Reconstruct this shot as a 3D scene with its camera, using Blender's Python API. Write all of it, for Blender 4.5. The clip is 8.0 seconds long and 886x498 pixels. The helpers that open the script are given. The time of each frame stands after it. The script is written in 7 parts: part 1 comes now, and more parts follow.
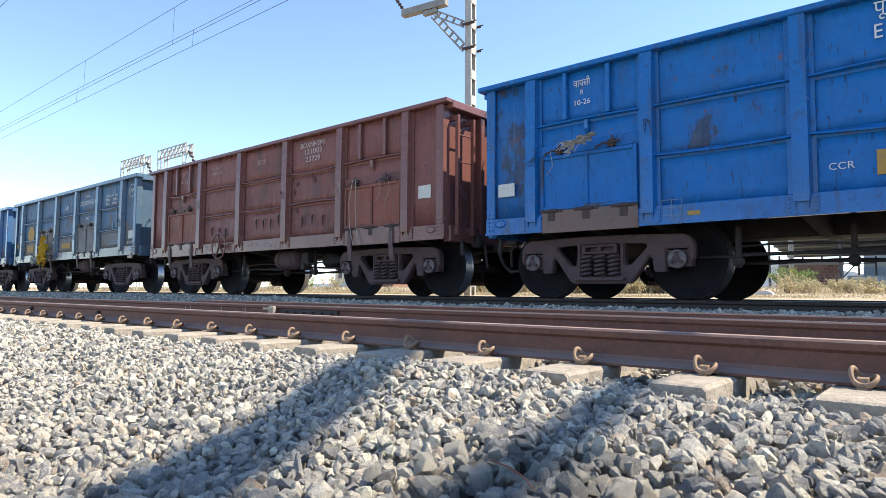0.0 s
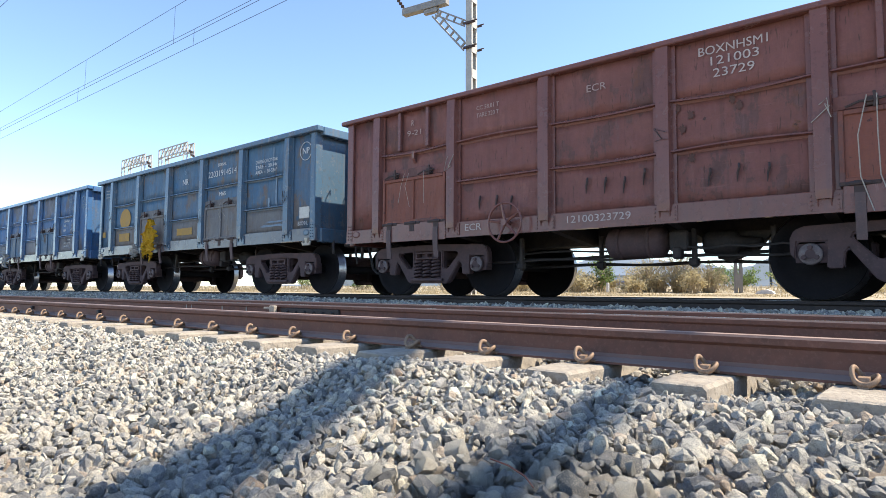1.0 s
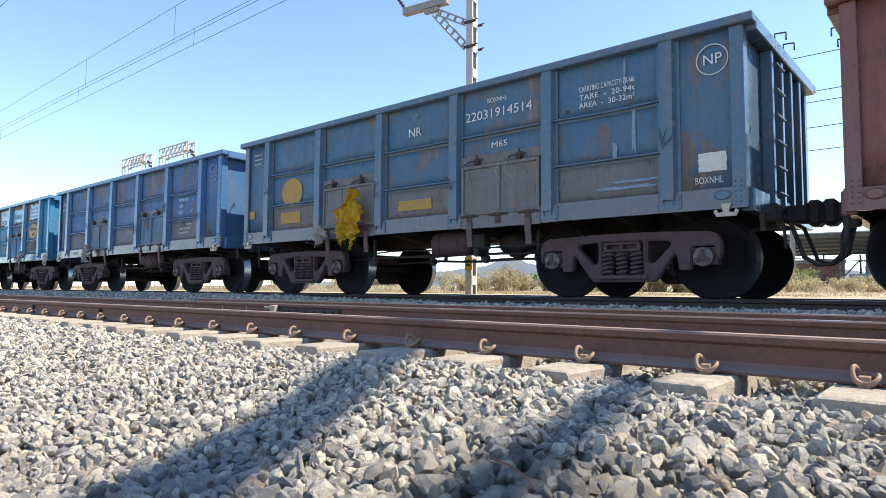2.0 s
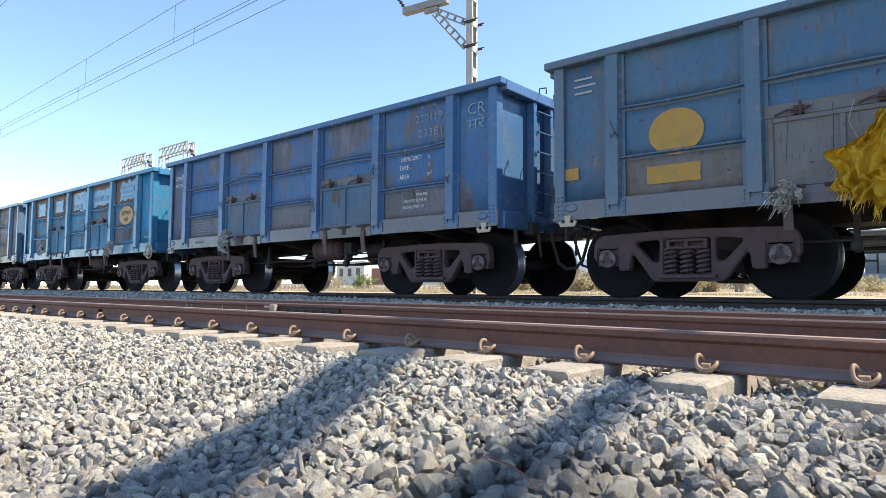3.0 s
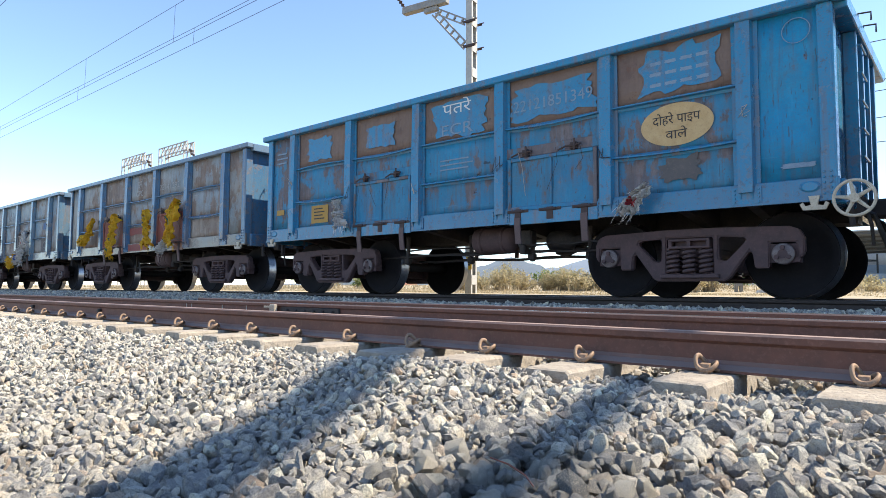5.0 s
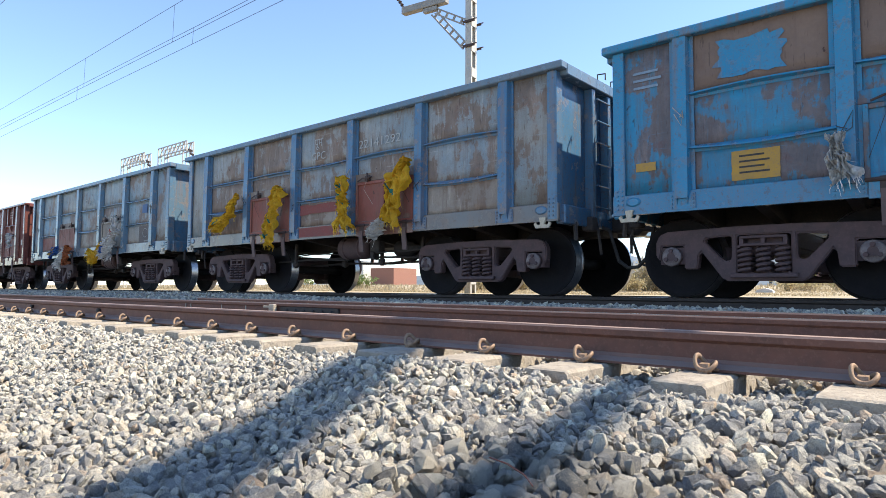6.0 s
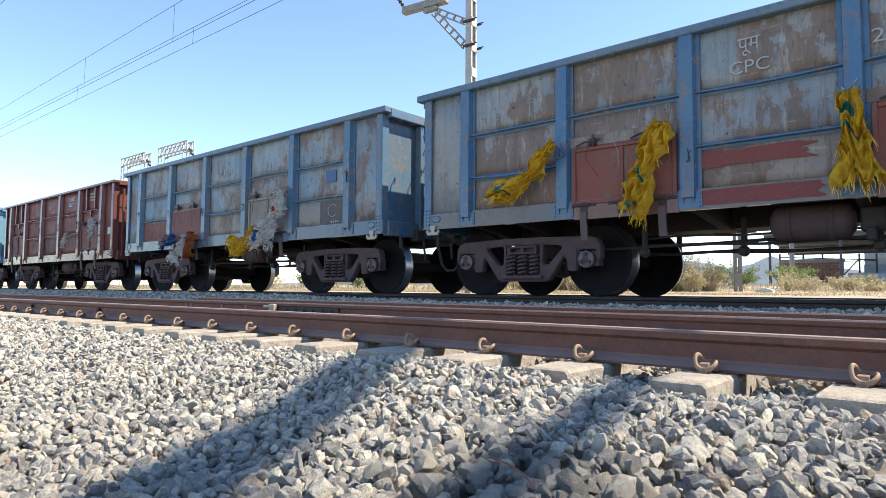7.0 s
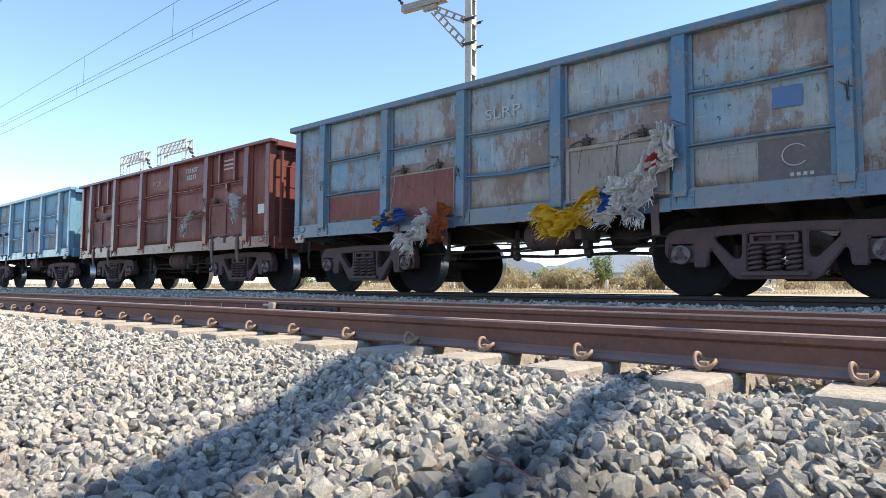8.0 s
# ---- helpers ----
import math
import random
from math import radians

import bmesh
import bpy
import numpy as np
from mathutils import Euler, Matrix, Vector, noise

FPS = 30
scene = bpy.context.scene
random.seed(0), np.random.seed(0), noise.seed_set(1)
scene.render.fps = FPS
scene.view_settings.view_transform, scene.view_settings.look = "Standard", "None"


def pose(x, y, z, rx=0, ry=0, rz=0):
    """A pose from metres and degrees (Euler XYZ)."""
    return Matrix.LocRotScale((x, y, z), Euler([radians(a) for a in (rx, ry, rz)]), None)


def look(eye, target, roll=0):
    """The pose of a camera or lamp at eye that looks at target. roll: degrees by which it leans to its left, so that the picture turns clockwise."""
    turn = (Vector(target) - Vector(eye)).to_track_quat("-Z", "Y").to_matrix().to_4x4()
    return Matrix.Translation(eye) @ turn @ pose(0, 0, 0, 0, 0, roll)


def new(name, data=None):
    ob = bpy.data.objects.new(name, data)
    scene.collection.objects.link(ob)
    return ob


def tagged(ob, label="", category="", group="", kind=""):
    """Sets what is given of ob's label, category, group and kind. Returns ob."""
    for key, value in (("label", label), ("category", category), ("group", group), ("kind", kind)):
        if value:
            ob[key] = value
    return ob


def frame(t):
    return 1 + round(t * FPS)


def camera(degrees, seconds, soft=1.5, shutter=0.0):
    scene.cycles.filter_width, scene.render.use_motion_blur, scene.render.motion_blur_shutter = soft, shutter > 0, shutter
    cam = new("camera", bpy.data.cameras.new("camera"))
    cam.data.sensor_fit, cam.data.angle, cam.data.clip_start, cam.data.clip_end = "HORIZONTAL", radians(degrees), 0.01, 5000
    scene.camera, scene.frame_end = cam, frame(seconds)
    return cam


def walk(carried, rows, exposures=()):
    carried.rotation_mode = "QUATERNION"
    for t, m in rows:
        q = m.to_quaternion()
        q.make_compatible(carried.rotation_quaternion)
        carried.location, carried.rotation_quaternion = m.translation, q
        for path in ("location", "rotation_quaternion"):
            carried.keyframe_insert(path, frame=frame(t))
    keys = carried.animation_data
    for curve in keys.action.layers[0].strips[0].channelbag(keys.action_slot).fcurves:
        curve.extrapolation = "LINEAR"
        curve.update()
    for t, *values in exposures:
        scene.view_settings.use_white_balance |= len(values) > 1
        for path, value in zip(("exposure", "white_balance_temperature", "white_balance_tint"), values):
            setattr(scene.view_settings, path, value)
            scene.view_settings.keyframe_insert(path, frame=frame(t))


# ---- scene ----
CAM_EYE = (0.0, 0.0, 0.0967)
CAM_AZ, CAM_TILT, CAM_ROLL = 130.63, 3.606, 0.3025
LENS = 70.08
PX = 1117.9
cam = camera(LENS, 8.0, soft=0.55)


def aim(dx, dy):
    """Camera pose with the small wander of the hand, given in thousandths of the picture's focal length."""
    m = pose(0, 0, 0, 0, 0, CAM_AZ - 90 + math.degrees(dx / PX)) @ pose(0, 0, 0, 90 + CAM_TILT + math.degrees(dy / PX)) @ pose(0, 0, 0, 0, 0, CAM_ROLL)
    return Matrix.Translation(CAM_EYE) @ m


walk(cam, [(0.0, aim(-2, 3.5)), (0.5, aim(-2, 2.6)), (1.0, aim(-0.6, 2.0)), (1.5, aim(0, 1.4)), (2.3, aim(0.2, 0.7)),
           (3.0, aim(0, 0.2)), (3.5, aim(0, 0)), (4.0, aim(0, 0)), (4.5, aim(0, 0)), (5.3, aim(-0.8, 0)), (6.0, aim(-1.5, -0.2)),
           (6.5, aim(-1.5, -0.5)), (7.0, aim(-1.2, -0.7)), (7.5, aim(-1.5, -2.0)), (8.0, aim(-2, -3.3))])

# ---- light ----
SUN_EL, SUN_AZ = 50.0, 40.0
world = bpy.data.worlds.new("sky")
scene.world = world
world.use_nodes = True
wn = world.node_tree
sky = wn.nodes.new("ShaderNodeTexSky")
sky.sky_type = "NISHITA"
sky.sun_disc = False
sky.sun_elevation, sky.sun_rotation = radians(SUN_EL), radians(90 - SUN_AZ)
sky.altitude, sky.air_density, sky.dust_density, sky.ozone_density = 100, 0.8, 0.0, 1.8
wn.nodes["Background"].inputs["Strength"].default_value = 0.15
wn.links.new(sky.outputs[0], wn.nodes["Background"].inputs[0])
sun = new("sun", bpy.data.lights.new("sun", "SUN"))
sun.data.energy, sun.data.angle, sun.data.color = 4.5, radians(0.55), (1.0, 0.9, 0.74)
sd = Vector((math.cos(radians(SUN_EL)) * math.cos(radians(SUN_AZ)), math.cos(radians(SUN_EL)) * math.sin(radians(SUN_AZ)), math.sin(radians(SUN_EL))))
sun.matrix_world = look(sd * 60, (0, 0, 0))
scene.view_settings.exposure = 1.2


# ---- materials ----
def material(name, rough=0.7, metal=0.0):
    m = bpy.data.materials.new(name)
    m.use_nodes = True
    b = m.node_tree.nodes["Principled BSDF"]
    b.inputs["Roughness"].default_value, b.inputs["Metallic"].default_value = rough, metal
    return m, m.node_tree, b


def node(nt, kind, **values):
    n = nt.nodes.new(kind)
    for k, v in values.items():
        n.inputs[k.replace("_", " ")].default_value = v
    return n


def coords(nt, scale=(1, 1, 1), shift=False):
    """Object coordinates in metres; shift moves them from object to object."""
    tc = nt.nodes.new("ShaderNodeTexCoord")
    mp = nt.nodes.new("ShaderNodeMapping")
    mp.inputs["Scale"].default_value = scale
    nt.links.new(tc.outputs["Object"], mp.inputs["Vector"])
    if shift:
        oi = nt.nodes.new("ShaderNodeObjectInfo")
        mul = nt.nodes.new("ShaderNodeMath")
        mul.operation = "MULTIPLY"
        mul.inputs[1].default_value = 37.0
        nt.links.new(oi.outputs["Random"], mul.inputs[0])
        nt.links.new(mul.outputs[0], mp.inputs["Location"])
    return mp.outputs[0]


def noise_tex(nt, vec, scale, detail=5.0, rough=0.6):
    n = node(nt, "ShaderNodeTexNoise", Scale=scale, Detail=detail, Roughness=rough)
    nt.links.new(vec, n.inputs["Vector"])
    return n.outputs["Fac"]


def ramp(nt, fac, lo, hi):
    n = nt.nodes.new("ShaderNodeMapRange")
    n.inputs["From Min"].default_value, n.inputs["From Max"].default_value = lo, hi
    nt.links.new(fac, n.inputs["Value"])
    return n.outputs[0]


def mix(nt, fac, a, b, amount=None):
    n = nt.nodes.new("ShaderNodeMix")
    n.data_type = "RGBA"
    for sock, v in ((n.inputs["A"], a), (n.inputs["B"], b)):
        if isinstance(v, tuple):
            sock.default_value = (*v[:3], 1)
        else:
            nt.links.new(v, sock)
    if amount is not None:
        m = nt.nodes.new("ShaderNodeMath")
        m.operation = "MULTIPLY"
        m.inputs[1].default_value = amount
        nt.links.new(fac, m.inputs[0])
        fac = m.outputs[0]
    nt.links.new(fac, n.inputs["Factor"])
    return n.outputs["Result"]


def bump(nt, b, height, strength=0.3, distance=0.01):
    n = nt.nodes.new("ShaderNodeBump")
    n.inputs["Strength"].default_value, n.inputs["Distance"].default_value = strength, distance
    nt.links.new(height, n.inputs["Height"])
    nt.links.new(n.outputs[0], b.inputs["Normal"])


def paint(name, base, faded, grime, rust, wear=0.5, dirt=0.5, rough=0.55):
    """Old wagon paint: chalked patches, bare rusty patches, streaks that run down, fine grain."""
    m, nt, b = material(name, rough)
    b.inputs["Specular IOR Level"].default_value = 0.3
    v = coords(nt, shift=True)
    streak = coords(nt, (9, 9, 0.7), shift=True)
    big = noise_tex(nt, v, 1.1, 6, 0.65)
    mid = noise_tex(nt, v, 4.5, 8, 0.7)
    run = noise_tex(nt, streak, 1.0, 4, 0.6)
    fine = noise_tex(nt, v, 55, 4, 0.7)
    c = mix(nt, ramp(nt, big, 0.35, 0.7), base, faded)
    c = mix(nt, ramp(nt, run, 0.5, 0.75), c, grime, dirt)
    c = mix(nt, ramp(nt, mid, 0.66 - 0.22 * wear, 0.72 - 0.2 * wear), c, grime, min(1.0, wear * 1.1))
    c = mix(nt, ramp(nt, noise_tex(nt, v, 7.5, 8, 0.75), 0.69 - 0.1 * wear, 0.74 - 0.1 * wear), c, rust, 0.9)
    c = mix(nt, ramp(nt, fine, 0.4, 0.75), c, grime, 0.45)
    c = mix(nt, ramp(nt, noise_tex(nt, v, 13, 7, 0.75), 0.55, 0.63), c, tuple(0.6 * x for x in grime), 0.5)
    c = mix(nt, ramp(nt, noise_tex(nt, coords(nt, (22, 22, 3), shift=True), 1.0, 4, 0.6), 0.66, 0.7), c, tuple(min(1, x + 0.05) for x in faded), 0.4)
    nt.links.new(c, b.inputs["Base Color"])
    nt.links.new(ramp(nt, mid, 0.2, 1.6), b.inputs["Roughness"])
    bump(nt, b, noise_tex(nt, v, 3.0, 6, 0.6), 0.25, 0.03)
    return m


def panel_paint(name, base, faded, grime, rust, cover, streaks=0.4):
    """Flaking paint on a pressed panel. cover: the share of paint that has gone; the grimy undercoat shows there, more on some panels
    than on others. Over both lie rain runs, chalk, scuffs, rust and grain."""
    m, nt, b = material(name, 0.62)
    b.inputs["Specular IOR Level"].default_value = 0.3
    v = coords(nt, shift=True)
    oi = nt.nodes.new("ShaderNodeObjectInfo")

    def calc(op, p, q):
        n = nt.nodes.new("ShaderNodeMath")
        n.operation = op
        for sock, val in zip(n.inputs, (p, q)):
            if isinstance(val, (int, float)):
                sock.default_value = val
            else:
                nt.links.new(val, sock)
        return n.outputs[0]

    def stretched(x, z, scale, detail, rough):
        return noise_tex(nt, coords(nt, (x, x, z), shift=True), scale, detail, rough)
    big = noise_tex(nt, v, 1.3, 12, 0.66)
    runny = stretched(3.2, 0.9, 1.0, 9, 0.68)
    fine = noise_tex(nt, v, 60, 5, 0.7)
    mid = noise_tex(nt, v, 6.5, 9, 0.72)
    pick = calc("MULTIPLY", calc("SUBTRACT", oi.outputs["Random"], 0.5), 0.1)
    # the undercoat, in three tones
    u = mix(nt, ramp(nt, mid, 0.38, 0.62), tuple(0.68 * x for x in grime), grime)
    u = mix(nt, ramp(nt, stretched(5, 1.2, 1.0, 6, 0.7), 0.52, 0.66), u, tuple(min(1, 1.35 * x + 0.02) for x in grime), 0.7)
    u = mix(nt, ramp(nt, noise_tex(nt, v, 3.2, 10, 0.72), 0.56, 0.64), u, rust, 0.55)
    # the paint that is left
    p = mix(nt, ramp(nt, noise_tex(nt, v, 0.9, 4, 0.55), 0.35, 0.65), base, faded)
    p = mix(nt, ramp(nt, mid, 0.44, 0.64), p, tuple(0.7 * x for x in base), 0.35)
    worn = calc("ADD", calc("ADD", calc("MULTIPLY", big, 0.55), calc("MULTIPLY", runny, 0.45)), pick)
    t = 0.6 - 0.17 * cover
    c = mix(nt, ramp(nt, worn, t - 0.07, t + 0.05), p, u, 0.45)
    c = mix(nt, ramp(nt, worn, t, t + 0.018), c, u, 0.75)
    # runs, chalk, scuffs, nicks
    c = mix(nt, ramp(nt, stretched(14, 0.8, 1.0, 5, 0.65), 0.52, 0.68), c, tuple(0.7 * x for x in grime), streaks)
    c = mix(nt, ramp(nt, stretched(9, 1.6, 1.0, 6, 0.7), 0.58, 0.66), c, tuple(min(1, x * 1.25 + 0.03) for x in faded), 0.03 + 0.55 * cover)
    c = mix(nt, ramp(nt, stretched(1.6, 34, 1.0, 3, 0.6), 0.66, 0.7), c, tuple(min(1, x * 1.2 + 0.05) for x in faded), 0.05 + 0.5 * cover)
    c = mix(nt, ramp(nt, stretched(38, 5, 1.0, 3, 0.6), 0.63, 0.68), c, tuple(0.4 * x for x in grime), 0.6)
    c = mix(nt, ramp(nt, noise_tex(nt, v, 4.5, 10, 0.75), 0.63, 0.67), c, rust, 0.8)
    c = mix(nt, ramp(nt, noise_tex(nt, v, 9, 4, 0.5), 0.7, 0.74), c, (0.02, 0.02, 0.022), 0.7)
    c = mix(nt, ramp(nt, fine, 0.45, 0.75), c, tuple(0.7 * x for x in grime), 0.3)
    nt.links.new(c, b.inputs["Base Color"])
    nt.links.new(ramp(nt, big, -0.4, 1.1), b.inputs["Roughness"])
    bump(nt, b, calc("ADD", noise_tex(nt, v, 2.2, 4, 0.5), calc("MULTIPLY", stretched(7, 1.6, 1.0, 2, 0.4), 0.5)), 0.9, 0.07)
    return m


def rough_mat(name, a, c2, c3=None, scale=12.0, rough=0.85, metal=0.0, bumpy=0.4, dist=0.01, shift=False, island=False, per_object=False):
    m, nt, b = material(name, rough, metal)
    v = coords(nt, shift=shift)
    c = mix(nt, ramp(nt, noise_tex(nt, v, scale, 8, 0.65), 0.35, 0.68), a, c2)
    if c3:
        c = mix(nt, ramp(nt, noise_tex(nt, v, scale * 4.3, 6, 0.7), 0.52, 0.72), c, c3, 0.7)
    if island or per_object:
        src = nt.nodes.new("ShaderNodeNewGeometry" if island else "ShaderNodeObjectInfo")
        hs = nt.nodes.new("ShaderNodeHueSaturation")
        out = src.outputs["Random Per Island" if island else "Random"]
        nt.links.new(ramp(nt, out, -0.9, 0.55), hs.inputs["Value"])
        nt.links.new(c, hs.inputs["Color"])
        c = hs.outputs[0]
    nt.links.new(c, b.inputs["Base Color"])
    if bumpy:
        bump(nt, b, noise_tex(nt, v, scale * 3, 6, 0.65), bumpy, dist)
    return m


M = {}
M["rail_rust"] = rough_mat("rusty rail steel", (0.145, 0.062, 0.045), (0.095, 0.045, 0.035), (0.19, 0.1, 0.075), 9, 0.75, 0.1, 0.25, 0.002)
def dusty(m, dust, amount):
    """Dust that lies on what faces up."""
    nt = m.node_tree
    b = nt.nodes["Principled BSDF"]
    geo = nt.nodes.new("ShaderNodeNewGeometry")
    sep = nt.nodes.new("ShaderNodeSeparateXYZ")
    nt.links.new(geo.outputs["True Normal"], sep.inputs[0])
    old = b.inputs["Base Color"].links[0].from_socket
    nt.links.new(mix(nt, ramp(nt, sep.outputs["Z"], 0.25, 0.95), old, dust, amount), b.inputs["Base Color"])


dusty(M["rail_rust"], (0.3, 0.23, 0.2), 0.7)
M["rail_dull"] = rough_mat("dull brown rail head", (0.4, 0.27, 0.21), (0.3, 0.2, 0.16), (0.46, 0.36, 0.3), 5, 0.5, 0.25, 0.1, 0.001)
M["strap"] = rough_mat("dusty brown strap iron", (0.13, 0.085, 0.08), (0.1, 0.075, 0.075), (0.17, 0.12, 0.11), 14, 0.8, 0.1, 0.3, 0.003)
M["cap"] = rough_mat("worn bearing cap steel", (0.2, 0.17, 0.17), (0.12, 0.09, 0.09), (0.28, 0.25, 0.25), 14, 0.6, 0.3, 0.2, 0.002)
M["rail_dark"] = rough_mat("dark rail steel", (0.05, 0.036, 0.032), (0.03, 0.024, 0.022), (0.09, 0.06, 0.045), 9, 0.7, 0.2, 0.25, 0.002)
M["rail_head"] = rough_mat("worn rail head", (0.42, 0.36, 0.32), (0.3, 0.22, 0.18), (0.5, 0.46, 0.43), 5, 0.32, 0.85, 0.1, 0.001)
M["rail_bright"] = rough_mat("polished rail head", (0.8, 0.78, 0.76), (0.7, 0.66, 0.62), None, 4, 0.22, 0.9, 0.05, 0.001)
M["concrete"] = rough_mat("sleeper concrete", (0.38, 0.33, 0.265), (0.27, 0.23, 0.185), (0.12, 0.1, 0.085), 7, 0.95, 0, 1.0, 0.02, shift=True)
M["clip"] = rough_mat("rusty spring steel", (0.3, 0.2, 0.13), (0.19, 0.12, 0.08), (0.38, 0.3, 0.22), 40, 0.7, 0.3, 0.3, 0.002)
M["pad"] = rough_mat("rail pad", (0.03, 0.028, 0.028), (0.05, 0.042, 0.038), None, 30)
M["ground"] = rough_mat("crushed stone bed", (0.2, 0.19, 0.18), (0.14, 0.135, 0.13), (0.27, 0.26, 0.24), 40, 0.95, 0, 0.8, 0.02)
M["field"] = rough_mat("dry earth and grass", (0.38, 0.31, 0.2), (0.31, 0.25, 0.16), (0.44, 0.38, 0.27), 0.8, 0.95, 0, 0.7, 0.05)
M["iron"] = rough_mat("dusty black iron", (0.028, 0.025, 0.026), (0.05, 0.042, 0.04), (0.08, 0.06, 0.05), 8, 0.75, 0.2, 0.3, 0.004)
M["bogie"] = rough_mat("cast bogie iron with brown brake dust", (0.1, 0.061, 0.063), (0.066, 0.045, 0.048), (0.135, 0.087, 0.083), 7, 0.8, 0.1, 0.35, 0.004)
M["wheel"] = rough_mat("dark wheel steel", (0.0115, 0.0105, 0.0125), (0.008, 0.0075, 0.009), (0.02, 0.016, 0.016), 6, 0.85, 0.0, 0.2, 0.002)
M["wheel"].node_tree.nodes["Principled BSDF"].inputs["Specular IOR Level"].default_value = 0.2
M["tread"] = rough_mat("bright wheel tread", (0.4, 0.4, 0.42), (0.25, 0.25, 0.27), None, 30, 0.28, 0.95, 0)
M["galv"] = rough_mat("galvanised steel", (0.29, 0.275, 0.25), (0.22, 0.21, 0.19), (0.17, 0.15, 0.13), 6, 0.6, 0.25, 0.15, 0.002)
M["galv_pale"] = rough_mat("pale galvanised steel", (0.44, 0.42, 0.385), (0.36, 0.345, 0.315), (0.28, 0.25, 0.22), 6, 0.65, 0.1, 0.15, 0.002)
M["yellow"] = rough_mat("yellow enamel", (0.62, 0.38, 0.02), (0.5, 0.3, 0.02), (0.3, 0.2, 0.05), 14, 0.6)
M["twig"] = rough_mat("red dry twig", (0.25, 0.08, 0.05), (0.18, 0.06, 0.04), None, 60)
M["hinge"] = rough_mat("rusty fittings", (0.075, 0.05, 0.045), (0.05, 0.04, 0.042), (0.12, 0.075, 0.055), 25, 0.8, 0.2, 0.3, 0.003)
M["wire"] = rough_mat("overhead wire", (0.05, 0.06, 0.08), (0.04, 0.04, 0.05), None, 5, 0.6, 0.4, 0)


def stone_mat(name, island):
    """Grey trap rock and pale dusty stone, one tint to a stone."""
    m, nt, b = material(name, 0.9)
    v = coords(nt)
    src = nt.nodes.new("ShaderNodeNewGeometry" if island else "ShaderNodeObjectInfo")
    cr = nt.nodes.new("ShaderNodeValToRGB")
    nt.links.new(src.outputs["Random Per Island" if island else "Random"], cr.inputs[0])
    e = cr.color_ramp.elements
    e[0].position, e[0].color = 0.0, (0.175, 0.172, 0.172, 1)
    e[1].position, e[1].color = 1.0, (0.774, 0.759, 0.6, 1)
    for p, c in ((0.18, (0.257, 0.249, 0.238, 1)), (0.38, (0.36, 0.344, 0.315, 1)), (0.56, (0.463, 0.435, 0.373, 1)), (0.72, (0.576, 0.526, 0.436, 1)), (0.79, (0.432, 0.313, 0.213, 1)), (0.84, (0.495, 0.466, 0.407, 1)), (0.93, (0.7, 0.617, 0.484, 1))):
        n = e.new(p)
        n.color = c
    c = mix(nt, ramp(nt, noise_tex(nt, v, 26, 7, 0.72), 0.48, 0.6), cr.outputs[0], (0.72, 0.64, 0.5), 0.5)
    c = mix(nt, ramp(nt, noise_tex(nt, v, 75, 6, 0.7), 0.53, 0.62), c, (0.16, 0.152, 0.14), 0.55)
    c = mix(nt, ramp(nt, noise_tex(nt, v, 260, 4, 0.7), 0.5, 0.64), c, (0.09, 0.09, 0.092), 0.45)
    nt.links.new(c, b.inputs["Base Color"])
    bump(nt, b, noise_tex(nt, v, 95, 9, 0.8), 1.0, 0.012)
    return m


M["stone"] = stone_mat("ballast stone", True)
M["stone_piece"] = stone_mat("ballast stone piece", False)


# ---- mesh helpers ----
def box(bm, x0, x1, y0, y1, z0, z1, bev=0.0):
    v = [bm.verts.new(p) for p in ((x0, y0, z0), (x1, y0, z0), (x1, y1, z0), (x0, y1, z0), (x0, y0, z1), (x1, y0, z1), (x1, y1, z1), (x0, y1, z1))]
    fs = [bm.faces.new([v[i] for i in f]) for f in ((3, 2, 1, 0), (4, 5, 6, 7), (0, 1, 5, 4), (1, 2, 6, 5), (2, 3, 7, 6), (3, 0, 4, 7))]
    if bev:
        es = {e for f in fs for e in f.edges}
        bmesh.ops.bevel(bm, geom=list(es), offset=bev, segments=1, affect="EDGES")
    return v


def prism(bm, pts, axis, a0, a1):
    """Extrudes an outline (pairs) along an axis: x takes (y, z), y takes (x, z), z takes (x, y)."""
    def place(p, a):
        return {"x": (a, p[0], p[1]), "y": (p[0], a, p[1]), "z": (p[0], p[1], a)}[axis]
    r0 = [bm.verts.new(place(p, a0)) for p in pts]
    r1 = [bm.verts.new(place(p, a1)) for p in pts]
    n = len(pts)
    for i in range(n):
        bm.faces.new((r0[i], r0[(i + 1) % n], r1[(i + 1) % n], r1[i]))
    bm.faces.new(r0[::-1])
    bm.faces.new(r1)


def tube(bm, pts, r, sides=8, closed=False):
    """A round bar along a line of points; r is one radius or a list."""
    pts = [Vector(p) for p in pts]
    n = len(pts)
    rings = []
    up = None
    for i, p in enumerate(pts):
        a = pts[i - 1] if i or closed else p
        b = pts[(i + 1) % n] if i < n - 1 or closed else p
        t = (b - a).normalized()
        if up is None:
            up = t.orthogonal().normalized()
        up = (up - t * up.dot(t)).normalized()
        side = t.cross(up)
        rr = r[i] if isinstance(r, (list, tuple)) else r
        rings.append([bm.verts.new(p + (up * math.cos(2 * math.pi * k / sides) + side * math.sin(2 * math.pi * k / sides)) * rr) for k in range(sides)])
    for i in range(n if closed else n - 1):
        a, b = rings[i], rings[(i + 1) % n]
        for k in range(sides):
            bm.faces.new((a[k], a[(k + 1) % sides], b[(k + 1) % sides], b[k]))
    if not closed:
        bm.faces.new(rings[0][::-1])
        bm.faces.new(rings[-1])


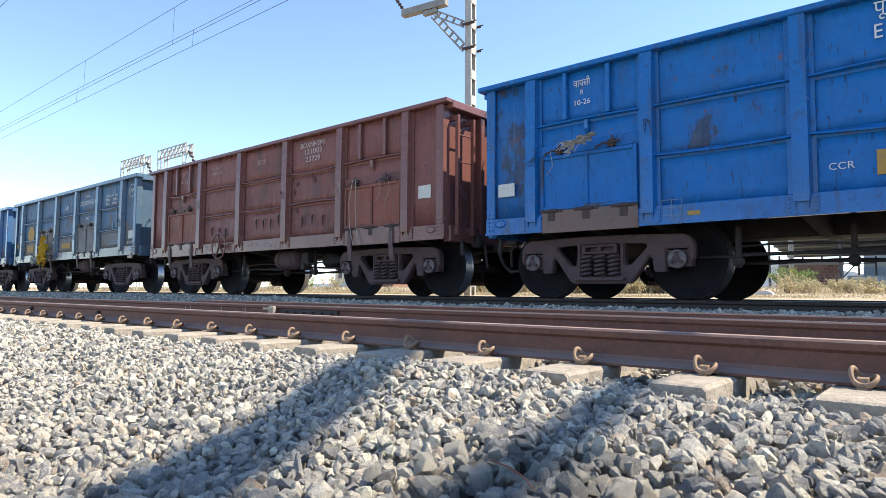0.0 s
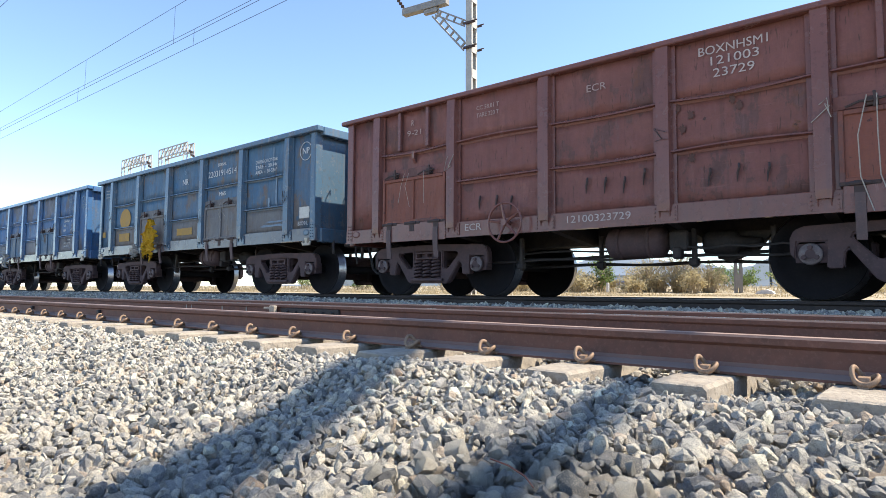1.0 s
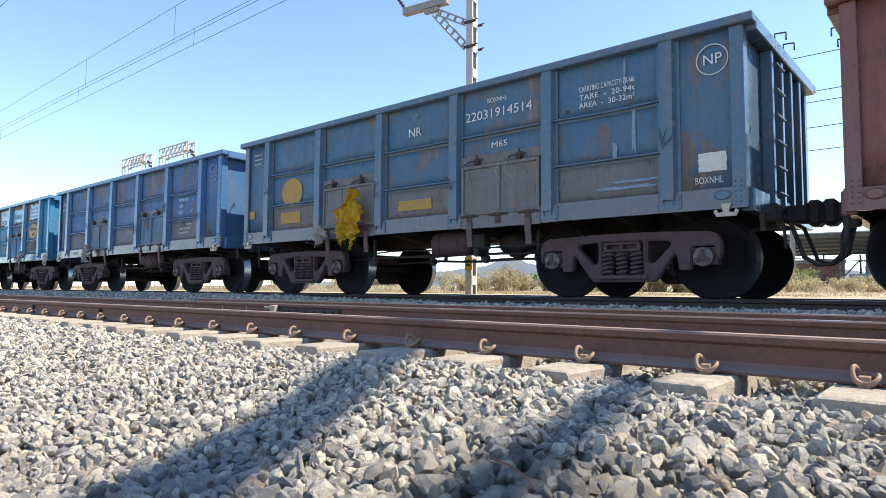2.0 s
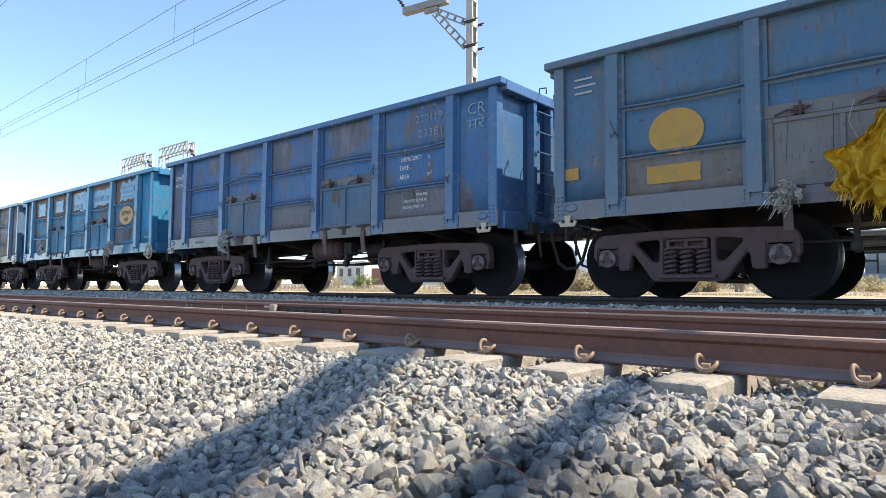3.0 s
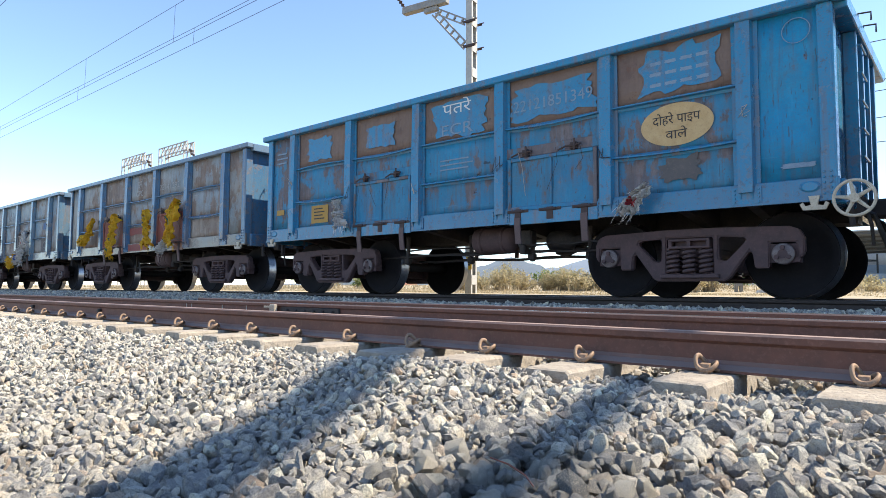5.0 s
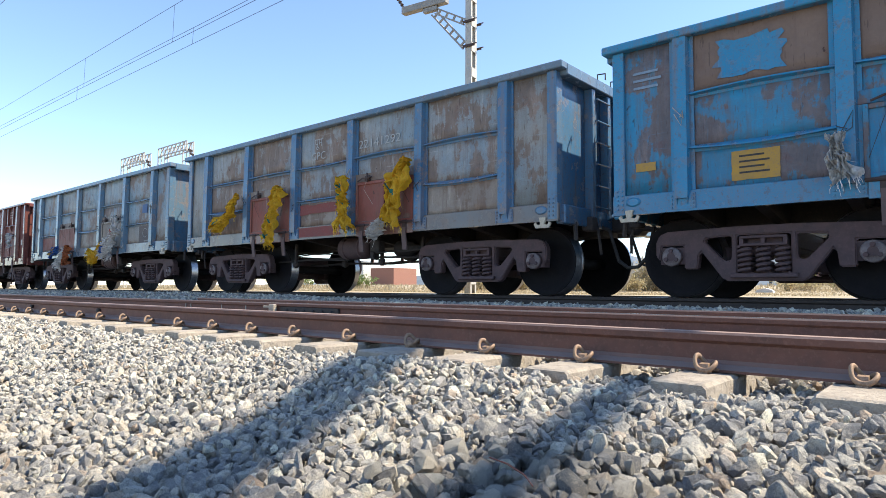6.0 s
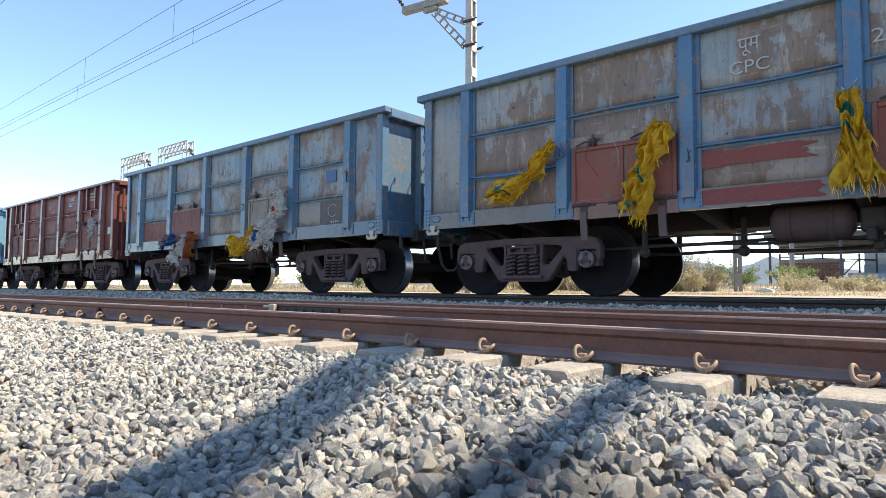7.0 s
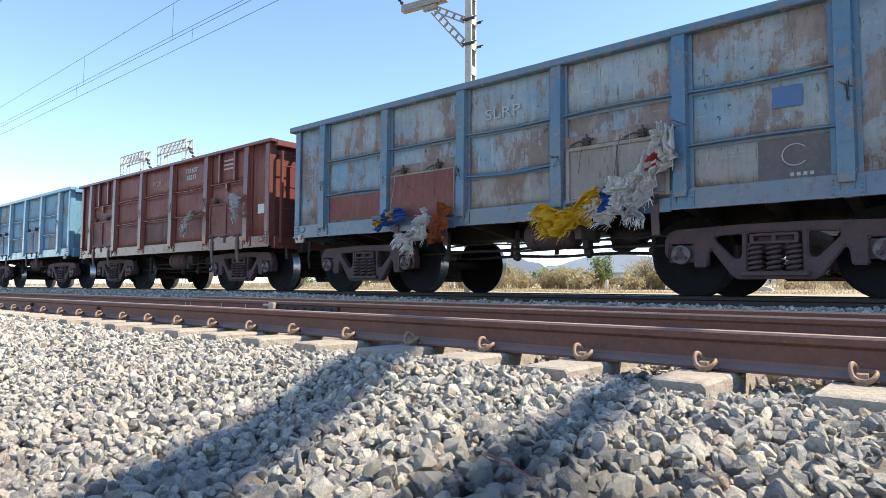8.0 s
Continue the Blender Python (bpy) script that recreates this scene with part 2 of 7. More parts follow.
def lathe(bm, prof, centre, axis="y", seg=40, mat_from=None):
    """Turns a profile (along axis, radius) about the axis through centre."""
    rings = []
    for a, r in prof:
        ring = []
        for k in range(seg):
            c, s = math.cos(2 * math.pi * k / seg) * r, math.sin(2 * math.pi * k / seg) * r
            p = {"y": (c, a, s), "x": (a, c, s), "z": (c, s, a)}[axis]
            ring.append(bm.verts.new(Vector(centre) + Vector(p)))
        rings.append(ring)
    for i in range(len(prof) - 1):
        for k in range(seg):
            f = bm.faces.new((rings[i][k], rings[i][(k + 1) % seg], rings[i + 1][(k + 1) % seg], rings[i + 1][k]))
            f.smooth = True
            if mat_from and i in mat_from:
                f.material_index = 1
    bm.faces.new(rings[0][::-1])
    bm.faces.new(rings[-1])


def mesh_of(name, bm, mats):
    bmesh.ops.recalc_face_normals(bm, faces=bm.faces)
    me = bpy.data.meshes.new(name)
    bm.to_mesh(me)
    bm.free()
    for m in (mats if isinstance(mats, (list, tuple)) else [mats]):
        me.materials.append(m)
    return me


def part(name, bm, mats, parent, label="", at=None):
    me = bm if isinstance(bm, bpy.types.Mesh) else mesh_of(name, bm, mats)
    ob = new(name, me)
    ob.parent = parent
    if at is not None:
        ob.matrix_basis = at
    return tagged(ob, label)


def thing(name, bm, mats, label, category, kind="", group=""):
    return tagged(new(name, mesh_of(name, bm, mats)), label, category, group, kind)


def empty(name, label, category, group=""):
    return tagged(new(name), label, category, group)


# ---- ground and track ----
Y_NEAR, Z_NEAR = 2.959, -0.0876
Y_TRAIN = 8.776
GAUGE = 1.746
SLEEPER_STEP, SLEEPER_X = 0.587, -0.342


def smooth(a, b, x):
    t = min(1.0, max(0.0, (x - a) / (b - a)))  # a may lie above b
    return t * t * (3 - 2 * t)


def near_height(x, y):
    """Top of the stone bed beside the near track: it falls away from the sleeper ends, with a heap further along."""
    h = -0.338 - 0.15 * smooth(2.35, 0.7, y) * (1 - smooth(-2.6, -0.9, x)) + 0.02 * smooth(-6.0, -9.0, x)
    h += 0.03 * smooth(-1.5, -0.6, x) * smooth(2.2, 1.3, y)
    h += 0.06 * math.exp(-((x + 1.95) / 0.5) ** 2 - ((y - 2.15) / 0.32) ** 2) + 0.035 * math.exp(-((x + 0.95) / 0.3) ** 2 - ((y - 2.15) / 0.25) ** 2)
    h += 0.02 * noise.noise((x * 1.6, y * 1.6, 2.0))
    if y > 2.46:
        h += 0.065 * smooth(3.0, 3.25, y) - 0.02 * smooth(2.5, 2.8, y)
    return h


def far_height(x, y):
    """Top of the stone bed round the far track."""
    return -0.135 + 0.07 * smooth(-6.0, -12.0, x) * smooth(6.2, 7.2, y) + 0.018 * noise.noise((x * 0.9, y * 0.9, 7.0)) - 0.1 * min(1, max(0, (6.6 - y) / 0.8))


def ground_z(x, y):
    if y < 4.7:
        return near_height(max(x, -30), max(y, -3.0)) - 0.045
    if y < 10.6:
        return -0.33 if y < 5.8 else far_height(x, y) - 0.03
    return -0.02 + min(1, (y - 10.6) / 40) * 0.5 + 0.03 * noise.noise((x * 0.3, y * 0.3, 1.0))


def build_ground():
    xs = [-3000, -900, -300, -150, -80, -50, -30, -20, -14, -10] + [-9 + 0.25 * i for i in range(50)] + [4, 6, 10, 20, 50, 150, 400, 1500]
    ys = [-600, -200, -60, -20, -8, -3, -1, 0] + [0.25 * i for i in range(1, 48)] + [12.5, 14, 16, 19, 23, 28, 35, 50, 80, 150, 400, 1200, 4000]
    bm = bmesh.new()
    grid = [[bm.verts.new((x, y, ground_z(x, y))) for y in ys] for x in xs]
    for i in range(len(xs) - 1):
        for j in range(len(ys) - 1):
            f = bm.faces.new((grid[i][j], grid[i + 1][j], grid[i + 1][j + 1], grid[i][j + 1]))
            # unseen ground below y -3: pale earth put there to bounce light
            f.material_index = 1 if ys[j] >= 10.5 or ys[j] < -3 else 0
    g = thing("ground", bm, [M["ground"], M["field"]], "grey crushed stone bed giving way to dry grassy field", "ground", "structure")
    return g


def rail_profile(y, top):
    h = [(-0.075, -0.172), (0.075, -0.172), (0.075, -0.161), (0.02, -0.143), (0.0085, -0.125), (0.0085, -0.055), (0.033, -0.04),
         (0.036, -0.012), (0.028, -0.002), (0.014, 0.0), (-0.014, 0.0), (-0.028, -0.002), (-0.036, -0.012), (-0.033, -0.04), (-0.0085, -0.055),
         (-0.0085, -0.125), (-0.02, -0.143), (-0.075, -0.161)]
    return [(y + a, top + b) for a, b in h]


def build_rail(name, y, top, mats, label, x0=-400, x1=60):
    bm = bmesh.new()
    prism(bm, rail_profile(y, top), "x", x0, x1)
    bm.faces.ensure_lookup_table()
    for f in bm.faces:
        c = f.calc_center_median()
        if c.z > top - 0.0015 and abs(c.y - y) < 0.03:
            f.material_index = 1
    return thing(name, bm, mats, label, "rail", "structure")


build_ground()
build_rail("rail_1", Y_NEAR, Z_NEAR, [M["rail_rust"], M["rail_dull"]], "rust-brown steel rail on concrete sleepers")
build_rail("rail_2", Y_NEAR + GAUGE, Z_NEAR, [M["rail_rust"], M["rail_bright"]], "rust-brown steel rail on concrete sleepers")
build_rail("rail_3", Y_TRAIN - GAUGE / 2, 0.0, [M["rail_dark"], M["rail_head"]], "dark steel rail under the freight train")
build_rail("rail_4", Y_TRAIN + GAUGE / 2, 0.0, [M["rail_dark"], M["rail_head"]], "dark steel rail under the freight train")

# ---- wagons ----
SPEED = 7.33
WHEEL_R = 0.49
WAGONS = []
WHEELSETS = []


def wheelset_mesh():
    bm = bmesh.new()
    for s in (-1, 1):
        # face, tread, flange, from the outer side in
        prof = [(0.93, 0.05), (0.935, 0.13), (0.90, 0.17), (0.895, 0.36), (0.93, 0.40), (0.935, 0.470), (0.93, 0.480), (0.80, WHEEL_R), (0.79, 0.51), (0.775, 0.518), (0.765, 0.50), (0.765, 0.41), (0.82, 0.37), (0.82, 0.17), (0.77, 0.12), (0.77, 0.09)]
        lathe(bm, [(s * a, r) for a, r in prof], (0, 0, 0), "y", 48, (6, 7, 8))
    lathe(bm, [(-0.78, 0.085), (-0.5, 0.08), (0.5, 0.08), (0.78, 0.085)], (0, 0, 0), "y", 16)
    for s in (-1, 1):
        lathe(bm, [(s * 0.92, 0.07), (s * 1.1, 0.07)], (0, 0, 0), "y", 14)
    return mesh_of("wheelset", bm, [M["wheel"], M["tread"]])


def side_frame_mesh(s):
    """Cast three-piece side frame: arched top bar, sloping struts, spring pocket and two pedestals; s is the side."""
    y0, y1 = sorted((s * 1.14, s * 1.26))
    bm = bmesh.new()
    half = [(0.3, 0.815), (1.06, 0.79), (1.16, 0.75), (1.2, 0.66), (1.2, 0.5), (1.15, 0.44), (1.13, 0.62), (0.86, 0.62), (0.86, 0.34), (0.71, 0.34), (0.69, 0.5), (0.66, 0.54), (0.44, 0.235), (0.38, 0.2)]
    outer = half + [(-x, z) for x, z in half[::-1]]
    win = [(0.33, 0.46), (0.36, 0.425), (0.42, 0.435), (0.63, 0.655), (0.61, 0.695), (0.33, 0.71)]
    holes = [[(-0.27, 0.275), (0.27, 0.275), (0.27, 0.715), (-0.27, 0.715)], win, [(-x, z) for x, z in win[::-1]]]
    edges = []
    for loop in [outer] + holes:
        vs = [bm.verts.new((x, y0, z)) for x, z in loop]
        edges += [bm.edges.new((vs[i], vs[(i + 1) % len(vs)])) for i in range(len(vs))]
    bmesh.ops.triangle_fill(bm, edges=edges, use_beauty=True)
    ext = bmesh.ops.extrude_face_region(bm, geom=list(bm.faces))
    for v in ext["geom"]:
        if isinstance(v, bmesh.types.BMVert):
            v.co.y = y1
    bmesh.ops.recalc_face_normals(bm, faces=bm.faces)
    rim = [e for e in bm.edges if len(e.link_faces) == 2 and e.calc_face_angle(0) > 0.6]
    bmesh.ops.bevel(bm, geom=rim, offset=0.014, segments=2, affect="EDGES")
    # spring seat flange
    box(bm, -0.34, 0.34, y0 - 0.05, y1 + 0.05, 0.235, 0.285, 0.01)
    return mesh_of("side_frame", bm, M["bogie"])


def spring_mesh():
    bm = bmesh.new()
    tube(bm, [(0.062 * math.cos(a), 0.062 * math.sin(a), 0.285 + 0.30 * k / 60) for k in range(61) for a in (k / 60 * 2 * math.pi * 5.5,)], 0.019, 7)
    return mesh_of("spring", bm, M["bogie"])


def axle_box_mesh(s):
    bm = bmesh.new()
    y0, y1 = sorted((s * 1.09, s * 1.23))
    prism(bm, [(-0.15, 0.40), (0.15, 0.40), (0.16, 0.60), (-0.16, 0.60)], "y", y0, y1)
    lathe(bm, [(s * 1.2, 0.115), (s * 1.285, 0.115), (s * 1.3, 0.1), (s * 1.3, 0.06), (s * 1.31, 0.05)], (0, 0, WHEEL_R), "y", 20, (1, 2, 3))
    for k in range(3):
        a = math.radians(90 + 120 * k)
        lathe(bm, [(s * 1.29, 0.026), (s * 1.33, 0.024)], (0.068 * math.cos(a), 0, WHEEL_R + 0.068 * math.sin(a)), "y", 8)
    return mesh_of("axle_box", bm, [M["bogie"], M["cap"]])


BOGIE = {"wheelset": wheelset_mesh(), "frame": {s: side_frame_mesh(s) for s in (-1, 1)}, "spring": spring_mesh(), "box": {s: axle_box_mesh(s) for s in (-1, 1)}}
bmb = bmesh.new()
box(bmb, -0.24, 0.24, -1.29, 1.29, 0.585, 0.615, 0.006)
box(bmb, -0.24, 0.24, -1.29, 1.29, 0.67, 0.70, 0.006)
for bx in (-0.22, 0.0, 0.22):
    box(bmb, bx - 0.02, bx + 0.02, -1.285, 1.285, 0.61, 0.675)
box(bmb, -0.2, 0.2, -1.2, 1.2, 0.5, 0.82, 0.03)
for bx in (-0.46, 0.46):
    box(bmb, bx - 0.05, bx + 0.05, -0.8, 0.8, 0.30, 0.42, 0.01)
    for by in (-0.75, 0.75):
        box(bmb, bx + (-0.12 if bx < 0 else 0.0), bx + (0.0 if bx < 0 else 0.12), by - 0.07, by + 0.07, 0.28, 0.62, 0.02)
BOGIE["bolster"] = mesh_of("bolster", bmb, M["bogie"])


def bogie(parent, x):
    b = part("bogie", BOGIE["bolster"], None, parent, "cast steel three-piece bogie coated in brown dust", pose(x, 0, 0))
    for s in (-1, 1):
        part("side_frame", BOGIE["frame"][s], None, b)
        for dx in (-0.19, 0.0, 0.19):
            for dy in (1.13, 1.26):
                part("spring", BOGIE["spring"], None, b, "", pose(dx, s * dy, 0))
        for dx in (-1, 1):
            part("axle_box", BOGIE["box"][s], None, b, "", pose(dx, 0, 0))
    for dx in (-1, 1):
        w = part("wheelset", BOGIE["wheelset"], None, b, "dark steel wheelset with bright worn treads", pose(dx, 0, WHEEL_R))
        WHEELSETS.append((w, dx))
    return b


SPEC = {
    "hl": dict(half=4.95, top=3.09, cop=0.10, sill0=1.0, sill1=1.225, rails=(2.32, 1.705), posts=(-4.0, -2.4, -0.8, 0.8, 2.4, 4.0), doors=((-2.4, -0.8), (0.8, 2.4)), door=(1.16, 1.885), ribs=False),
    "hs": dict(half=4.88, top=3.01, cop=0.07, sill0=0.885, sill1=1.10, rails=(2.29, 1.70), posts=(-4.0, -2.4, -0.8, 0.8, 2.4, 4.0), doors=((-4.0, -2.4), (2.4, 4.0)), door=(1.15, 1.87), ribs=True),
}
YS = 1.57    # sheet
YP = 1.665   # face of the posts


def wagon_meshes(kind):
    """Meshes of one wagon body, shared by the wagons of its kind; paint slots are filled per object."""
    k = SPEC[kind]
    L, top, s0, s1 = k["half"], k["top"], k["sill0"], k["sill1"]
    E_ = L - 0.16
    out = {}
    for s, nm in ((-1, "left"), (1, "right")):
        bm = bmesh.new()
        x0, x1 = sorted((s * E_, s * (E_ - 0.012)))
        box(bm, x0, x1, -YS + 0.013, YS - 0.013, s1 - 0.1, top - 0.02)
        out["end_" + nm] = bm
    bm = bmesh.new()
    box(bm, -E_ + 0.02, E_ - 0.02, -YS + 0.014, YS - 0.014, s1 - 0.06, s1)
    out["floor"] = bm
    for s, nm in ((-1, "near"), (1, "far")):
        bm = bmesh.new()
        y0, y1 = sorted((s * (YS - 0.02), s * (YS + 0.035)))
        box(bm, -L + 0.1, L - 0.1, y0, y1, s0, s1, 0.008)
        y0, y1 = sorted((s * (YS - 0.02), s * (YS + 0.05)))
        box(bm, -L + 0.1, L - 0.1, y0, y1, s0 - 0.012, s0 + 0.012)
        out["side_sill_" + nm] = bm
    bm = bmesh.new()
    c = k["cop"]
    for s in (-1, 1):
        y0, y1 = sorted((s * (YS - 0.05), s * (YP + 0.01)))
        box(bm, -L, L, y0, y1, top - c, top, 0.012)
        x0, x1 = sorted((s * (L - 0.24), s * L))
        box(bm, x0, x1, -YS + 0.051, YS - 0.051, top - c - 0.06, top - 0.004, 0.012)
    out["coping"] = bm
    return out


def post_mesh(kind, s):
    k = SPEC[kind]
    zt, z0 = k["top"] - k["cop"], k["sill0"] + 0.03
    bm = bmesh.new()
    def yy(a):
        return s * a
    # pressed hat section that tapers a little at the foot
    w = 0.075
    rows = [(zt, YP - 0.012, w), (2.2, YP, w), (z0 + 0.19, YP, w), (z0 + 0.1, YP - 0.005, w * 0.92)]
    prev = None
    for z, y, ww in rows:
        ring = [bm.verts.new((-ww - 0.02, yy(YS), z)), bm.verts.new((-ww, yy(y), z)), bm.verts.new((ww, yy(y), z)), bm.verts.new((ww + 0.02, yy(YS), z))]
        if prev:
            for i in range(3):
                bm.faces.new((prev[i], prev[i + 1], ring[i + 1], ring[i]))
        prev = ring
    bm.faces.new(prev)
    # flanges and the gusset foot
    y0, y1 = sorted((yy(YS - 0.005), yy(YS + 0.012)))
    box(bm, -w - 0.06, w + 0.06, y0, y1, z0 + 0.15, zt)
    y0, y1 = sorted((yy(YS + 0.034), yy(YS + 0.05)))
    box(bm, -w - 0.07, w + 0.07, y0, y1, z0 - 0.02, z0 + 0.16)
    for x in (-w + 0.012, w - 0.02):
        prism(bm, [(yy(YS + 0.04), z0), (yy(YP - 0.02), z0 + 0.1), (yy(YP - 0.02), z0 + 0.12), (yy(YS + 0.04), z0 + 0.12)], "x", x, x + 0.01)
    for x in (-w - 0.045, w + 0.045):
        for i in range(4):
            lathe(bm, [(yy(YS + 0.045), 0.013), (yy(YS + 0.064), 0.010)], (x, 0, z0 + 0.0 + 0.045 * i), "y", 6)
    return bm


def rail_piece(x0, x1, z, s, sag=0.0):
    """Angle stiffener between two posts, with its lip bent where the loaders have hit it."""
    bm = bmesh.new()
    n = 8
    prev = None
    for i in range(n + 1):
        x = x0 + (x1 - x0) * i / n
        d = sag * math.sin(math.pi * i / n)
        ring = [bm.verts.new((x, s * a, z + b + d * (1 if a > YS + 0.02 else 0.4))) for a, b in ((YS - 0.004, 0.03), (YS + 0.055, 0.006), (YS + 0.06, -0.012), (YS + 0.008, -0.02), (YS - 0.004, -0.05))]
        if prev:
            for j in range(5):
                bm.faces.new((prev[j], prev[(j + 1) % 5], ring[(j + 1) % 5], ring[j]))
        else:
            bm.faces.new(ring[::-1])
        prev = ring
    bm.faces.new(prev)
    return bm


def door_mesh(x0, x1, z0, z1, s):
    bm = bmesh.new()
    y0, y1 = sorted((s * (YS + 0.005), s * (YS + 0.03)))
    box(bm, x0, x1, y0, y1, z0, z1, 0.004)
    return bm


def door_frame(x0, x1, z0, z1, s):
    """The angle bars that edge and divide a door, one by one."""
    y0, y1 = sorted((s * (YS + 0.029), s * (YS + 0.055)))
    for a, b, c, d in ((x0, x0 + 0.05, z0, z1), (x1 - 0.05, x1, z0, z1), ((x0 + x1) / 2 - 0.025, (x0 + x1) / 2 + 0.025, z0 + 0.05, z1 - 0.05), (x0 + 0.05, x1 - 0.05, z0, z0 + 0.05), (x0 + 0.05, x1 - 0.05, z1 - 0.05, z1)):
        bm = bmesh.new()
        box(bm, a, b, y0, y1, c, d, 0.006)
        yield bm


def hinge_mesh(s):
    bm = bmesh.new()
    y0, y1 = sorted((s * (YS + 0.03), s * (YS + 0.068)))
    box(bm, -0.17, 0.17, y0, y1, -0.02, 0.02, 0.005)
    box(bm, -0.05, 0.05, y0, y1, -0.13, 0.03, 0.005)
    tube(bm, [(-0.09, s * (YS + 0.065), 0), (0.09, s * (YS + 0.065), 0)], 0.022, 8)
    for x in (-0.13, 0.13):
        lathe(bm, [(s * (YS + 0.05), 0.014), (s * (YS + 0.075), 0.011)], (x, 0, 0), "y", 6)
    return bm


def latch_mesh(s):
    bm = bmesh.new()
    y0, y1 = sorted((s * (YS + 0.01), s * (YS + 0.07)))
    box(bm, -0.05, 0.05, y0, y1, -0.04, 0.05, 0.008)
    tube(bm, [(-0.22, s * (YS + 0.07), -0.03), (-0.1, s * (YS + 0.075), 0.01), (0.0, s * (YS + 0.085), 0.0), (0.12, s * (YS + 0.075), 0.02)], 0.012, 6)
    tube(bm, [(0.02, s * (YS + 0.08), 0.09), (0.03, s * (YS + 0.09), 0.0), (0.02, s * (YS + 0.08), -0.06)], 0.014, 6)
    return bm


def bake(name, bm):
    return mesh_of(name, bm, bpy.data.materials[0])


KIT = {}
for kd in ("hl", "hs"):
    k = SPEC[kd]
    kit = {n: bake(n, b) for n, b in wagon_meshes(kd).items()}
    for s in (-1, 1):
        kit["post", s] = bake("stanchion", post_mesh(kd, s))
    KIT[kd] = kit
HINGE, LATCH = {s: bake("hinge", hinge_mesh(s)) for s in (-1, 1)}, {s: bake("latch", latch_mesh(s)) for s in (-1, 1)}


def painted(ob, mat):
    """The object's own paint on a shared mesh."""
    ob.material_slots[0].link = "OBJECT"
    ob.material_slots[0].material = mat
    return ob


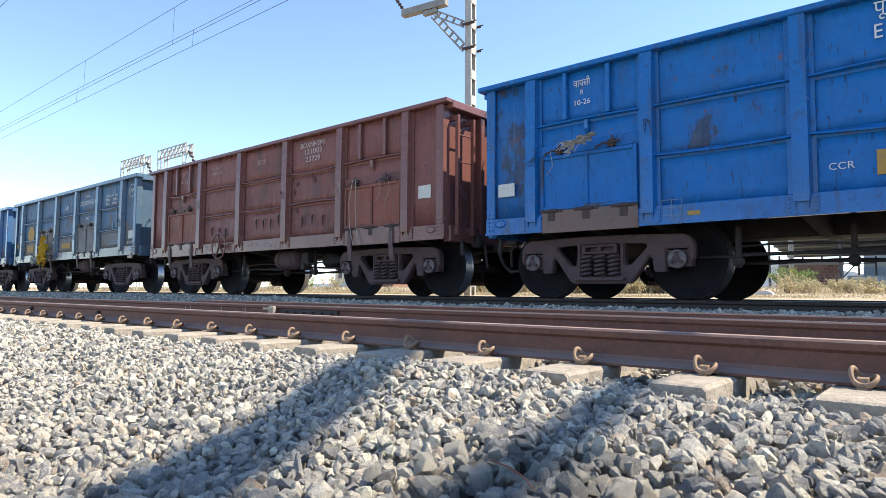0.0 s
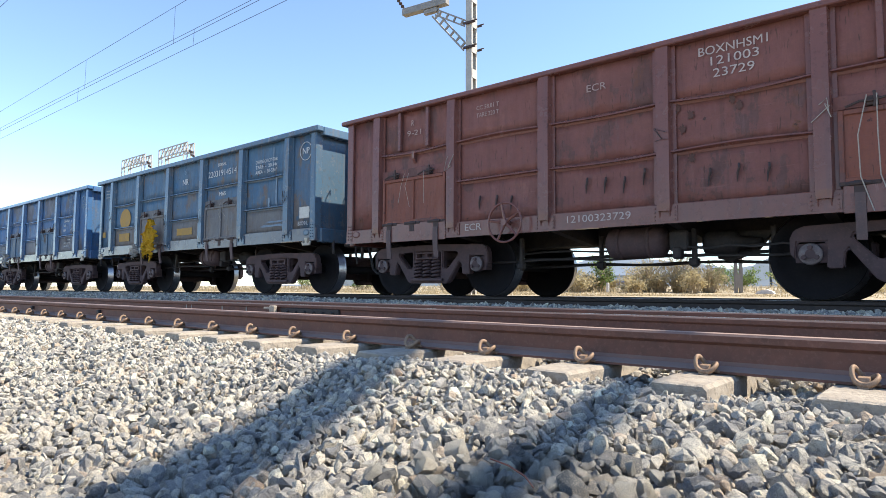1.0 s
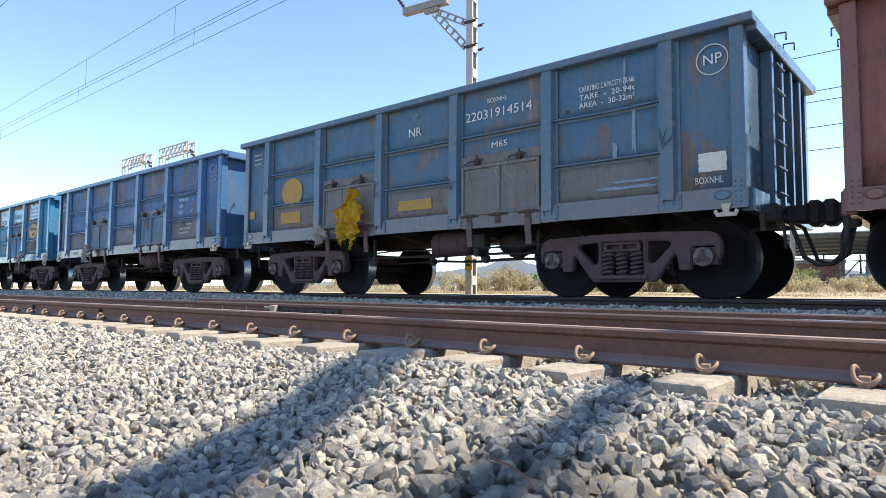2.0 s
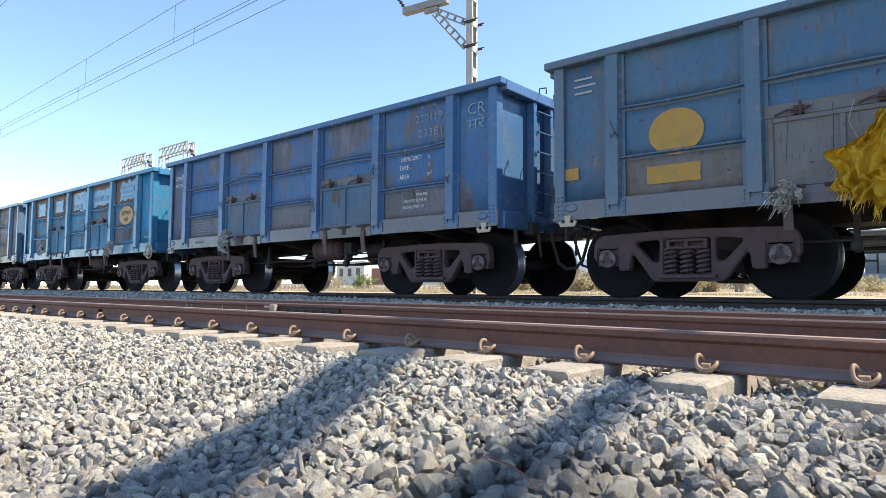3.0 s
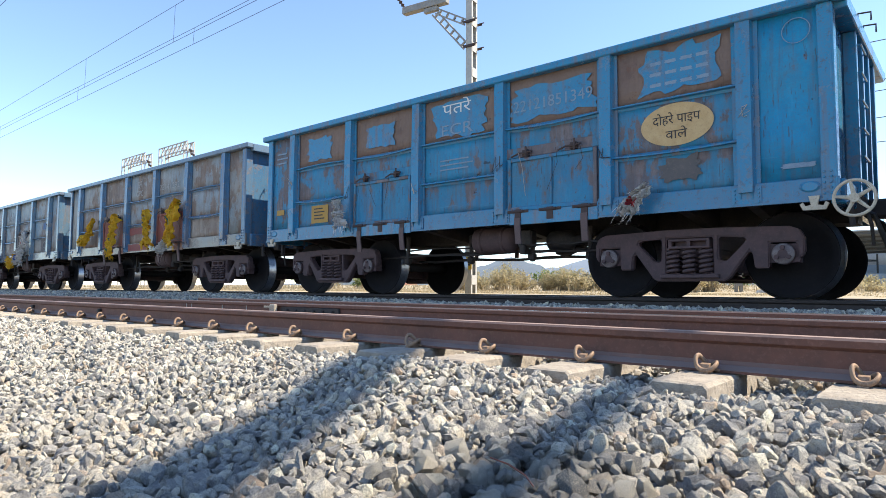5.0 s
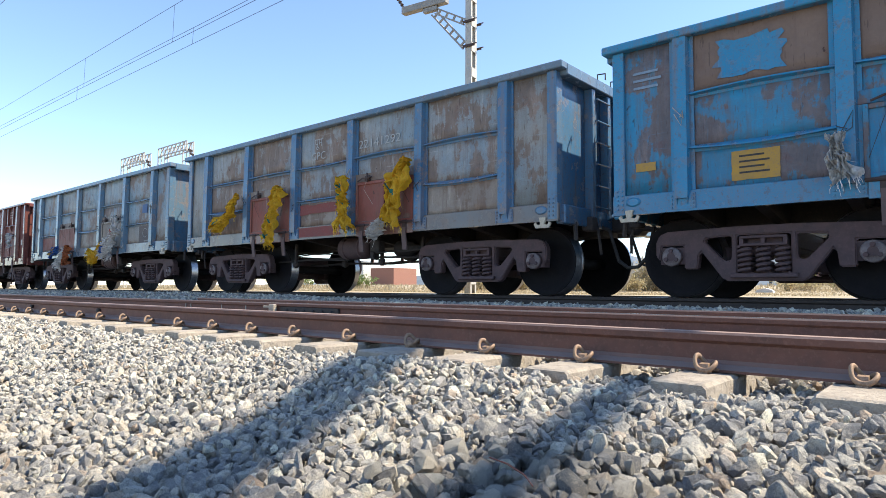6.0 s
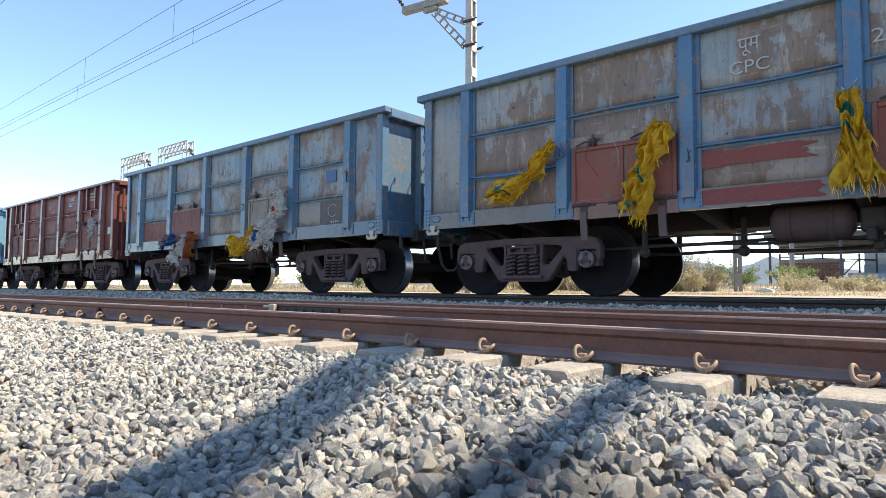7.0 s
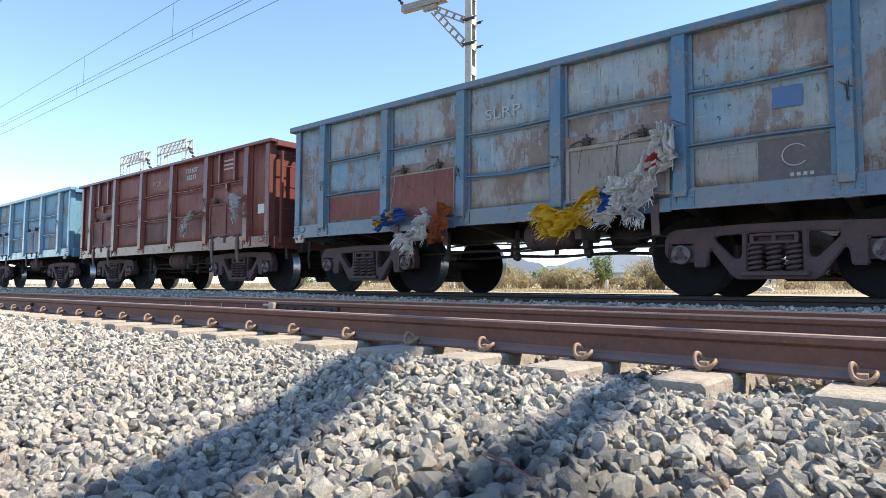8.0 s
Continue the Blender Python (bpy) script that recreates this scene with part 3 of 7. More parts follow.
def wagon(x_left, kind, mats, label, name="open_wagon", seed=1, door_stops=True):
    """One open freight wagon; x_left: its left end at 0 s. mats: body, post, door, coping, end."""
    k = SPEC[kind]
    rnd = random.Random(seed)
    w = empty(name, label, "freight wagon", "wagons of the train")
    kit = KIT[kind]
    L, top = k["half"], k["top"]
    painted(part("floor", kit["floor"], None, w), M["iron"])
    for nm in ("left", "right"):
        painted(part("end_wall", kit["end_" + nm], None, w), mats["post"])
    zr = (k["sill1"] - 0.02,) + k["rails"][::-1] + (top - 0.02,)
    xe = (-L + 0.16,) + k["posts"] + (L - 0.16,)
    for s in (-1, 1):
        for i in range(7):
            full = i in (0, 6)
            for j in range(1 if full else 3):
                za, zb = (zr[0], zr[3]) if full else (zr[j], zr[j + 1])
                bm = bmesh.new()
                dent = rnd.uniform(-0.008, 0.01)
                xc, zc = (xe[i] + xe[i + 1]) / 2, (za + zb) / 2
                hx, hz = (xe[i + 1] - xe[i]) / 2 - 0.001, (zb - za) / 2 - 0.001
                grid = [[bm.verts.new((xc + hx * u / 4, s * (YS - 0.012 + dent * (1 - (u / 4) ** 2) * (1 - (v / 2) ** 2)), zc + hz * v / 2)) for v in range(-2, 3)] for u in range(-4, 5)]
                back = [[bm.verts.new((xc + hx * u / 4, s * (YS - 0.03), zc + hz * v / 2)) for v in (-2, 2)] for u in (-4, 4)]
                for a in range(8):
                    for c in range(4):
                        bm.faces.new((grid[a][c], grid[a + 1][c], grid[a + 1][c + 1], grid[a][c + 1])).smooth = True
                bm.faces.new((back[0][0], back[1][0], back[1][1], back[0][1]))
                bm.faces.new([grid[u][0] for u in range(9)] + [back[1][0], back[0][0]])
                bm.faces.new([grid[u][4] for u in range(9)] + [back[1][1], back[0][1]])
                bm.faces.new([grid[0][v] for v in range(5)] + [back[0][1], back[0][0]])
                bm.faces.new([grid[8][v] for v in range(5)] + [back[1][1], back[1][0]])
                part("side_panel", bm, mats["endbay"] if full else mats[("low", "body", "top")[j]], w)
    painted(part("coping", kit["coping"], None, w), mats["coping"])
    for nm in ("near", "far"):
        painted(part("side_sill", kit["side_sill_" + nm], None, w), mats["sill"])
    for s in (-1, 1):
        for x in k["posts"]:
            painted(part("stanchion", kit["post", s], None, w, "", pose(x, 0, 0)), mats["post"])
    for s in (-1, 1):
        xs = (-L + 0.14,) + k["posts"] + (L - 0.14,)
        for i in range(1, len(xs) - 2):
            is_door = (xs[i], xs[i + 1]) in k["doors"]
            for j, z in enumerate(k["rails"]):
                if is_door and j == 1:
                    continue
                bm = rail_piece(xs[i] + 0.078, xs[i + 1] - 0.078, z, s, 0.1 if seed == 4 and s < 0 and i == 2 and j == 0 else rnd.choice((0, 0, 0.012, -0.02, 0.025, -0.035)))
                part("side_rail", bm, mats["post"], w)
            if is_door:
                z0, z1 = k["door"]
                bm = bmesh.new()
                y0, y1 = sorted((s * (YS - 0.002), s * (YS + 0.02)))
                box(bm, xs[i] + 0.09, xs[i + 1] - 0.09, y0, y1, z1 + 0.01, z1 + 0.15, 0.005)
                part("door_header", bm, mats["low"], w)
                d = part("door", door_mesh(xs[i] + 0.13, xs[i + 1] - 0.13, z0, z1, s), mats["door"], w)
                for bm in door_frame(xs[i] + 0.13, xs[i + 1] - 0.13, z0, z1, s):
                    part("frame_bar", bm, mats["door"], d)
                for hx in (0.3, 0.8, 1.3):
                    painted(part("hinge", HINGE[s], None, d, "", pose(xs[i] + hx, 0, z0 - 0.01)), M["hinge"])
                for hx in (0.42, 1.15):
                    painted(part("latch", LATCH[s], None, d, "", pose(xs[i] + hx, 0, z1 + 0.05)), M["hinge"])
                bm = bmesh.new()
                y0, y1 = sorted((s * (YS + 0.036), s * (YS + 0.06)))
                box(bm, xs[i] + 0.16, xs[i + 1] - 0.12, y0, y1, k["sill0"] - 0.03, z0 - 0.003, 0.004)
                part("door_apron", bm, mats["apron"], w)
                for hx in ((0.3, 1.3) if door_stops else ()):
                    bm = bmesh.new()
                    prism(bm, [(s * (YS + 0.062), z0 - 0.1), (s * (YS + 0.085), z0 - 0.1), (s * (YS + 0.085), k["sill0"] - 0.06), (s * (YS + 0.055), k["sill0"] - 0.29), (s * (YS + 0.03), k["sill0"] - 0.29), (s * (YS + 0.062), k["sill0"] - 0.06)], "x", xs[i] + hx - 0.045, xs[i] + hx + 0.045)
                    part("door_stop", bm, M["strap"], w)
                if k["ribs"]:
                    for rx in (0.5, 1.1):
                        bm = bmesh.new()
                        y0, y1 = sorted((s * YS, s * (YS + 0.06)))
                        box(bm, xs[i] + rx - 0.03, xs[i] + rx + 0.03, y0, y1, k["rails"][0] + 0.03, top - k["cop"], 0.006)
                        part("rib", bm, mats["post"], w)
                    bm = bmesh.new()
                    prism(bm, [(s * YS, k["rails"][0] - 0.02), (s * (YS + 0.06), k["rails"][0] - 0.02), (s * (YS + 0.05), k["rails"][0] - 0.13), (s * YS, k["rails"][0] - 0.2)], "x", xs[i] + 0.78, xs[i] + 0.83)
                    part("rib", bm, mats["post"], w)
    # corner angles and end posts
    for sx in (-1, 1):
        for s in (-1, 1):
            bm = bmesh.new()
            x0, x1 = sorted((sx * (L - 0.26), sx * (L - 0.13)))
            y0, y1 = sorted((s * (YS - 0.002), s * (YS + 0.045)))
            box(bm, x0, x1, y0, y1, k["sill0"] + 0.001, top - k["cop"], 0.008)
            x0, x1 = sorted((sx * (L - 0.16), sx * (L - 0.115)))
            y0, y1 = sorted((s * (YS + 0.04), s * (YS - 0.12)))
            box(bm, x0, x1, y0, y1, k["sill0"] + 0.003, top - k["cop"] - 0.002, 0.008)
            part("corner_post", bm, mats["post"], w)
        for y in (-0.72, -0.24, 0.24, 0.72):
            bm = bmesh.new()
            x0, x1 = sorted((sx * (L - 0.16), sx * (L - 0.03)))
            box(bm, x0, x1, y - 0.05, y + 0.05, k["sill0"] + 0.1, top - k["cop"] - 0.062, 0.01)
            part("end_post", bm, mats["end"], w)
    # underframe: centre sill, cross bars, headstocks
    bm = bmesh.new()
    box(bm, -L + 0.15, L - 0.15, -0.24, 0.24, k["sill0"] - 0.12, k["sill1"] - 0.07)
    part("centre_sill", bm, M["iron"], w)
    for x in (-4.0, -3.25, -2.4, -0.8, 0.8, 2.4, 3.25, 4.0):
        bm = bmesh.new()
        prism(bm, [(-1.53, k["sill1"] - 0.08), (1.53, k["sill1"] - 0.08), (1.5, k["sill0"] + 0.02), (0.3, k["sill0"] - 0.14), (-0.3, k["sill0"] - 0.14), (-1.5, k["sill0"] + 0.02)], "x", x - 0.06, x + 0.06)
        part("cross_bar", bm, M["iron"], w)
    for sx in (-1, 1):
        bm = bmesh.new()
        x0, x1 = sorted((sx * (L - 0.2), sx * (L - 0.06)))
        box(bm, x0, x1, -1.5, 1.5, k["sill0"] - 0.04, k["sill1"] - 0.01, 0.015)
        part("headstock", bm, mats["end"], w)
        bm = bmesh.new()
        x0, x1 = sorted((sx * (L - 0.1), sx * (L + 0.2)))
        box(bm, x0, x1, -0.12, 0.12, 0.93, 1.15, 0.03)
        x0, x1 = sorted((sx * (L + 0.16), sx * (L + 0.34)))
        box(bm, x0, x1, -0.17, 0.15, 0.88, 1.2, 0.05)
        part("coupler", bm, M["iron"], w, "black knuckle coupler")
        bogie(w, sx * (3.26 if kind == "hl" else 3.2))
    w.location = (x_left + L, Y_TRAIN, 0)
    WAGONS.append((w, x_left + L))
    return w


RUST = (0.16, 0.065, 0.035)


def livery(name, base, faded, grime, cover, low=None, end=None, post=None, door=None, apron=None, coping=None, sill=None, streaks=0.4, top=None, end_wear=0.6):
    body = panel_paint(name + " panel", base, faded, grime, RUST, cover, streaks)
    p = paint(name + " frame", *(post or (base, faded)), grime, RUST, 0.3 + 0.35 * cover, 0.75)
    lowp = panel_paint(name + " lower panel", *(low or (base, faded)), grime, RUST, min(1, cover + 0.1), streaks)
    return dict(body=body, top=panel_paint(name + " top panel", *top, grime, RUST, 0.2, streaks) if top else body, low=lowp, endbay=panel_paint(name + " end panel", *(end or (base, faded)), grime, RUST, end_wear * max(cover, 0.5), streaks), post=p, end=p,
                coping=paint(name + " rim", *coping, grime, RUST, 0.2, 0.2) if coping else p, door=panel_paint(name + " door", *door, grime, RUST, 0.15, 0.3) if door else lowp,
                apron=paint(name + " apron", *apron, RUST, RUST, 0.4, 0.4) if apron else p, sill=paint(name + " sill", *sill, grime, RUST, 0.4, 0.4) if sill else p)


LIV = {
    "bright": livery("bright blue", (0.003, 0.132, 0.42), (0.005, 0.14, 0.43), (0.045, 0.056, 0.08), 0.06, apron=((0.14, 0.075, 0.06), (0.085, 0.06, 0.06)), streaks=0.15, end=((0.005, 0.13, 0.4), (0.012, 0.13, 0.37)), end_wear=1.1),
    "red": livery("oxide red", (0.19, 0.074, 0.064), (0.215, 0.088, 0.075), (0.13, 0.07, 0.065), 0.25, post=((0.18, 0.075, 0.062), (0.2, 0.085, 0.07)), door=((0.23, 0.075, 0.048), (0.2, 0.072, 0.05)), streaks=0.35),
    "navy": livery("dark blue", (0.0433, 0.13, 0.238), (0.065, 0.14, 0.227), (0.163, 0.14, 0.124), 0.3, low=((0.13, 0.14, 0.157), (0.163, 0.157, 0.151)), post=((0.0596, 0.134, 0.217), (0.0866, 0.146, 0.206)), sill=((0.13, 0.14, 0.163), (0.119, 0.134, 0.168)), apron=((0.108, 0.119, 0.14), (0.0866, 0.092, 0.108))),
    "blue": livery("mid blue", (0.0318, 0.133, 0.318), (0.0636, 0.148, 0.286), (0.138, 0.136, 0.148), 0.3, low=((0.111, 0.133, 0.18), (0.148, 0.154, 0.175)), post=((0.0297, 0.133, 0.318), (0.0742, 0.148, 0.265)), sill=((0.117, 0.122, 0.143), (0.138, 0.138, 0.148)), door=((0.0371, 0.138, 0.254), (0.106, 0.138, 0.175)), apron=((0.106, 0.101, 0.106), (0.0848, 0.0848, 0.0901))),
    "teal": livery("sky blue", (0.0113, 0.203, 0.373), (0.0226, 0.226, 0.395), (0.169, 0.119, 0.102), 0.3, top=((0.169, 0.119, 0.096), (0.192, 0.136, 0.107)), low=((0.0136, 0.192, 0.362), (0.0282, 0.203, 0.339)), end=((0.00678, 0.226, 0.429), (0.0136, 0.237, 0.418)), post=((0.00904, 0.203, 0.384), (0.0339, 0.215, 0.373)), sill=((0.0113, 0.192, 0.362), (0.0565, 0.181, 0.305))),
    "grey": livery("weathered grey-blue", (0.19, 0.26, 0.31), (0.32, 0.33, 0.32), (0.19, 0.135, 0.105), 0.66, low=((0.24, 0.205, 0.175), (0.3, 0.27, 0.235)), end=((0.31, 0.3, 0.27), (0.19, 0.26, 0.3)), post=((0.03, 0.145, 0.29), (0.085, 0.18, 0.27)), door=((0.24, 0.07, 0.052), (0.19, 0.065, 0.05)), apron=((0.16, 0.085, 0.072), (0.2, 0.11, 0.09)), sill=((0.16, 0.13, 0.115), (0.12, 0.15, 0.17)), coping=((0.07, 0.16, 0.25), (0.14, 0.2, 0.25))),
    "pale": livery("weathered pale blue", (0.15, 0.27, 0.36), (0.31, 0.34, 0.34), (0.2, 0.15, 0.125), 0.6, low=((0.21, 0.235, 0.245), (0.29, 0.28, 0.25)), post=((0.05, 0.155, 0.26), (0.12, 0.18, 0.22)), door=((0.28, 0.26, 0.23), (0.22, 0.2, 0.18)), sill=((0.085, 0.155, 0.235), (0.15, 0.175, 0.195))),
    "maroon": livery("maroon", (0.165, 0.052, 0.043), (0.19, 0.065, 0.052), (0.1, 0.054, 0.048), 0.3, streaks=0.4),
    "sky": livery("pale blue", (0.09, 0.28, 0.42), (0.16, 0.32, 0.43), (0.22, 0.19, 0.16), 0.45),
}
W1 = wagon(-5.435, "hs", LIV["bright"], "bright blue steel open freight wagon with rusty door aprons", seed=1, door_stops=False)
W2 = wagon(-15.78, "hs", LIV["red"], "oxide-red steel open freight wagon, dusty and dented", seed=2)
W3 = wagon(-26.34, "hl", LIV["navy"], "dark blue open freight wagon with a yellow disc and yellow cloth", seed=3)
W4 = wagon(-36.94, "hl", LIV["blue"], "mid-blue open freight wagon with grey dusty panels", seed=4)
W5 = wagon(-47.49, "hl", LIV["teal"], "sky-blue open freight wagon with a yellow oval badge", seed=5)
W6 = wagon(-57.95, "hl", LIV["grey"], "weathered grey-blue open wagon with red doors and yellow sacking", seed=6)
W7 = wagon(-68.56, "hl", LIV["pale"], "weathered pale blue open wagon with plastic sacks in its doors", seed=7)
W8 = wagon(-78.93, "hs", LIV["maroon"], "maroon steel open freight wagon with torn sacking", seed=8)
W9 = wagon(-89.52, "hl", LIV["sky"], "pale blue open freight wagon", seed=9)

# ---- sleepers, clips, joints ----
def sleeper_mesh():
    """Concrete sleeper, its top sloping down beyond the rail seat; rail foot at z 0 and y 0, its near end at -0.5."""
    bm = bmesh.new()
    rows = [(-0.47, -0.008, 0.113), (-0.455, -0.001, 0.116), (-0.2, -0.001, 0.118), (-0.11, -0.004, 0.12), (0.11, -0.004, 0.12), (0.4, -0.03, 0.11), (1.35, -0.03, 0.11), (1.64, -0.008, 0.12), (1.86, -0.008, 0.12), (2.25, -0.045, 0.115)]
    prev = None
    for y, z, w in rows:
        ring = [bm.verts.new(p) for p in ((-w - 0.02, y, -0.22), (w + 0.02, y, -0.22), (w, y, z - 0.015), (w - 0.015, y, z), (-w + 0.015, y, z), (-w, y, z - 0.015))]
        if prev:
            for j in range(6):
                bm.faces.new((prev[j], prev[(j + 1) % 6], ring[(j + 1) % 6], ring[j]))
        else:
            bm.faces.new(ring)
        prev = ring
    bm.faces.new(prev)
    return mesh_of("sleeper", bm, M["concrete"])


def clip_mesh():
    """Bent round-bar spring clip with its cast shoulder and the liner; rail foot edge at y 0."""
    bm = bmesh.new()
    pts = [(-0.012, 0.012, 0.03), (-0.03, 0.0, 0.05), (-0.045, -0.02, 0.068), (-0.052, -0.045, 0.066), (-0.05, -0.062, 0.045), (-0.038, -0.07, 0.024), (-0.012, -0.074, 0.012), (0.018, -0.074, 0.012), (0.042, -0.066, 0.022), (0.055, -0.045, 0.036), (0.05, -0.02, 0.042), (0.03, 0.0, 0.036), (0.012, 0.014, 0.024)]
    fine = []
    vs = [Vector(p) for p in pts]
    for i in range(len(vs) - 1):
        p0, p1, p2, p3 = vs[max(i - 1, 0)], vs[i], vs[i + 1], vs[min(i + 2, len(vs) - 1)]
        for k in range(4):
            t = k / 4
            fine.append(0.5 * ((2 * p1) + (p2 - p0) * t + (2 * p0 - 5 * p1 + 4 * p2 - p3) * t * t + (3 * p1 - p0 - 3 * p2 + p3) * t ** 3))
    fine.append(vs[-1])
    tube(bm, fine, 0.0115, 9)
    for f in bm.faces:
        f.smooth = True
    prism(bm, [(-0.085, -0.012), (-0.004, -0.012), (-0.004, 0.02), (-0.03, 0.04), (-0.06, 0.036), (-0.085, 0.0)], "x", -0.028, 0.022)
    box(bm, -0.06, 0.06, -0.01, 0.04, 0.004, 0.016, 0.003)
    return mesh_of("spring_clip", bm, M["clip"])


SLEEPER, CLIP = sleeper_mesh(), clip_mesh()
track_near = tagged(new("track_near"), "concrete sleepers with rusty spring clips under the near rails", "railway track", kind="structure")
rs = random.Random(5)
for i in range(-16, 70):
    x = SLEEPER_X - SLEEPER_STEP * i + rs.uniform(-0.012, 0.012)
    sl = part("sleeper", SLEEPER, None, track_near, "", pose(x, Y_NEAR, Z_NEAR - 0.172, 0, 0, rs.uniform(-0.8, 0.8)))
    part("spring_clip", CLIP, None, sl, "", pose(0, -0.075, 0.0, 0, 0, rs.uniform(-5, 5)) @ Matrix.Diagonal((0.76, 0.88, 1.02, 1)))
    part("spring_clip", CLIP, None, sl, "", pose(0, 0.075, 0.0, 0, 0, 180))
track_far = tagged(new("track_far"), "concrete sleepers buried in grey stone under the train", "railway track", kind="structure")
for i in range(-6, 60):
    part("sleeper", SLEEPER, None, track_far, "", pose(-0.6 * i, Y_TRAIN - GAUGE / 2, -0.172 - 0.02))

# insulated joint on the second rail, with its bolts, and paint marks
bm = bmesh.new()
yj = Y_NEAR + GAUGE - 0.0085
prism(bm, [(yj - 0.03, Z_NEAR - 0.135), (yj, Z_NEAR - 0.13), (yj, Z_NEAR - 0.045), (yj - 0.034, Z_NEAR - 0.05), (yj - 0.03, Z_NEAR - 0.09)], "x", -6.64, -5.55)
for i in range(6):
    lathe(bm, [(yj - 0.03, 0.018), (yj - 0.06, 0.014)], (-6.5 + 0.17 * i, 0, Z_NEAR - 0.09), "y", 6)
thing("fishplate", bm, M["pad"], "black fishplate bolted on the rusty rail joint", "fishplate")
bm = bmesh.new()
box(bm, -6.80, -6.70, yj - 0.10, yj - 0.04, Z_NEAR - 0.13, Z_NEAR - 0.02, 0.01)
box(bm, -6.95, -6.78, yj - 0.08, yj - 0.05, Z_NEAR - 0.07, Z_NEAR - 0.04, 0.008)
thing("rail_bracket", bm, M["concrete"], "pale metal bracket beside the rail joint", "bracket")
for x in (-9.05, -8.9, -8.05, -7.45):
    bm = bmesh.new()
    box(bm, x - 0.01, x + 0.01, yj - 0.008, yj - 0.003, Z_NEAR - 0.12, Z_NEAR - 0.05)
    tagged(thing("paint_mark", bm, M["galv"], "white paint stroke on the rusty rail web", "paint mark"), group="paint marks on the rail")
# spare rail laid behind the near track
bm = bmesh.new()
prism(bm, rail_profile(5.2, -0.065), "x", -9.6, 8.0)
bm.faces.ensure_lookup_table()
for f in bm.faces:
    if f.calc_center_median().z > -0.068:
        f.material_index = 1
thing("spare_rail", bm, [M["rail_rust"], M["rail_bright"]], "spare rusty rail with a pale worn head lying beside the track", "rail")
for xr in (-0.0, -9.7):
    bm = bmesh.new()
    box(bm, xr - 0.3, xr + 0.3, 5.0, 5.4, -0.4, -0.2375, 0.01)
    thing("timber_block", bm, M["iron"], "dark timber block carrying the spare rail", "block")
# bond boxes on the near rail's web
for x in (-9.9, -7.66):
    bm = bmesh.new()
    box(bm, x - 0.03, x + 0.03, Y_NEAR - 0.045, Y_NEAR - 0.009, Z_NEAR - 0.11, Z_NEAR - 0.06, 0.01)
    thing("bond_terminal", bm, M["pad"], "black bond terminal on the rusty rail web", "terminal")


# ---- ballast ----
def stone_shapes(n, pts, seed):
    out = []
    r = random.Random(seed)
    for i in range(n):
        bm = bmesh.new()
        sx, sy, sz = r.uniform(0.85, 1.55), r.uniform(0.65, 1.05), r.uniform(0.45, 0.85)
        for k in range(pts):
            v = Vector((r.gauss(0, 1), r.gauss(0, 1), r.gauss(0, 1))).normalized() * r.uniform(0.75, 1.05)
            q = max(abs(v.x), abs(v.y), abs(v.z))
            v = v.lerp(v / q * 0.8, 0.5)
            bm.verts.new((v.x * sx * 0.5, v.y * sy * 0.5, v.z * sz * 0.5))
        res = bmesh.ops.convex_hull(bm, input=bm.verts)
        bmesh.ops.delete(bm, geom=list({g for g in res["geom_interior"] + res["geom_unused"] if isinstance(g, bmesh.types.BMVert)}), context="VERTS")
        bmesh.ops.triangulate(bm, faces=bm.faces)
        bm.verts.ensure_lookup_table()
        out.append((np.array([v.co[:] for v in bm.verts]), np.array([[v.index for v in f.verts] for f in bm.faces])))
        bm.verts.index_update()
        out[-1] = (out[-1][0], np.array([[v.index for v in f.verts] for f in bm.faces]))
        bm.free()
    return out


def rand_rot(rg):
    e = Euler((rg.uniform(-1.2, 1.2), rg.uniform(-1.2, 1.2), rg.uniform(0, 6.283)))
    return np.array(e.to_matrix())


def joined_stones(name, shapes, places, mat, label, parent=None):
    vs, fs, n = [], [], 0
    for (sh, p, rot, sc) in places:
        v, f = shapes[sh]
        vs.append((v * sc) @ rot.T + p)
        fs.append(f + n)
        n += len(v)
    v, f = np.concatenate(vs), np.concatenate(fs)
    me = bpy.data.meshes.new(name)
    me.vertices.add(len(v))
    me.vertices.foreach_set("co", v.ravel())
    me.loops.add(f.size)
    me.loops.foreach_set("vertex_index", f.ravel().astype(np.int32))
    me.polygons.add(len(f))
    me.polygons.foreach_set("loop_start", np.arange(0, f.size, 3, dtype=np.int32))
    me.polygons.foreach_set("loop_total", np.full(len(f), 3, dtype=np.int32))
    me.update(calc_edges=True)
    me.shade_flat()
    me.materials.append(mat)
    ob = tagged(new(name, me), label, "" if parent else "ballast", kind="stuff")
    ob.parent = parent
    return ob


rb = random.Random(11)
SHAPES = stone_shapes(36, 20, 3)
LOW = stone_shapes(16, 11, 4)


def free_spot(x, y):
    """Not in the rail foot or in a sleeper's body."""
    if y > 2.44:
        u = (x - SLEEPER_X) / SLEEPER_STEP
        return abs(u - round(u)) * SLEEPER_STEP > 0.155
    return True


def scatter(x0, x1, y0, y1, per_m2, size, lift, shapes, height, spot=free_spot):
    out = []
    n = int((x1 - x0) * (y1 - y0) * per_m2)
    for _ in range(n):
        x, y = rb.uniform(x0, x1), rb.uniform(y0, y1)
        if not spot(x, y):
            continue
        sc = size * math.exp(min(0.3, rb.gauss(0, 0.25)))
        out.append((rb.randrange(len(shapes)), np.array((x, y, height(x, y) + lift + rb.uniform(-0.02, 0.02))), rand_rot(rb), sc))
    return out


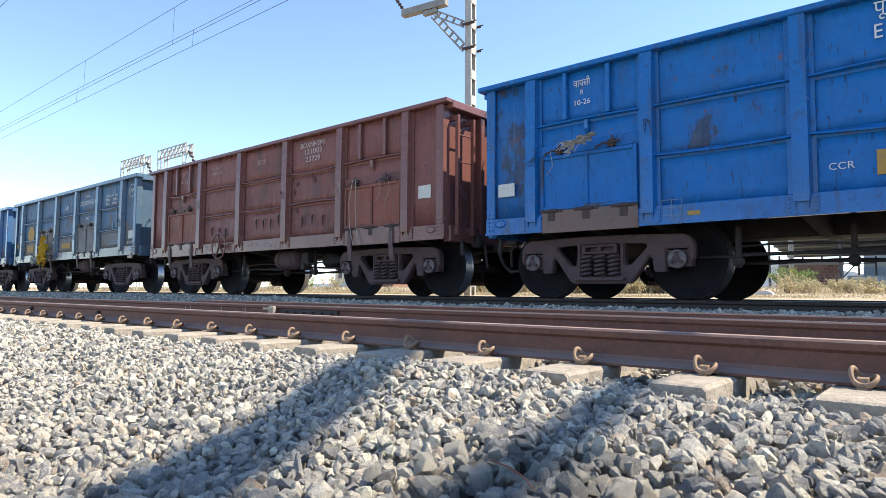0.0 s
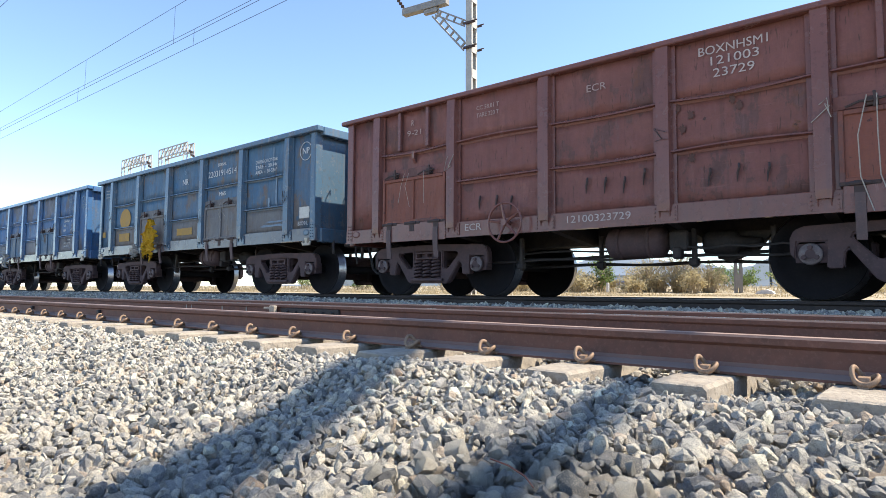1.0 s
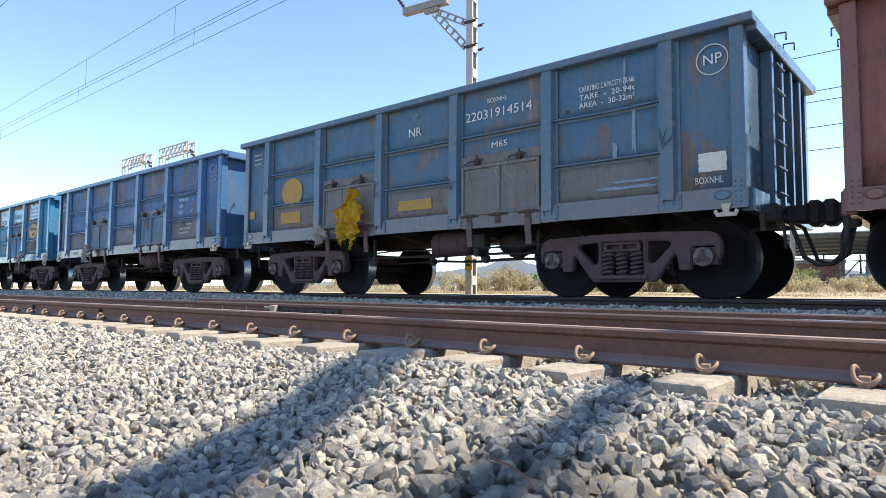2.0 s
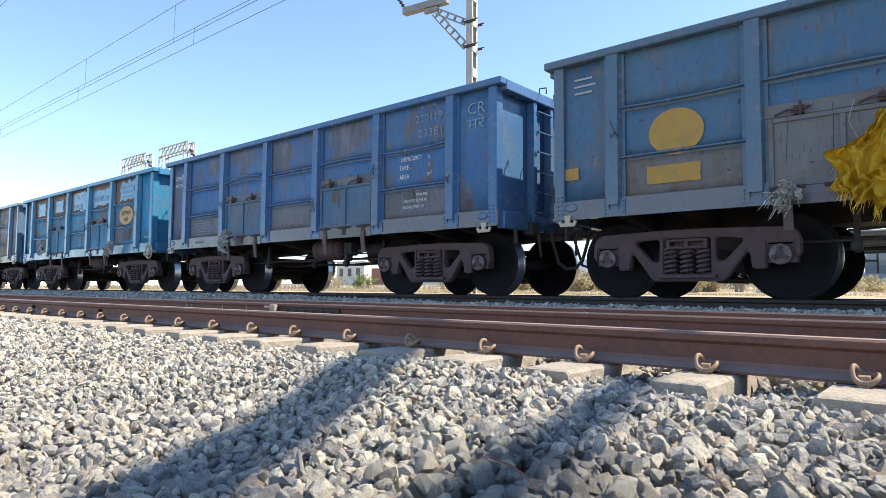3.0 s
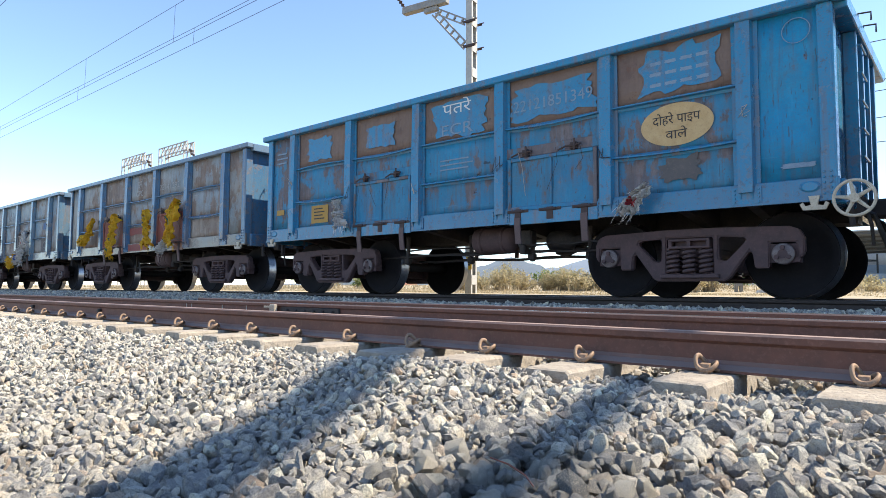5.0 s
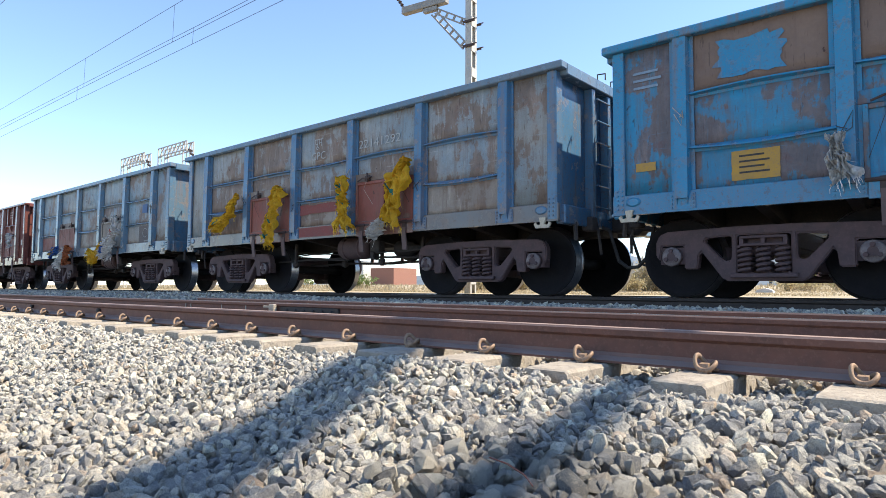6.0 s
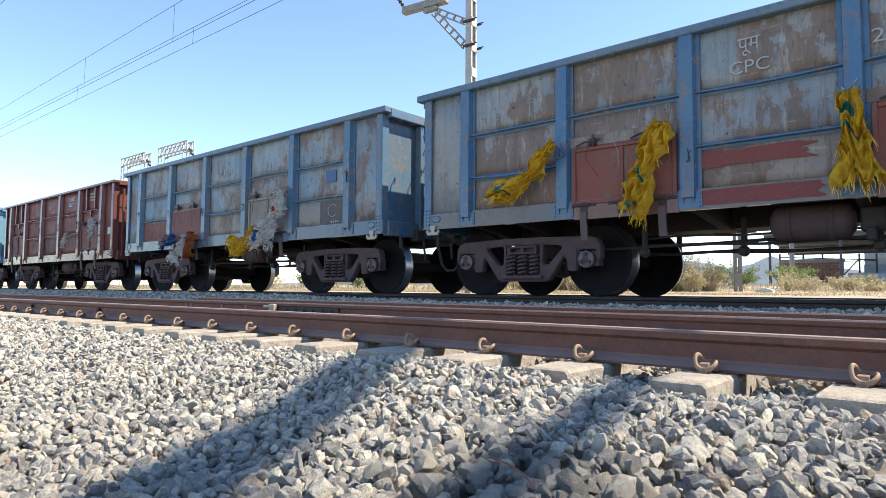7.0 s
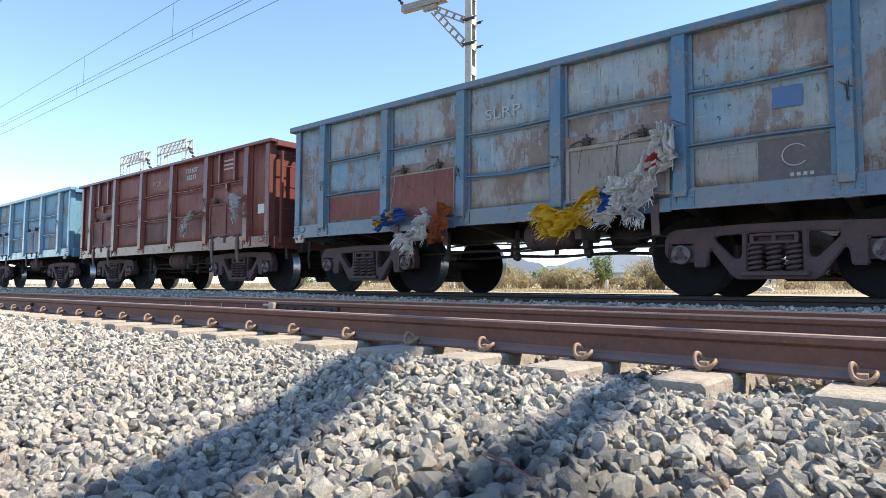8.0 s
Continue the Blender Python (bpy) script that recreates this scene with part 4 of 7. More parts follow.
def wedge(x, y):
    """The strip of bed that stretches away from the camera's foot."""
    return free_spot(x, y) and y > 0.25 and x < 0.35 + 0.25 * y


near = scatter(-4.2, 1.2, 0.25, 3.35, 900, 0.045, -0.014, SHAPES, near_height, wedge) + scatter(-4.2, 1.2, 0.25, 3.35, 560, 0.051, 0.008, SHAPES, near_height, wedge)
near += scatter(-4.2, 1.2, 0.25, 2.9, 420, 0.03, 0.02, SHAPES, near_height, wedge)
between = scatter(-4.2, 1.0, 3.1, 4.6, 420, 0.05, 0.0, LOW, near_height, lambda x, y: free_spot(x, y) and abs(y - Y_NEAR - GAUGE) > 0.1)
near += scatter(-1.3, 1.0, 1.3, 2.3, 110, 0.06, 0.02, SHAPES, near_height, wedge)
near += scatter(-2.6, 0.8, 1.9, 2.44, 190, 0.054, 0.02, SHAPES, near_height, wedge)
mid = scatter(-9.5, -4.2, 0.2, 3.3, 620, 0.06, 0.0, LOW, near_height) + scatter(-9.5, -4.2, 0.2, 3.3, 160, 0.04, 0.02, LOW, near_height)
mid += between
mid += scatter(-22.0, -9.5, -1.0, 3.3, 260, 0.07, 0.0, LOW, near_height)
mid += scatter(-4.2, 9.0, -2.6, 0.25, 260, 0.06, 0.0, LOW, near_height)
mid += scatter(0.4, 9.0, 0.25, 3.3, 300, 0.06, 0.0, LOW, near_height, lambda x, y: free_spot(x, y) and x >= 0.35 + 0.25 * y)
mid += scatter(-22.0, -4.2, -2.6, 0.2, 120, 0.08, 0.0, LOW, near_height)
mid += scatter(-22.0, 9.0, 3.3, 5.9, 110, 0.075, 0.0, LOW, lambda x, y: ground_z(x, y) + 0.03, lambda x, y: free_spot(x, 3.0) and abs(y - Y_NEAR - GAUGE) > 0.1 and abs(y - 5.2) > 0.1)
far_bed = scatter(-34.0, 2.5, 5.9, 7.75, 300, 0.075, 0.0, LOW, far_height, lambda x, y: True)
far_bed += scatter(-34.0, 2.5, 9.75, 10.6, 90, 0.085, 0.0, LOW, far_height, lambda x, y: True)
far_bed += scatter(-34.0, 2.5, 8.05, 9.5, 110, 0.08, -0.02, LOW, far_height, lambda x, y: True)
far_bed += scatter(-80.0, -34.0, 5.9, 7.75, 60, 0.12, 0.0, LOW, far_height, lambda x, y: True)

ballast = tagged(new("ballast_bed"), "loose grey crushed stone beside the near track", "ballast", kind="structure")
# the stones nearest the track's bend of the bed are pieces of their own
near.sort(key=lambda s: (s[1][0] + 0.75) ** 2 + (s[1][1] - 1.1) ** 2 - s[1][2] * 2)
PIECE = []
for v, f in SHAPES:
    me = bpy.data.meshes.new("stone")
    me.from_pydata([tuple(p) for p in v], [], [tuple(int(i) for i in t) for t in f])
    me.shade_flat()
    me.materials.append(M["stone_piece"])
    PIECE.append(me)
for sh, p, rot, sc in near[:300]:
    m4 = Matrix([list(map(float, r)) for r in rot]).to_4x4()
    part("stone", PIECE[sh], None, ballast, "", Matrix.Translation(p) @ m4 @ Matrix.Diagonal((sc, sc, sc, 1)))
joined_stones("loose_stones", SHAPES, near[300:], M["stone"], "", ballast)
joined_stones("loose_stones", LOW, mid, M["stone"], "", ballast)
joined_stones("ballast_far", LOW, far_bed, M["stone"], "bluish grey crushed stone round the train's track")
bm = bmesh.new()
tube(bm, [(-0.754, 1.026, -0.235), (-0.707, 1.020, -0.238), (-0.652, 0.995, -0.243), (-0.617, 0.968, -0.250)], [0.0012, 0.0018, 0.0018, 0.001], 6)
thing("dry_twig", bm, M["twig"], "thin reddish dry twig lying on the stones", "twig")


# ---- masts, wires and gantries ----
def laced_mast(bm, x, y, z0, z1, w=0.26, d=0.16):
    """Two channels joined by flat battens."""
    for s in (-1, 1):
        cx = x + s * (w / 2 - 0.02)
        box(bm, cx - 0.02, cx + 0.02, y - d / 2, y + d / 2, z0, z1)
        for e in (-1, 1):
            x0, x1 = sorted((cx, cx - s * 0.06))
            box(bm, x0, x1, y + e * d / 2 - 0.008, y + e * d / 2 + 0.008, z0, z1)
    return bm


def battens(mast, x, y, z0, z1, w, d, step=0.72):
    z = z0
    while z < z1:
        for e in (-1, 1):
            bm = bmesh.new()
            yy = y + e * (d / 2 + 0.012)
            box(bm, x - w / 2 + 0.01, x + w / 2 - 0.01, yy - 0.005, yy + 0.005, z, z + 0.34)
            part("batten", bm, M["galv"], mast)
        z += step


MX, MY = -9.2, 11.75
bm = bmesh.new()
for e in (-1, 1):
    y0, y1 = sorted((e * 0.135, e * 0.123))
    box(bm, -0.08, 0.08, y0, y1, -0.5, 9.6)
    y0, y1 = sorted((e * 0.1225, e * 0.075))
    for a in (-1, 1):
        x0, x1 = sorted((a * 0.08, a * 0.07))
        box(bm, x0, x1, y0, y1, -0.5, 9.6)
mast = tagged(new("catenary_mast", mesh_of("catenary_mast", bm, M["galv_pale"])), "grey galvanised steel overhead line mast", "mast", "overhead line masts")
z = 0.2
while z < 9.3:
    for e in (-1, 1):
        bm = bmesh.new()
        box(bm, e * 0.086 - 0.004, e * 0.086 + 0.004, -0.12, 0.12, z, z + 0.22)
        part("batten", bm, M["galv_pale"], mast)
    z += 0.62
mast.matrix_basis = pose(MX, MY, 0, 0, 0, 8)


def ladder_arm(bm, p0, p1, gap=0.12, n=5):
    """Two flats with batten plates between them."""
    p0, p1 = Vector(p0), Vector(p1)
    d = (p1 - p0).normalized()
    side = d.cross(Vector((0, 1, 0))).normalized()
    for s in (-1, 1):
        o = side * s * gap / 2
        tube(bm, [p0 + o, p1 + o], 0.026, 4)
    for i in range(n):
        c = p0.lerp(p1, (i + 0.5) / n)
        tube(bm, [c - side * gap / 2, c + side * gap / 2], 0.03, 4)


bm = bmesh.new()
ladder_arm(bm, (-0.1, -0.1, 6.52), (-0.95, -0.1, 7.0), 0.13, 4)
part("upper_brace", bm, M["galv"], mast)
bm = bmesh.new()
ladder_arm(bm, (-0.1, -0.1, 5.92), (-1.02, -0.1, 6.98), 0.15, 6)
part("lower_brace", bm, M["galv"], mast)
bm = bmesh.new()
box(bm, -1.95, -0.62, -0.2, -0.02, 7.12, 7.30, 0.01)
box(bm, -1.3, -0.9, -0.17, -0.05, 7.0, 7.12, 0.01)
part("bracket_beam", bm, M["galv"], mast)
for zc in (5.9, 6.5):
    bm = bmesh.new()
    box(bm, -0.13, 0.2, -0.19, -0.15, zc - 0.03, zc + 0.03, 0.005)
    box(bm, -0.13, 0.2, 0.15, 0.17, zc - 0.03, zc + 0.03, 0.005)
    for e in (-0.17, 0.16):
        tube(bm, [(0.14, e - 0.05, zc), (0.28, e - 0.05, zc)], 0.014, 6)
    part("clamp", bm, M["hinge"], mast)
bm = bmesh.new()
for k in range(6):
    a = Vector((-1.92, -0.12, 7.3)).lerp(Vector((-2.3, -0.12, 7.85)), k / 6)
    b = Vector((-1.92, -0.12, 7.3)).lerp(Vector((-2.3, -0.12, 7.85)), (k + 0.6) / 6)
    tube(bm, [a, b], [0.05, 0.022], 8)
part("insulator", bm, M["hinge"], mast, "brown ribbed insulator")
bm = bmesh.new()
box(bm, -0.1, 0.1, -0.145, -0.139, 0.55, 0.85)
part("number_plate", bm, M["yellow"], mast, "yellow plate with black marks")
for zz in (0.64, 0.74):
    bm = bmesh.new()
    box(bm, -0.06, 0.06, -0.15, -0.1455, zz, zz + 0.05)
    part("bar", bm, M["pad"], mast)

for x, y, w, h in ((-4.87, 17.5, 0.2, 5.6), (-6.17, 30.0, 0.17, 6.0)):
    bm = laced_mast(bmesh.new(), 0, 0, -0.3, h, w, 0.2)
    m2 = tagged(new("catenary_mast", mesh_of("catenary_mast", bm, M["galv"])), "grey galvanised steel overhead line mast beyond the train", "mast", "overhead line masts")
    battens(m2, 0, 0, 0.2, 3.0, w, 0.2)
    if y > 20:
        bm = bmesh.new()
        box(bm, -0.1, 0.1, -0.13, -0.122, 0.7, 1.1)
        part("number_plate", bm, M["yellow"], m2, "yellow number plate")
    m2.matrix_basis = pose(x, y, 0, 0, 0, 20)


def wire_thing(name, pts, r, label):
    bm = bmesh.new()
    tube(bm, pts, r, 6)
    return thing(name, bm, M["wire"], label, "overhead wire", "", "overhead wires")


def sagging(y, x0, x1, za, zb, sag=0.0, n=24):
    return [(x0 + (x1 - x0) * i / n, y, za + (zb - za) * i / n - 4 * sag * (i / n) * (1 - i / n)) for i in range(n + 1)]


def z_on(line, x):
    for a, b in zip(line, line[1:]):
        if a[0] <= x <= b[0]:
            return a[2] + (b[2] - a[2]) * (x - a[0]) / (b[0] - a[0])
    return line[-1][2]


for yw, cat, con, drops in ((8.5, (-120, 30, 7.95, 8.45), (-120, 30, 7.75, 6.95), (-17.6, -24.2)), (9.1, (-120, 30, 8.6, 7.45), (-120, 30, 7.75, 7.13), (-17.6, -26.6, -36.6))):
    ca, co = sagging(yw, *cat), sagging(yw, *con)
    c1 = wire_thing("catenary_wire", ca, 0.007, "thin dark stranded catenary wire")
    bm = bmesh.new()
    tube(bm, co, 0.007, 6)
    part("contact_wire", bm, M["wire"], c1)
    for x in drops:
        bm = bmesh.new()
        tube(bm, [(x, yw, z_on(ca, x)), (x - 0.05, yw, z_on(co, x))], 0.005, 5)
        part("dropper", bm, M["wire"], c1)
wire_thing("feeder_wire", sagging(6.0, -60, 34, 9.75, 9.5, 0.12), 0.008, "high dark feeder wire")
for x in (-60.1, 34.1):
    bm = laced_mast(bmesh.new(), x, 6.0, -0.6, 9.9, 0.2, 0.16)
    thing("feeder_pole", bm, M["galv"], "grey steel pole that carries the feeder wire", "pole")
for z in (6.7, 5.65, 5.35, 4.63, 3.98):
    wire_thing("line_wire", sagging(20.0, -40, 40, z + 0.1, z), 0.011, "thin dark wire beyond the train")
for x in (-40.0, 40.0):
    bm = laced_mast(bmesh.new(), x, 20.1, -0.3, 7.0, 0.2, 0.16)
    thing("line_pole", bm, M["galv"], "grey steel pole that carries thin wires", "pole")


def lattice_gantry(x0, x1, y, z1):
    """Inverted U of angle-iron lattice, seen over the wagons."""
    g = empty("lattice_gantry", "pale galvanised lattice steel gantry beyond the train", "gantry", "lattice gantries")
    d, h, r = 0.42, 0.5, 0.04
    for cx in (x0, x1):
        bm = bmesh.new()
        for a in (-1, 1):
            for b in (-1, 1):
                tube(bm, [(cx + a * d / 2, y + b * d / 2, 0), (cx + a * d / 2, y + b * d / 2, z1)], r, 4)
        n = 15
        for k in range(n):
            za, zb = z1 * k / n, z1 * (k + 1) / n
            for b in (-1, 1):
                tube(bm, [(cx - d / 2, y + b * d / 2, zb), (cx + d / 2, y + b * d / 2, zb)], r * 0.8, 4)
        part("leg", bm, M["galv_pale"], g)
    bm = bmesh.new()
    for b in (-1, 1):
        for z in (z1, z1 - h):
            tube(bm, [(x0 - d / 2, y + b * d / 2, z), (x1 + d / 2, y + b * d / 2, z)], r, 4)
        n = 6
        for k in range(n):
            xa, xb = x0 + (x1 - x0) * k / n, x0 + (x1 - x0) * (k + 1) / n
            tube(bm, [(xa, y + b * d / 2, z1 - h), (xb, y + b * d / 2, z1)], r * 0.7, 4)
            tube(bm, [(xb, y + b * d / 2, z1 - h), (xb, y + b * d / 2, z1)], r * 0.7, 4)
    part("boom", bm, M["galv_pale"], g)
    bm = bmesh.new()
    for k in range(3):
        tube(bm, [(x1 + d / 2 + 0.05 + 0.25 * k, y - 0.1, z1 - 0.5 - 0.28 * k), (x1 + d / 2 + 0.3 + 0.25 * k, y - 0.1, z1 - 0.62 - 0.28 * k)], 0.07, 7)
    part("insulator", bm, M["hinge"], g, "brown insulator")
    return g


lattice_gantry(-43.4, -40.4, 18.0, 8.62)
lattice_gantry(-38.1, -35.0, 18.0, 8.58)

# unseen mast added behind the camera only so that its two arms shade the stones
shade_mast = empty("shade_caster_mast", "added unseen grey steel mast whose two long arms shade the stones", "mast")
pa, pb = Vector((6.74, 0.6, 0)), Vector((1.59, 7.9, 0))
pd = (pb - pa).normalized()
pn = Vector((pd.y, -pd.x, 0))
pa, pb = pa - pn * 0.03, pb - pn * 0.03
qa, qb = Vector((5.3, 1.2, 0)), Vector((3.78, 7.1, 0))  # second arm, turned on its leg
qn = Vector((qb.y - qa.y, qa.x - qb.x, 0)).normalized()
PZ = 7.5


def beam(p0, p1, half_w, half_h, n):
    bm = bmesh.new()
    vs = []
    for p in (p0, p1):
        for a, b in ((-1, -1), (1, -1), (1, 1), (-1, 1)):
            vs.append(bm.verts.new(Vector(p) + n * a * half_w + Vector((0, 0, b * half_h))))
    for f in ((0, 1, 2, 3), (7, 6, 5, 4), (0, 4, 5, 1), (1, 5, 6, 2), (2, 6, 7, 3), (3, 7, 4, 0)):
        bm.faces.new([vs[i] for i in f])
    return bm


UPV = Vector((0, 0, PZ))
part("boom", beam(pa + UPV, pb + UPV, 0.155, 0.05, pn), M["galv"], shade_mast)
part("boom", beam(qa + UPV, qb + UPV, 0.07, 0.04, qn), M["galv"], shade_mast)
for q in (pa, qa):
    bm = laced_mast(bmesh.new(), q.x, q.y, -0.5, PZ + 0.2, 0.22, 0.16)
    part("leg", bm, M["galv"], shade_mast)
part("brace", beam(pa + UPV, qa + UPV, 0.05, 0.05, Vector((0, 1, 0))), M["galv"], shade_mast)

# ---- field, shrubs, hills and buildings beyond the train ----
def leafy(name, *cols):
    """Thin leaves, part of the light passing through them."""
    m = rough_mat(name, *cols, 5, 0.8, 0, 0, island=True)
    nt = m.node_tree
    b = nt.nodes["Principled BSDF"]
    tr = nt.nodes.new("ShaderNodeBsdfTranslucent")
    nt.links.new(b.inputs["Base Color"].links[0].from_socket, tr.inputs["Color"])
    sh = nt.nodes.new("ShaderNodeMixShader")
    sh.inputs[0].default_value = 0.5
    nt.links.new(b.outputs[0], sh.inputs[1])
    nt.links.new(tr.outputs[0], sh.inputs[2])
    nt.links.new(sh.outputs[0], nt.nodes["Material Output"].inputs["Surface"])
    return m


M["straw"] = leafy("dry straw", (0.44, 0.36, 0.23), (0.38, 0.31, 0.19), (0.5, 0.42, 0.29))
M["leaf_dry"] = leafy("dry yellow-green leaf", (0.42, 0.37, 0.19), (0.48, 0.42, 0.25), (0.33, 0.33, 0.14))
M["leaf_green"] = leafy("green leaf", (0.16, 0.24, 0.07), (0.22, 0.29, 0.1), (0.3, 0.32, 0.14))
M["stem"] = rough_mat("pale dry stem", (0.46, 0.38, 0.25), (0.36, 0.29, 0.19), None, 20)
M["brick"] = rough_mat("old brick", (0.3, 0.14, 0.1), (0.24, 0.11, 0.08), (0.36, 0.24, 0.19), 5, 0.9, 0, 0.3, 0.01, per_object=True)
M["mortar"] = rough_mat("mortar", (0.3, 0.27, 0.24), (0.24, 0.21, 0.19), None, 9)
M["sheet"] = rough_mat("grey roofing sheet", (0.36, 0.38, 0.4), (0.28, 0.3, 0.32), (0.24, 0.2, 0.18), 2, 0.6, 0.2, 0.1)
M["plaster"] = rough_mat("pale plaster", (0.6, 0.58, 0.54), (0.5, 0.48, 0.45), (0.42, 0.39, 0.35), 1.2, 0.9, 0, 0.1)
M["steel_dark"] = rough_mat("dark painted steel", (0.06, 0.065, 0.07), (0.09, 0.09, 0.09), None, 8, 0.6, 0.2, 0)
M["bluewall"] = rough_mat("blue-grey painted wall", (0.32, 0.4, 0.5), (0.38, 0.45, 0.54), (0.3, 0.34, 0.4), 1.5, 0.85, 0, 0.1)
M["bluepaint"] = rough_mat("blue sign paint", (0.03, 0.12, 0.5), (0.05, 0.15, 0.5), None, 3)
M["white"] = rough_mat("white paint", (0.75, 0.75, 0.73), (0.66, 0.66, 0.64), (0.55, 0.53, 0.5), 10, 0.7, 0, 0.1)

rg = random.Random(21)


def raw_mesh(name, verts, faces, mat):
    me = bpy.data.meshes.new(name)
    me.from_pydata(verts, [], faces)
    me.materials.append(mat)
    return me


def blades(count, spot, height, spread):
    vs, fs = [], []
    for _ in range(count):
        x, y = spot()
        z = ground_z(x, y) - 0.02
        for _ in range(4):
            h = height * rg.uniform(0.4, 1.25)
            a = rg.uniform(0, 6.283)
            lx, ly = math.cos(a) * spread * rg.uniform(0.1, 1), math.sin(a) * spread * rg.uniform(0.1, 1)
            wx, wy = -math.sin(a) * 0.012, math.cos(a) * 0.012
            ox, oy = x + rg.uniform(-0.06, 0.06), y + rg.uniform(-0.06, 0.06)
            n = len(vs)
            vs += [(ox - wx, oy - wy, z), (ox + wx, oy + wy, z), (ox + lx * 0.5 + wx * 0.7, oy + ly * 0.5 + wy * 0.7, z + h * 0.7), (ox + lx * 0.5 - wx * 0.7, oy + ly * 0.5 - wy * 0.7, z + h * 0.7), (ox + lx, oy + ly, z + h)]
            fs += [(n, n + 1, n + 2, n + 3), (n + 3, n + 2, n + 4)]
    return vs, fs


def patchy(x0, x1, y0, y1):
    def spot():
        while True:
            x, y = rg.uniform(x0, x1), y0 + (y1 - y0) * rg.random() ** 1.5
            if noise.noise((x * 0.35, y * 0.35, 4.0)) > rg.uniform(-0.6, 0.25):
                return x, y
    return spot


va, fa = blades(15000, patchy(-34, 4, 12.0, 24), 0.045, 0.06)
vb, fb = blades(2600, patchy(-60, 8, 15, 40), 0.2, 0.16)
grass = tagged(new("dry_grass", raw_mesh("dry_grass", va + vb, fa + [tuple(i + len(va) for i in f) for f in fb], M["straw"])), "sparse straw-yellow dry grass beyond the track", "grass", kind="stuff")


def shrub(x, y, height, width, leaf, n_stems, leaves, label, leaf_size=0.06, bare=0.0):
    """A clump of forking stems that carry many small leaves."""
    s = empty("shrub", label, "shrub", "shrubs in the field")
    bm = bmesh.new()
    vs, fs = [], []
    tips = []
    for i in range(n_stems):
        a = rg.uniform(0, 6.283)
        r = width * 0.5 * rg.random() ** 0.6
        h = height * rg.uniform(0.5, 1.05) * (1 - 0.35 * (r / (width * 0.5)) ** 2)
        base = Vector((rg.uniform(-0.3, 0.3) * width * 0.5, rg.uniform(-0.3, 0.3) * width * 0.5, -0.05))
        tip = Vector((math.cos(a) * r, math.sin(a) * r, h))
        midp = base.lerp(tip, 0.5) + Vector((rg.uniform(-0.1, 0.1), rg.uniform(-0.1, 0.1), h * 0.12))
        tube(bm, [base, midp, tip], [0.014, 0.009, 0.003], 4)
        for k in range(3):
            t = rg.uniform(0.3, 0.9)
            p = base.lerp(midp, t * 2) if t < 0.5 else midp.lerp(tip, t * 2 - 1)
            q = p + Vector((rg.uniform(-0.3, 0.3), rg.uniform(-0.3, 0.3), rg.uniform(0.05, 0.35))) * height * 0.4
            tube(bm, [p, q], [0.006, 0.002], 3)
            tips.append((p, q))
        tips.append((midp, tip))
    tagged(part("foliage", bm, M["stem"], s), kind="stuff")
    for _ in range(leaves):
        p, q = rg.choice(tips)
        c = p.lerp(q, rg.uniform(bare, 1.08)) + Vector((rg.gauss(0, 0.05), rg.gauss(0, 0.05), rg.gauss(0, 0.04)))
        e = Euler((rg.uniform(-1.2, 1.2), rg.uniform(-1.2, 1.2), rg.uniform(0, 6.283))).to_matrix()
        z = leaf_size * rg.uniform(0.5, 1.4)
        n = len(vs)
        for u in ((-0.5, 0, 0), (0, -0.28, 0.05), (0.6, 0, 0), (0, 0.28, 0.05)):
            vs.append(tuple(c + e @ (Vector(u) * z)))
        fs.append((n, n + 1, n + 2, n + 3))
    lf = part("foliage", raw_mesh("foliage", vs, fs, leaf), None, s)
    tagged(lf, kind="stuff")
    s.location = (x, y, ground_z(x, y))
    return s


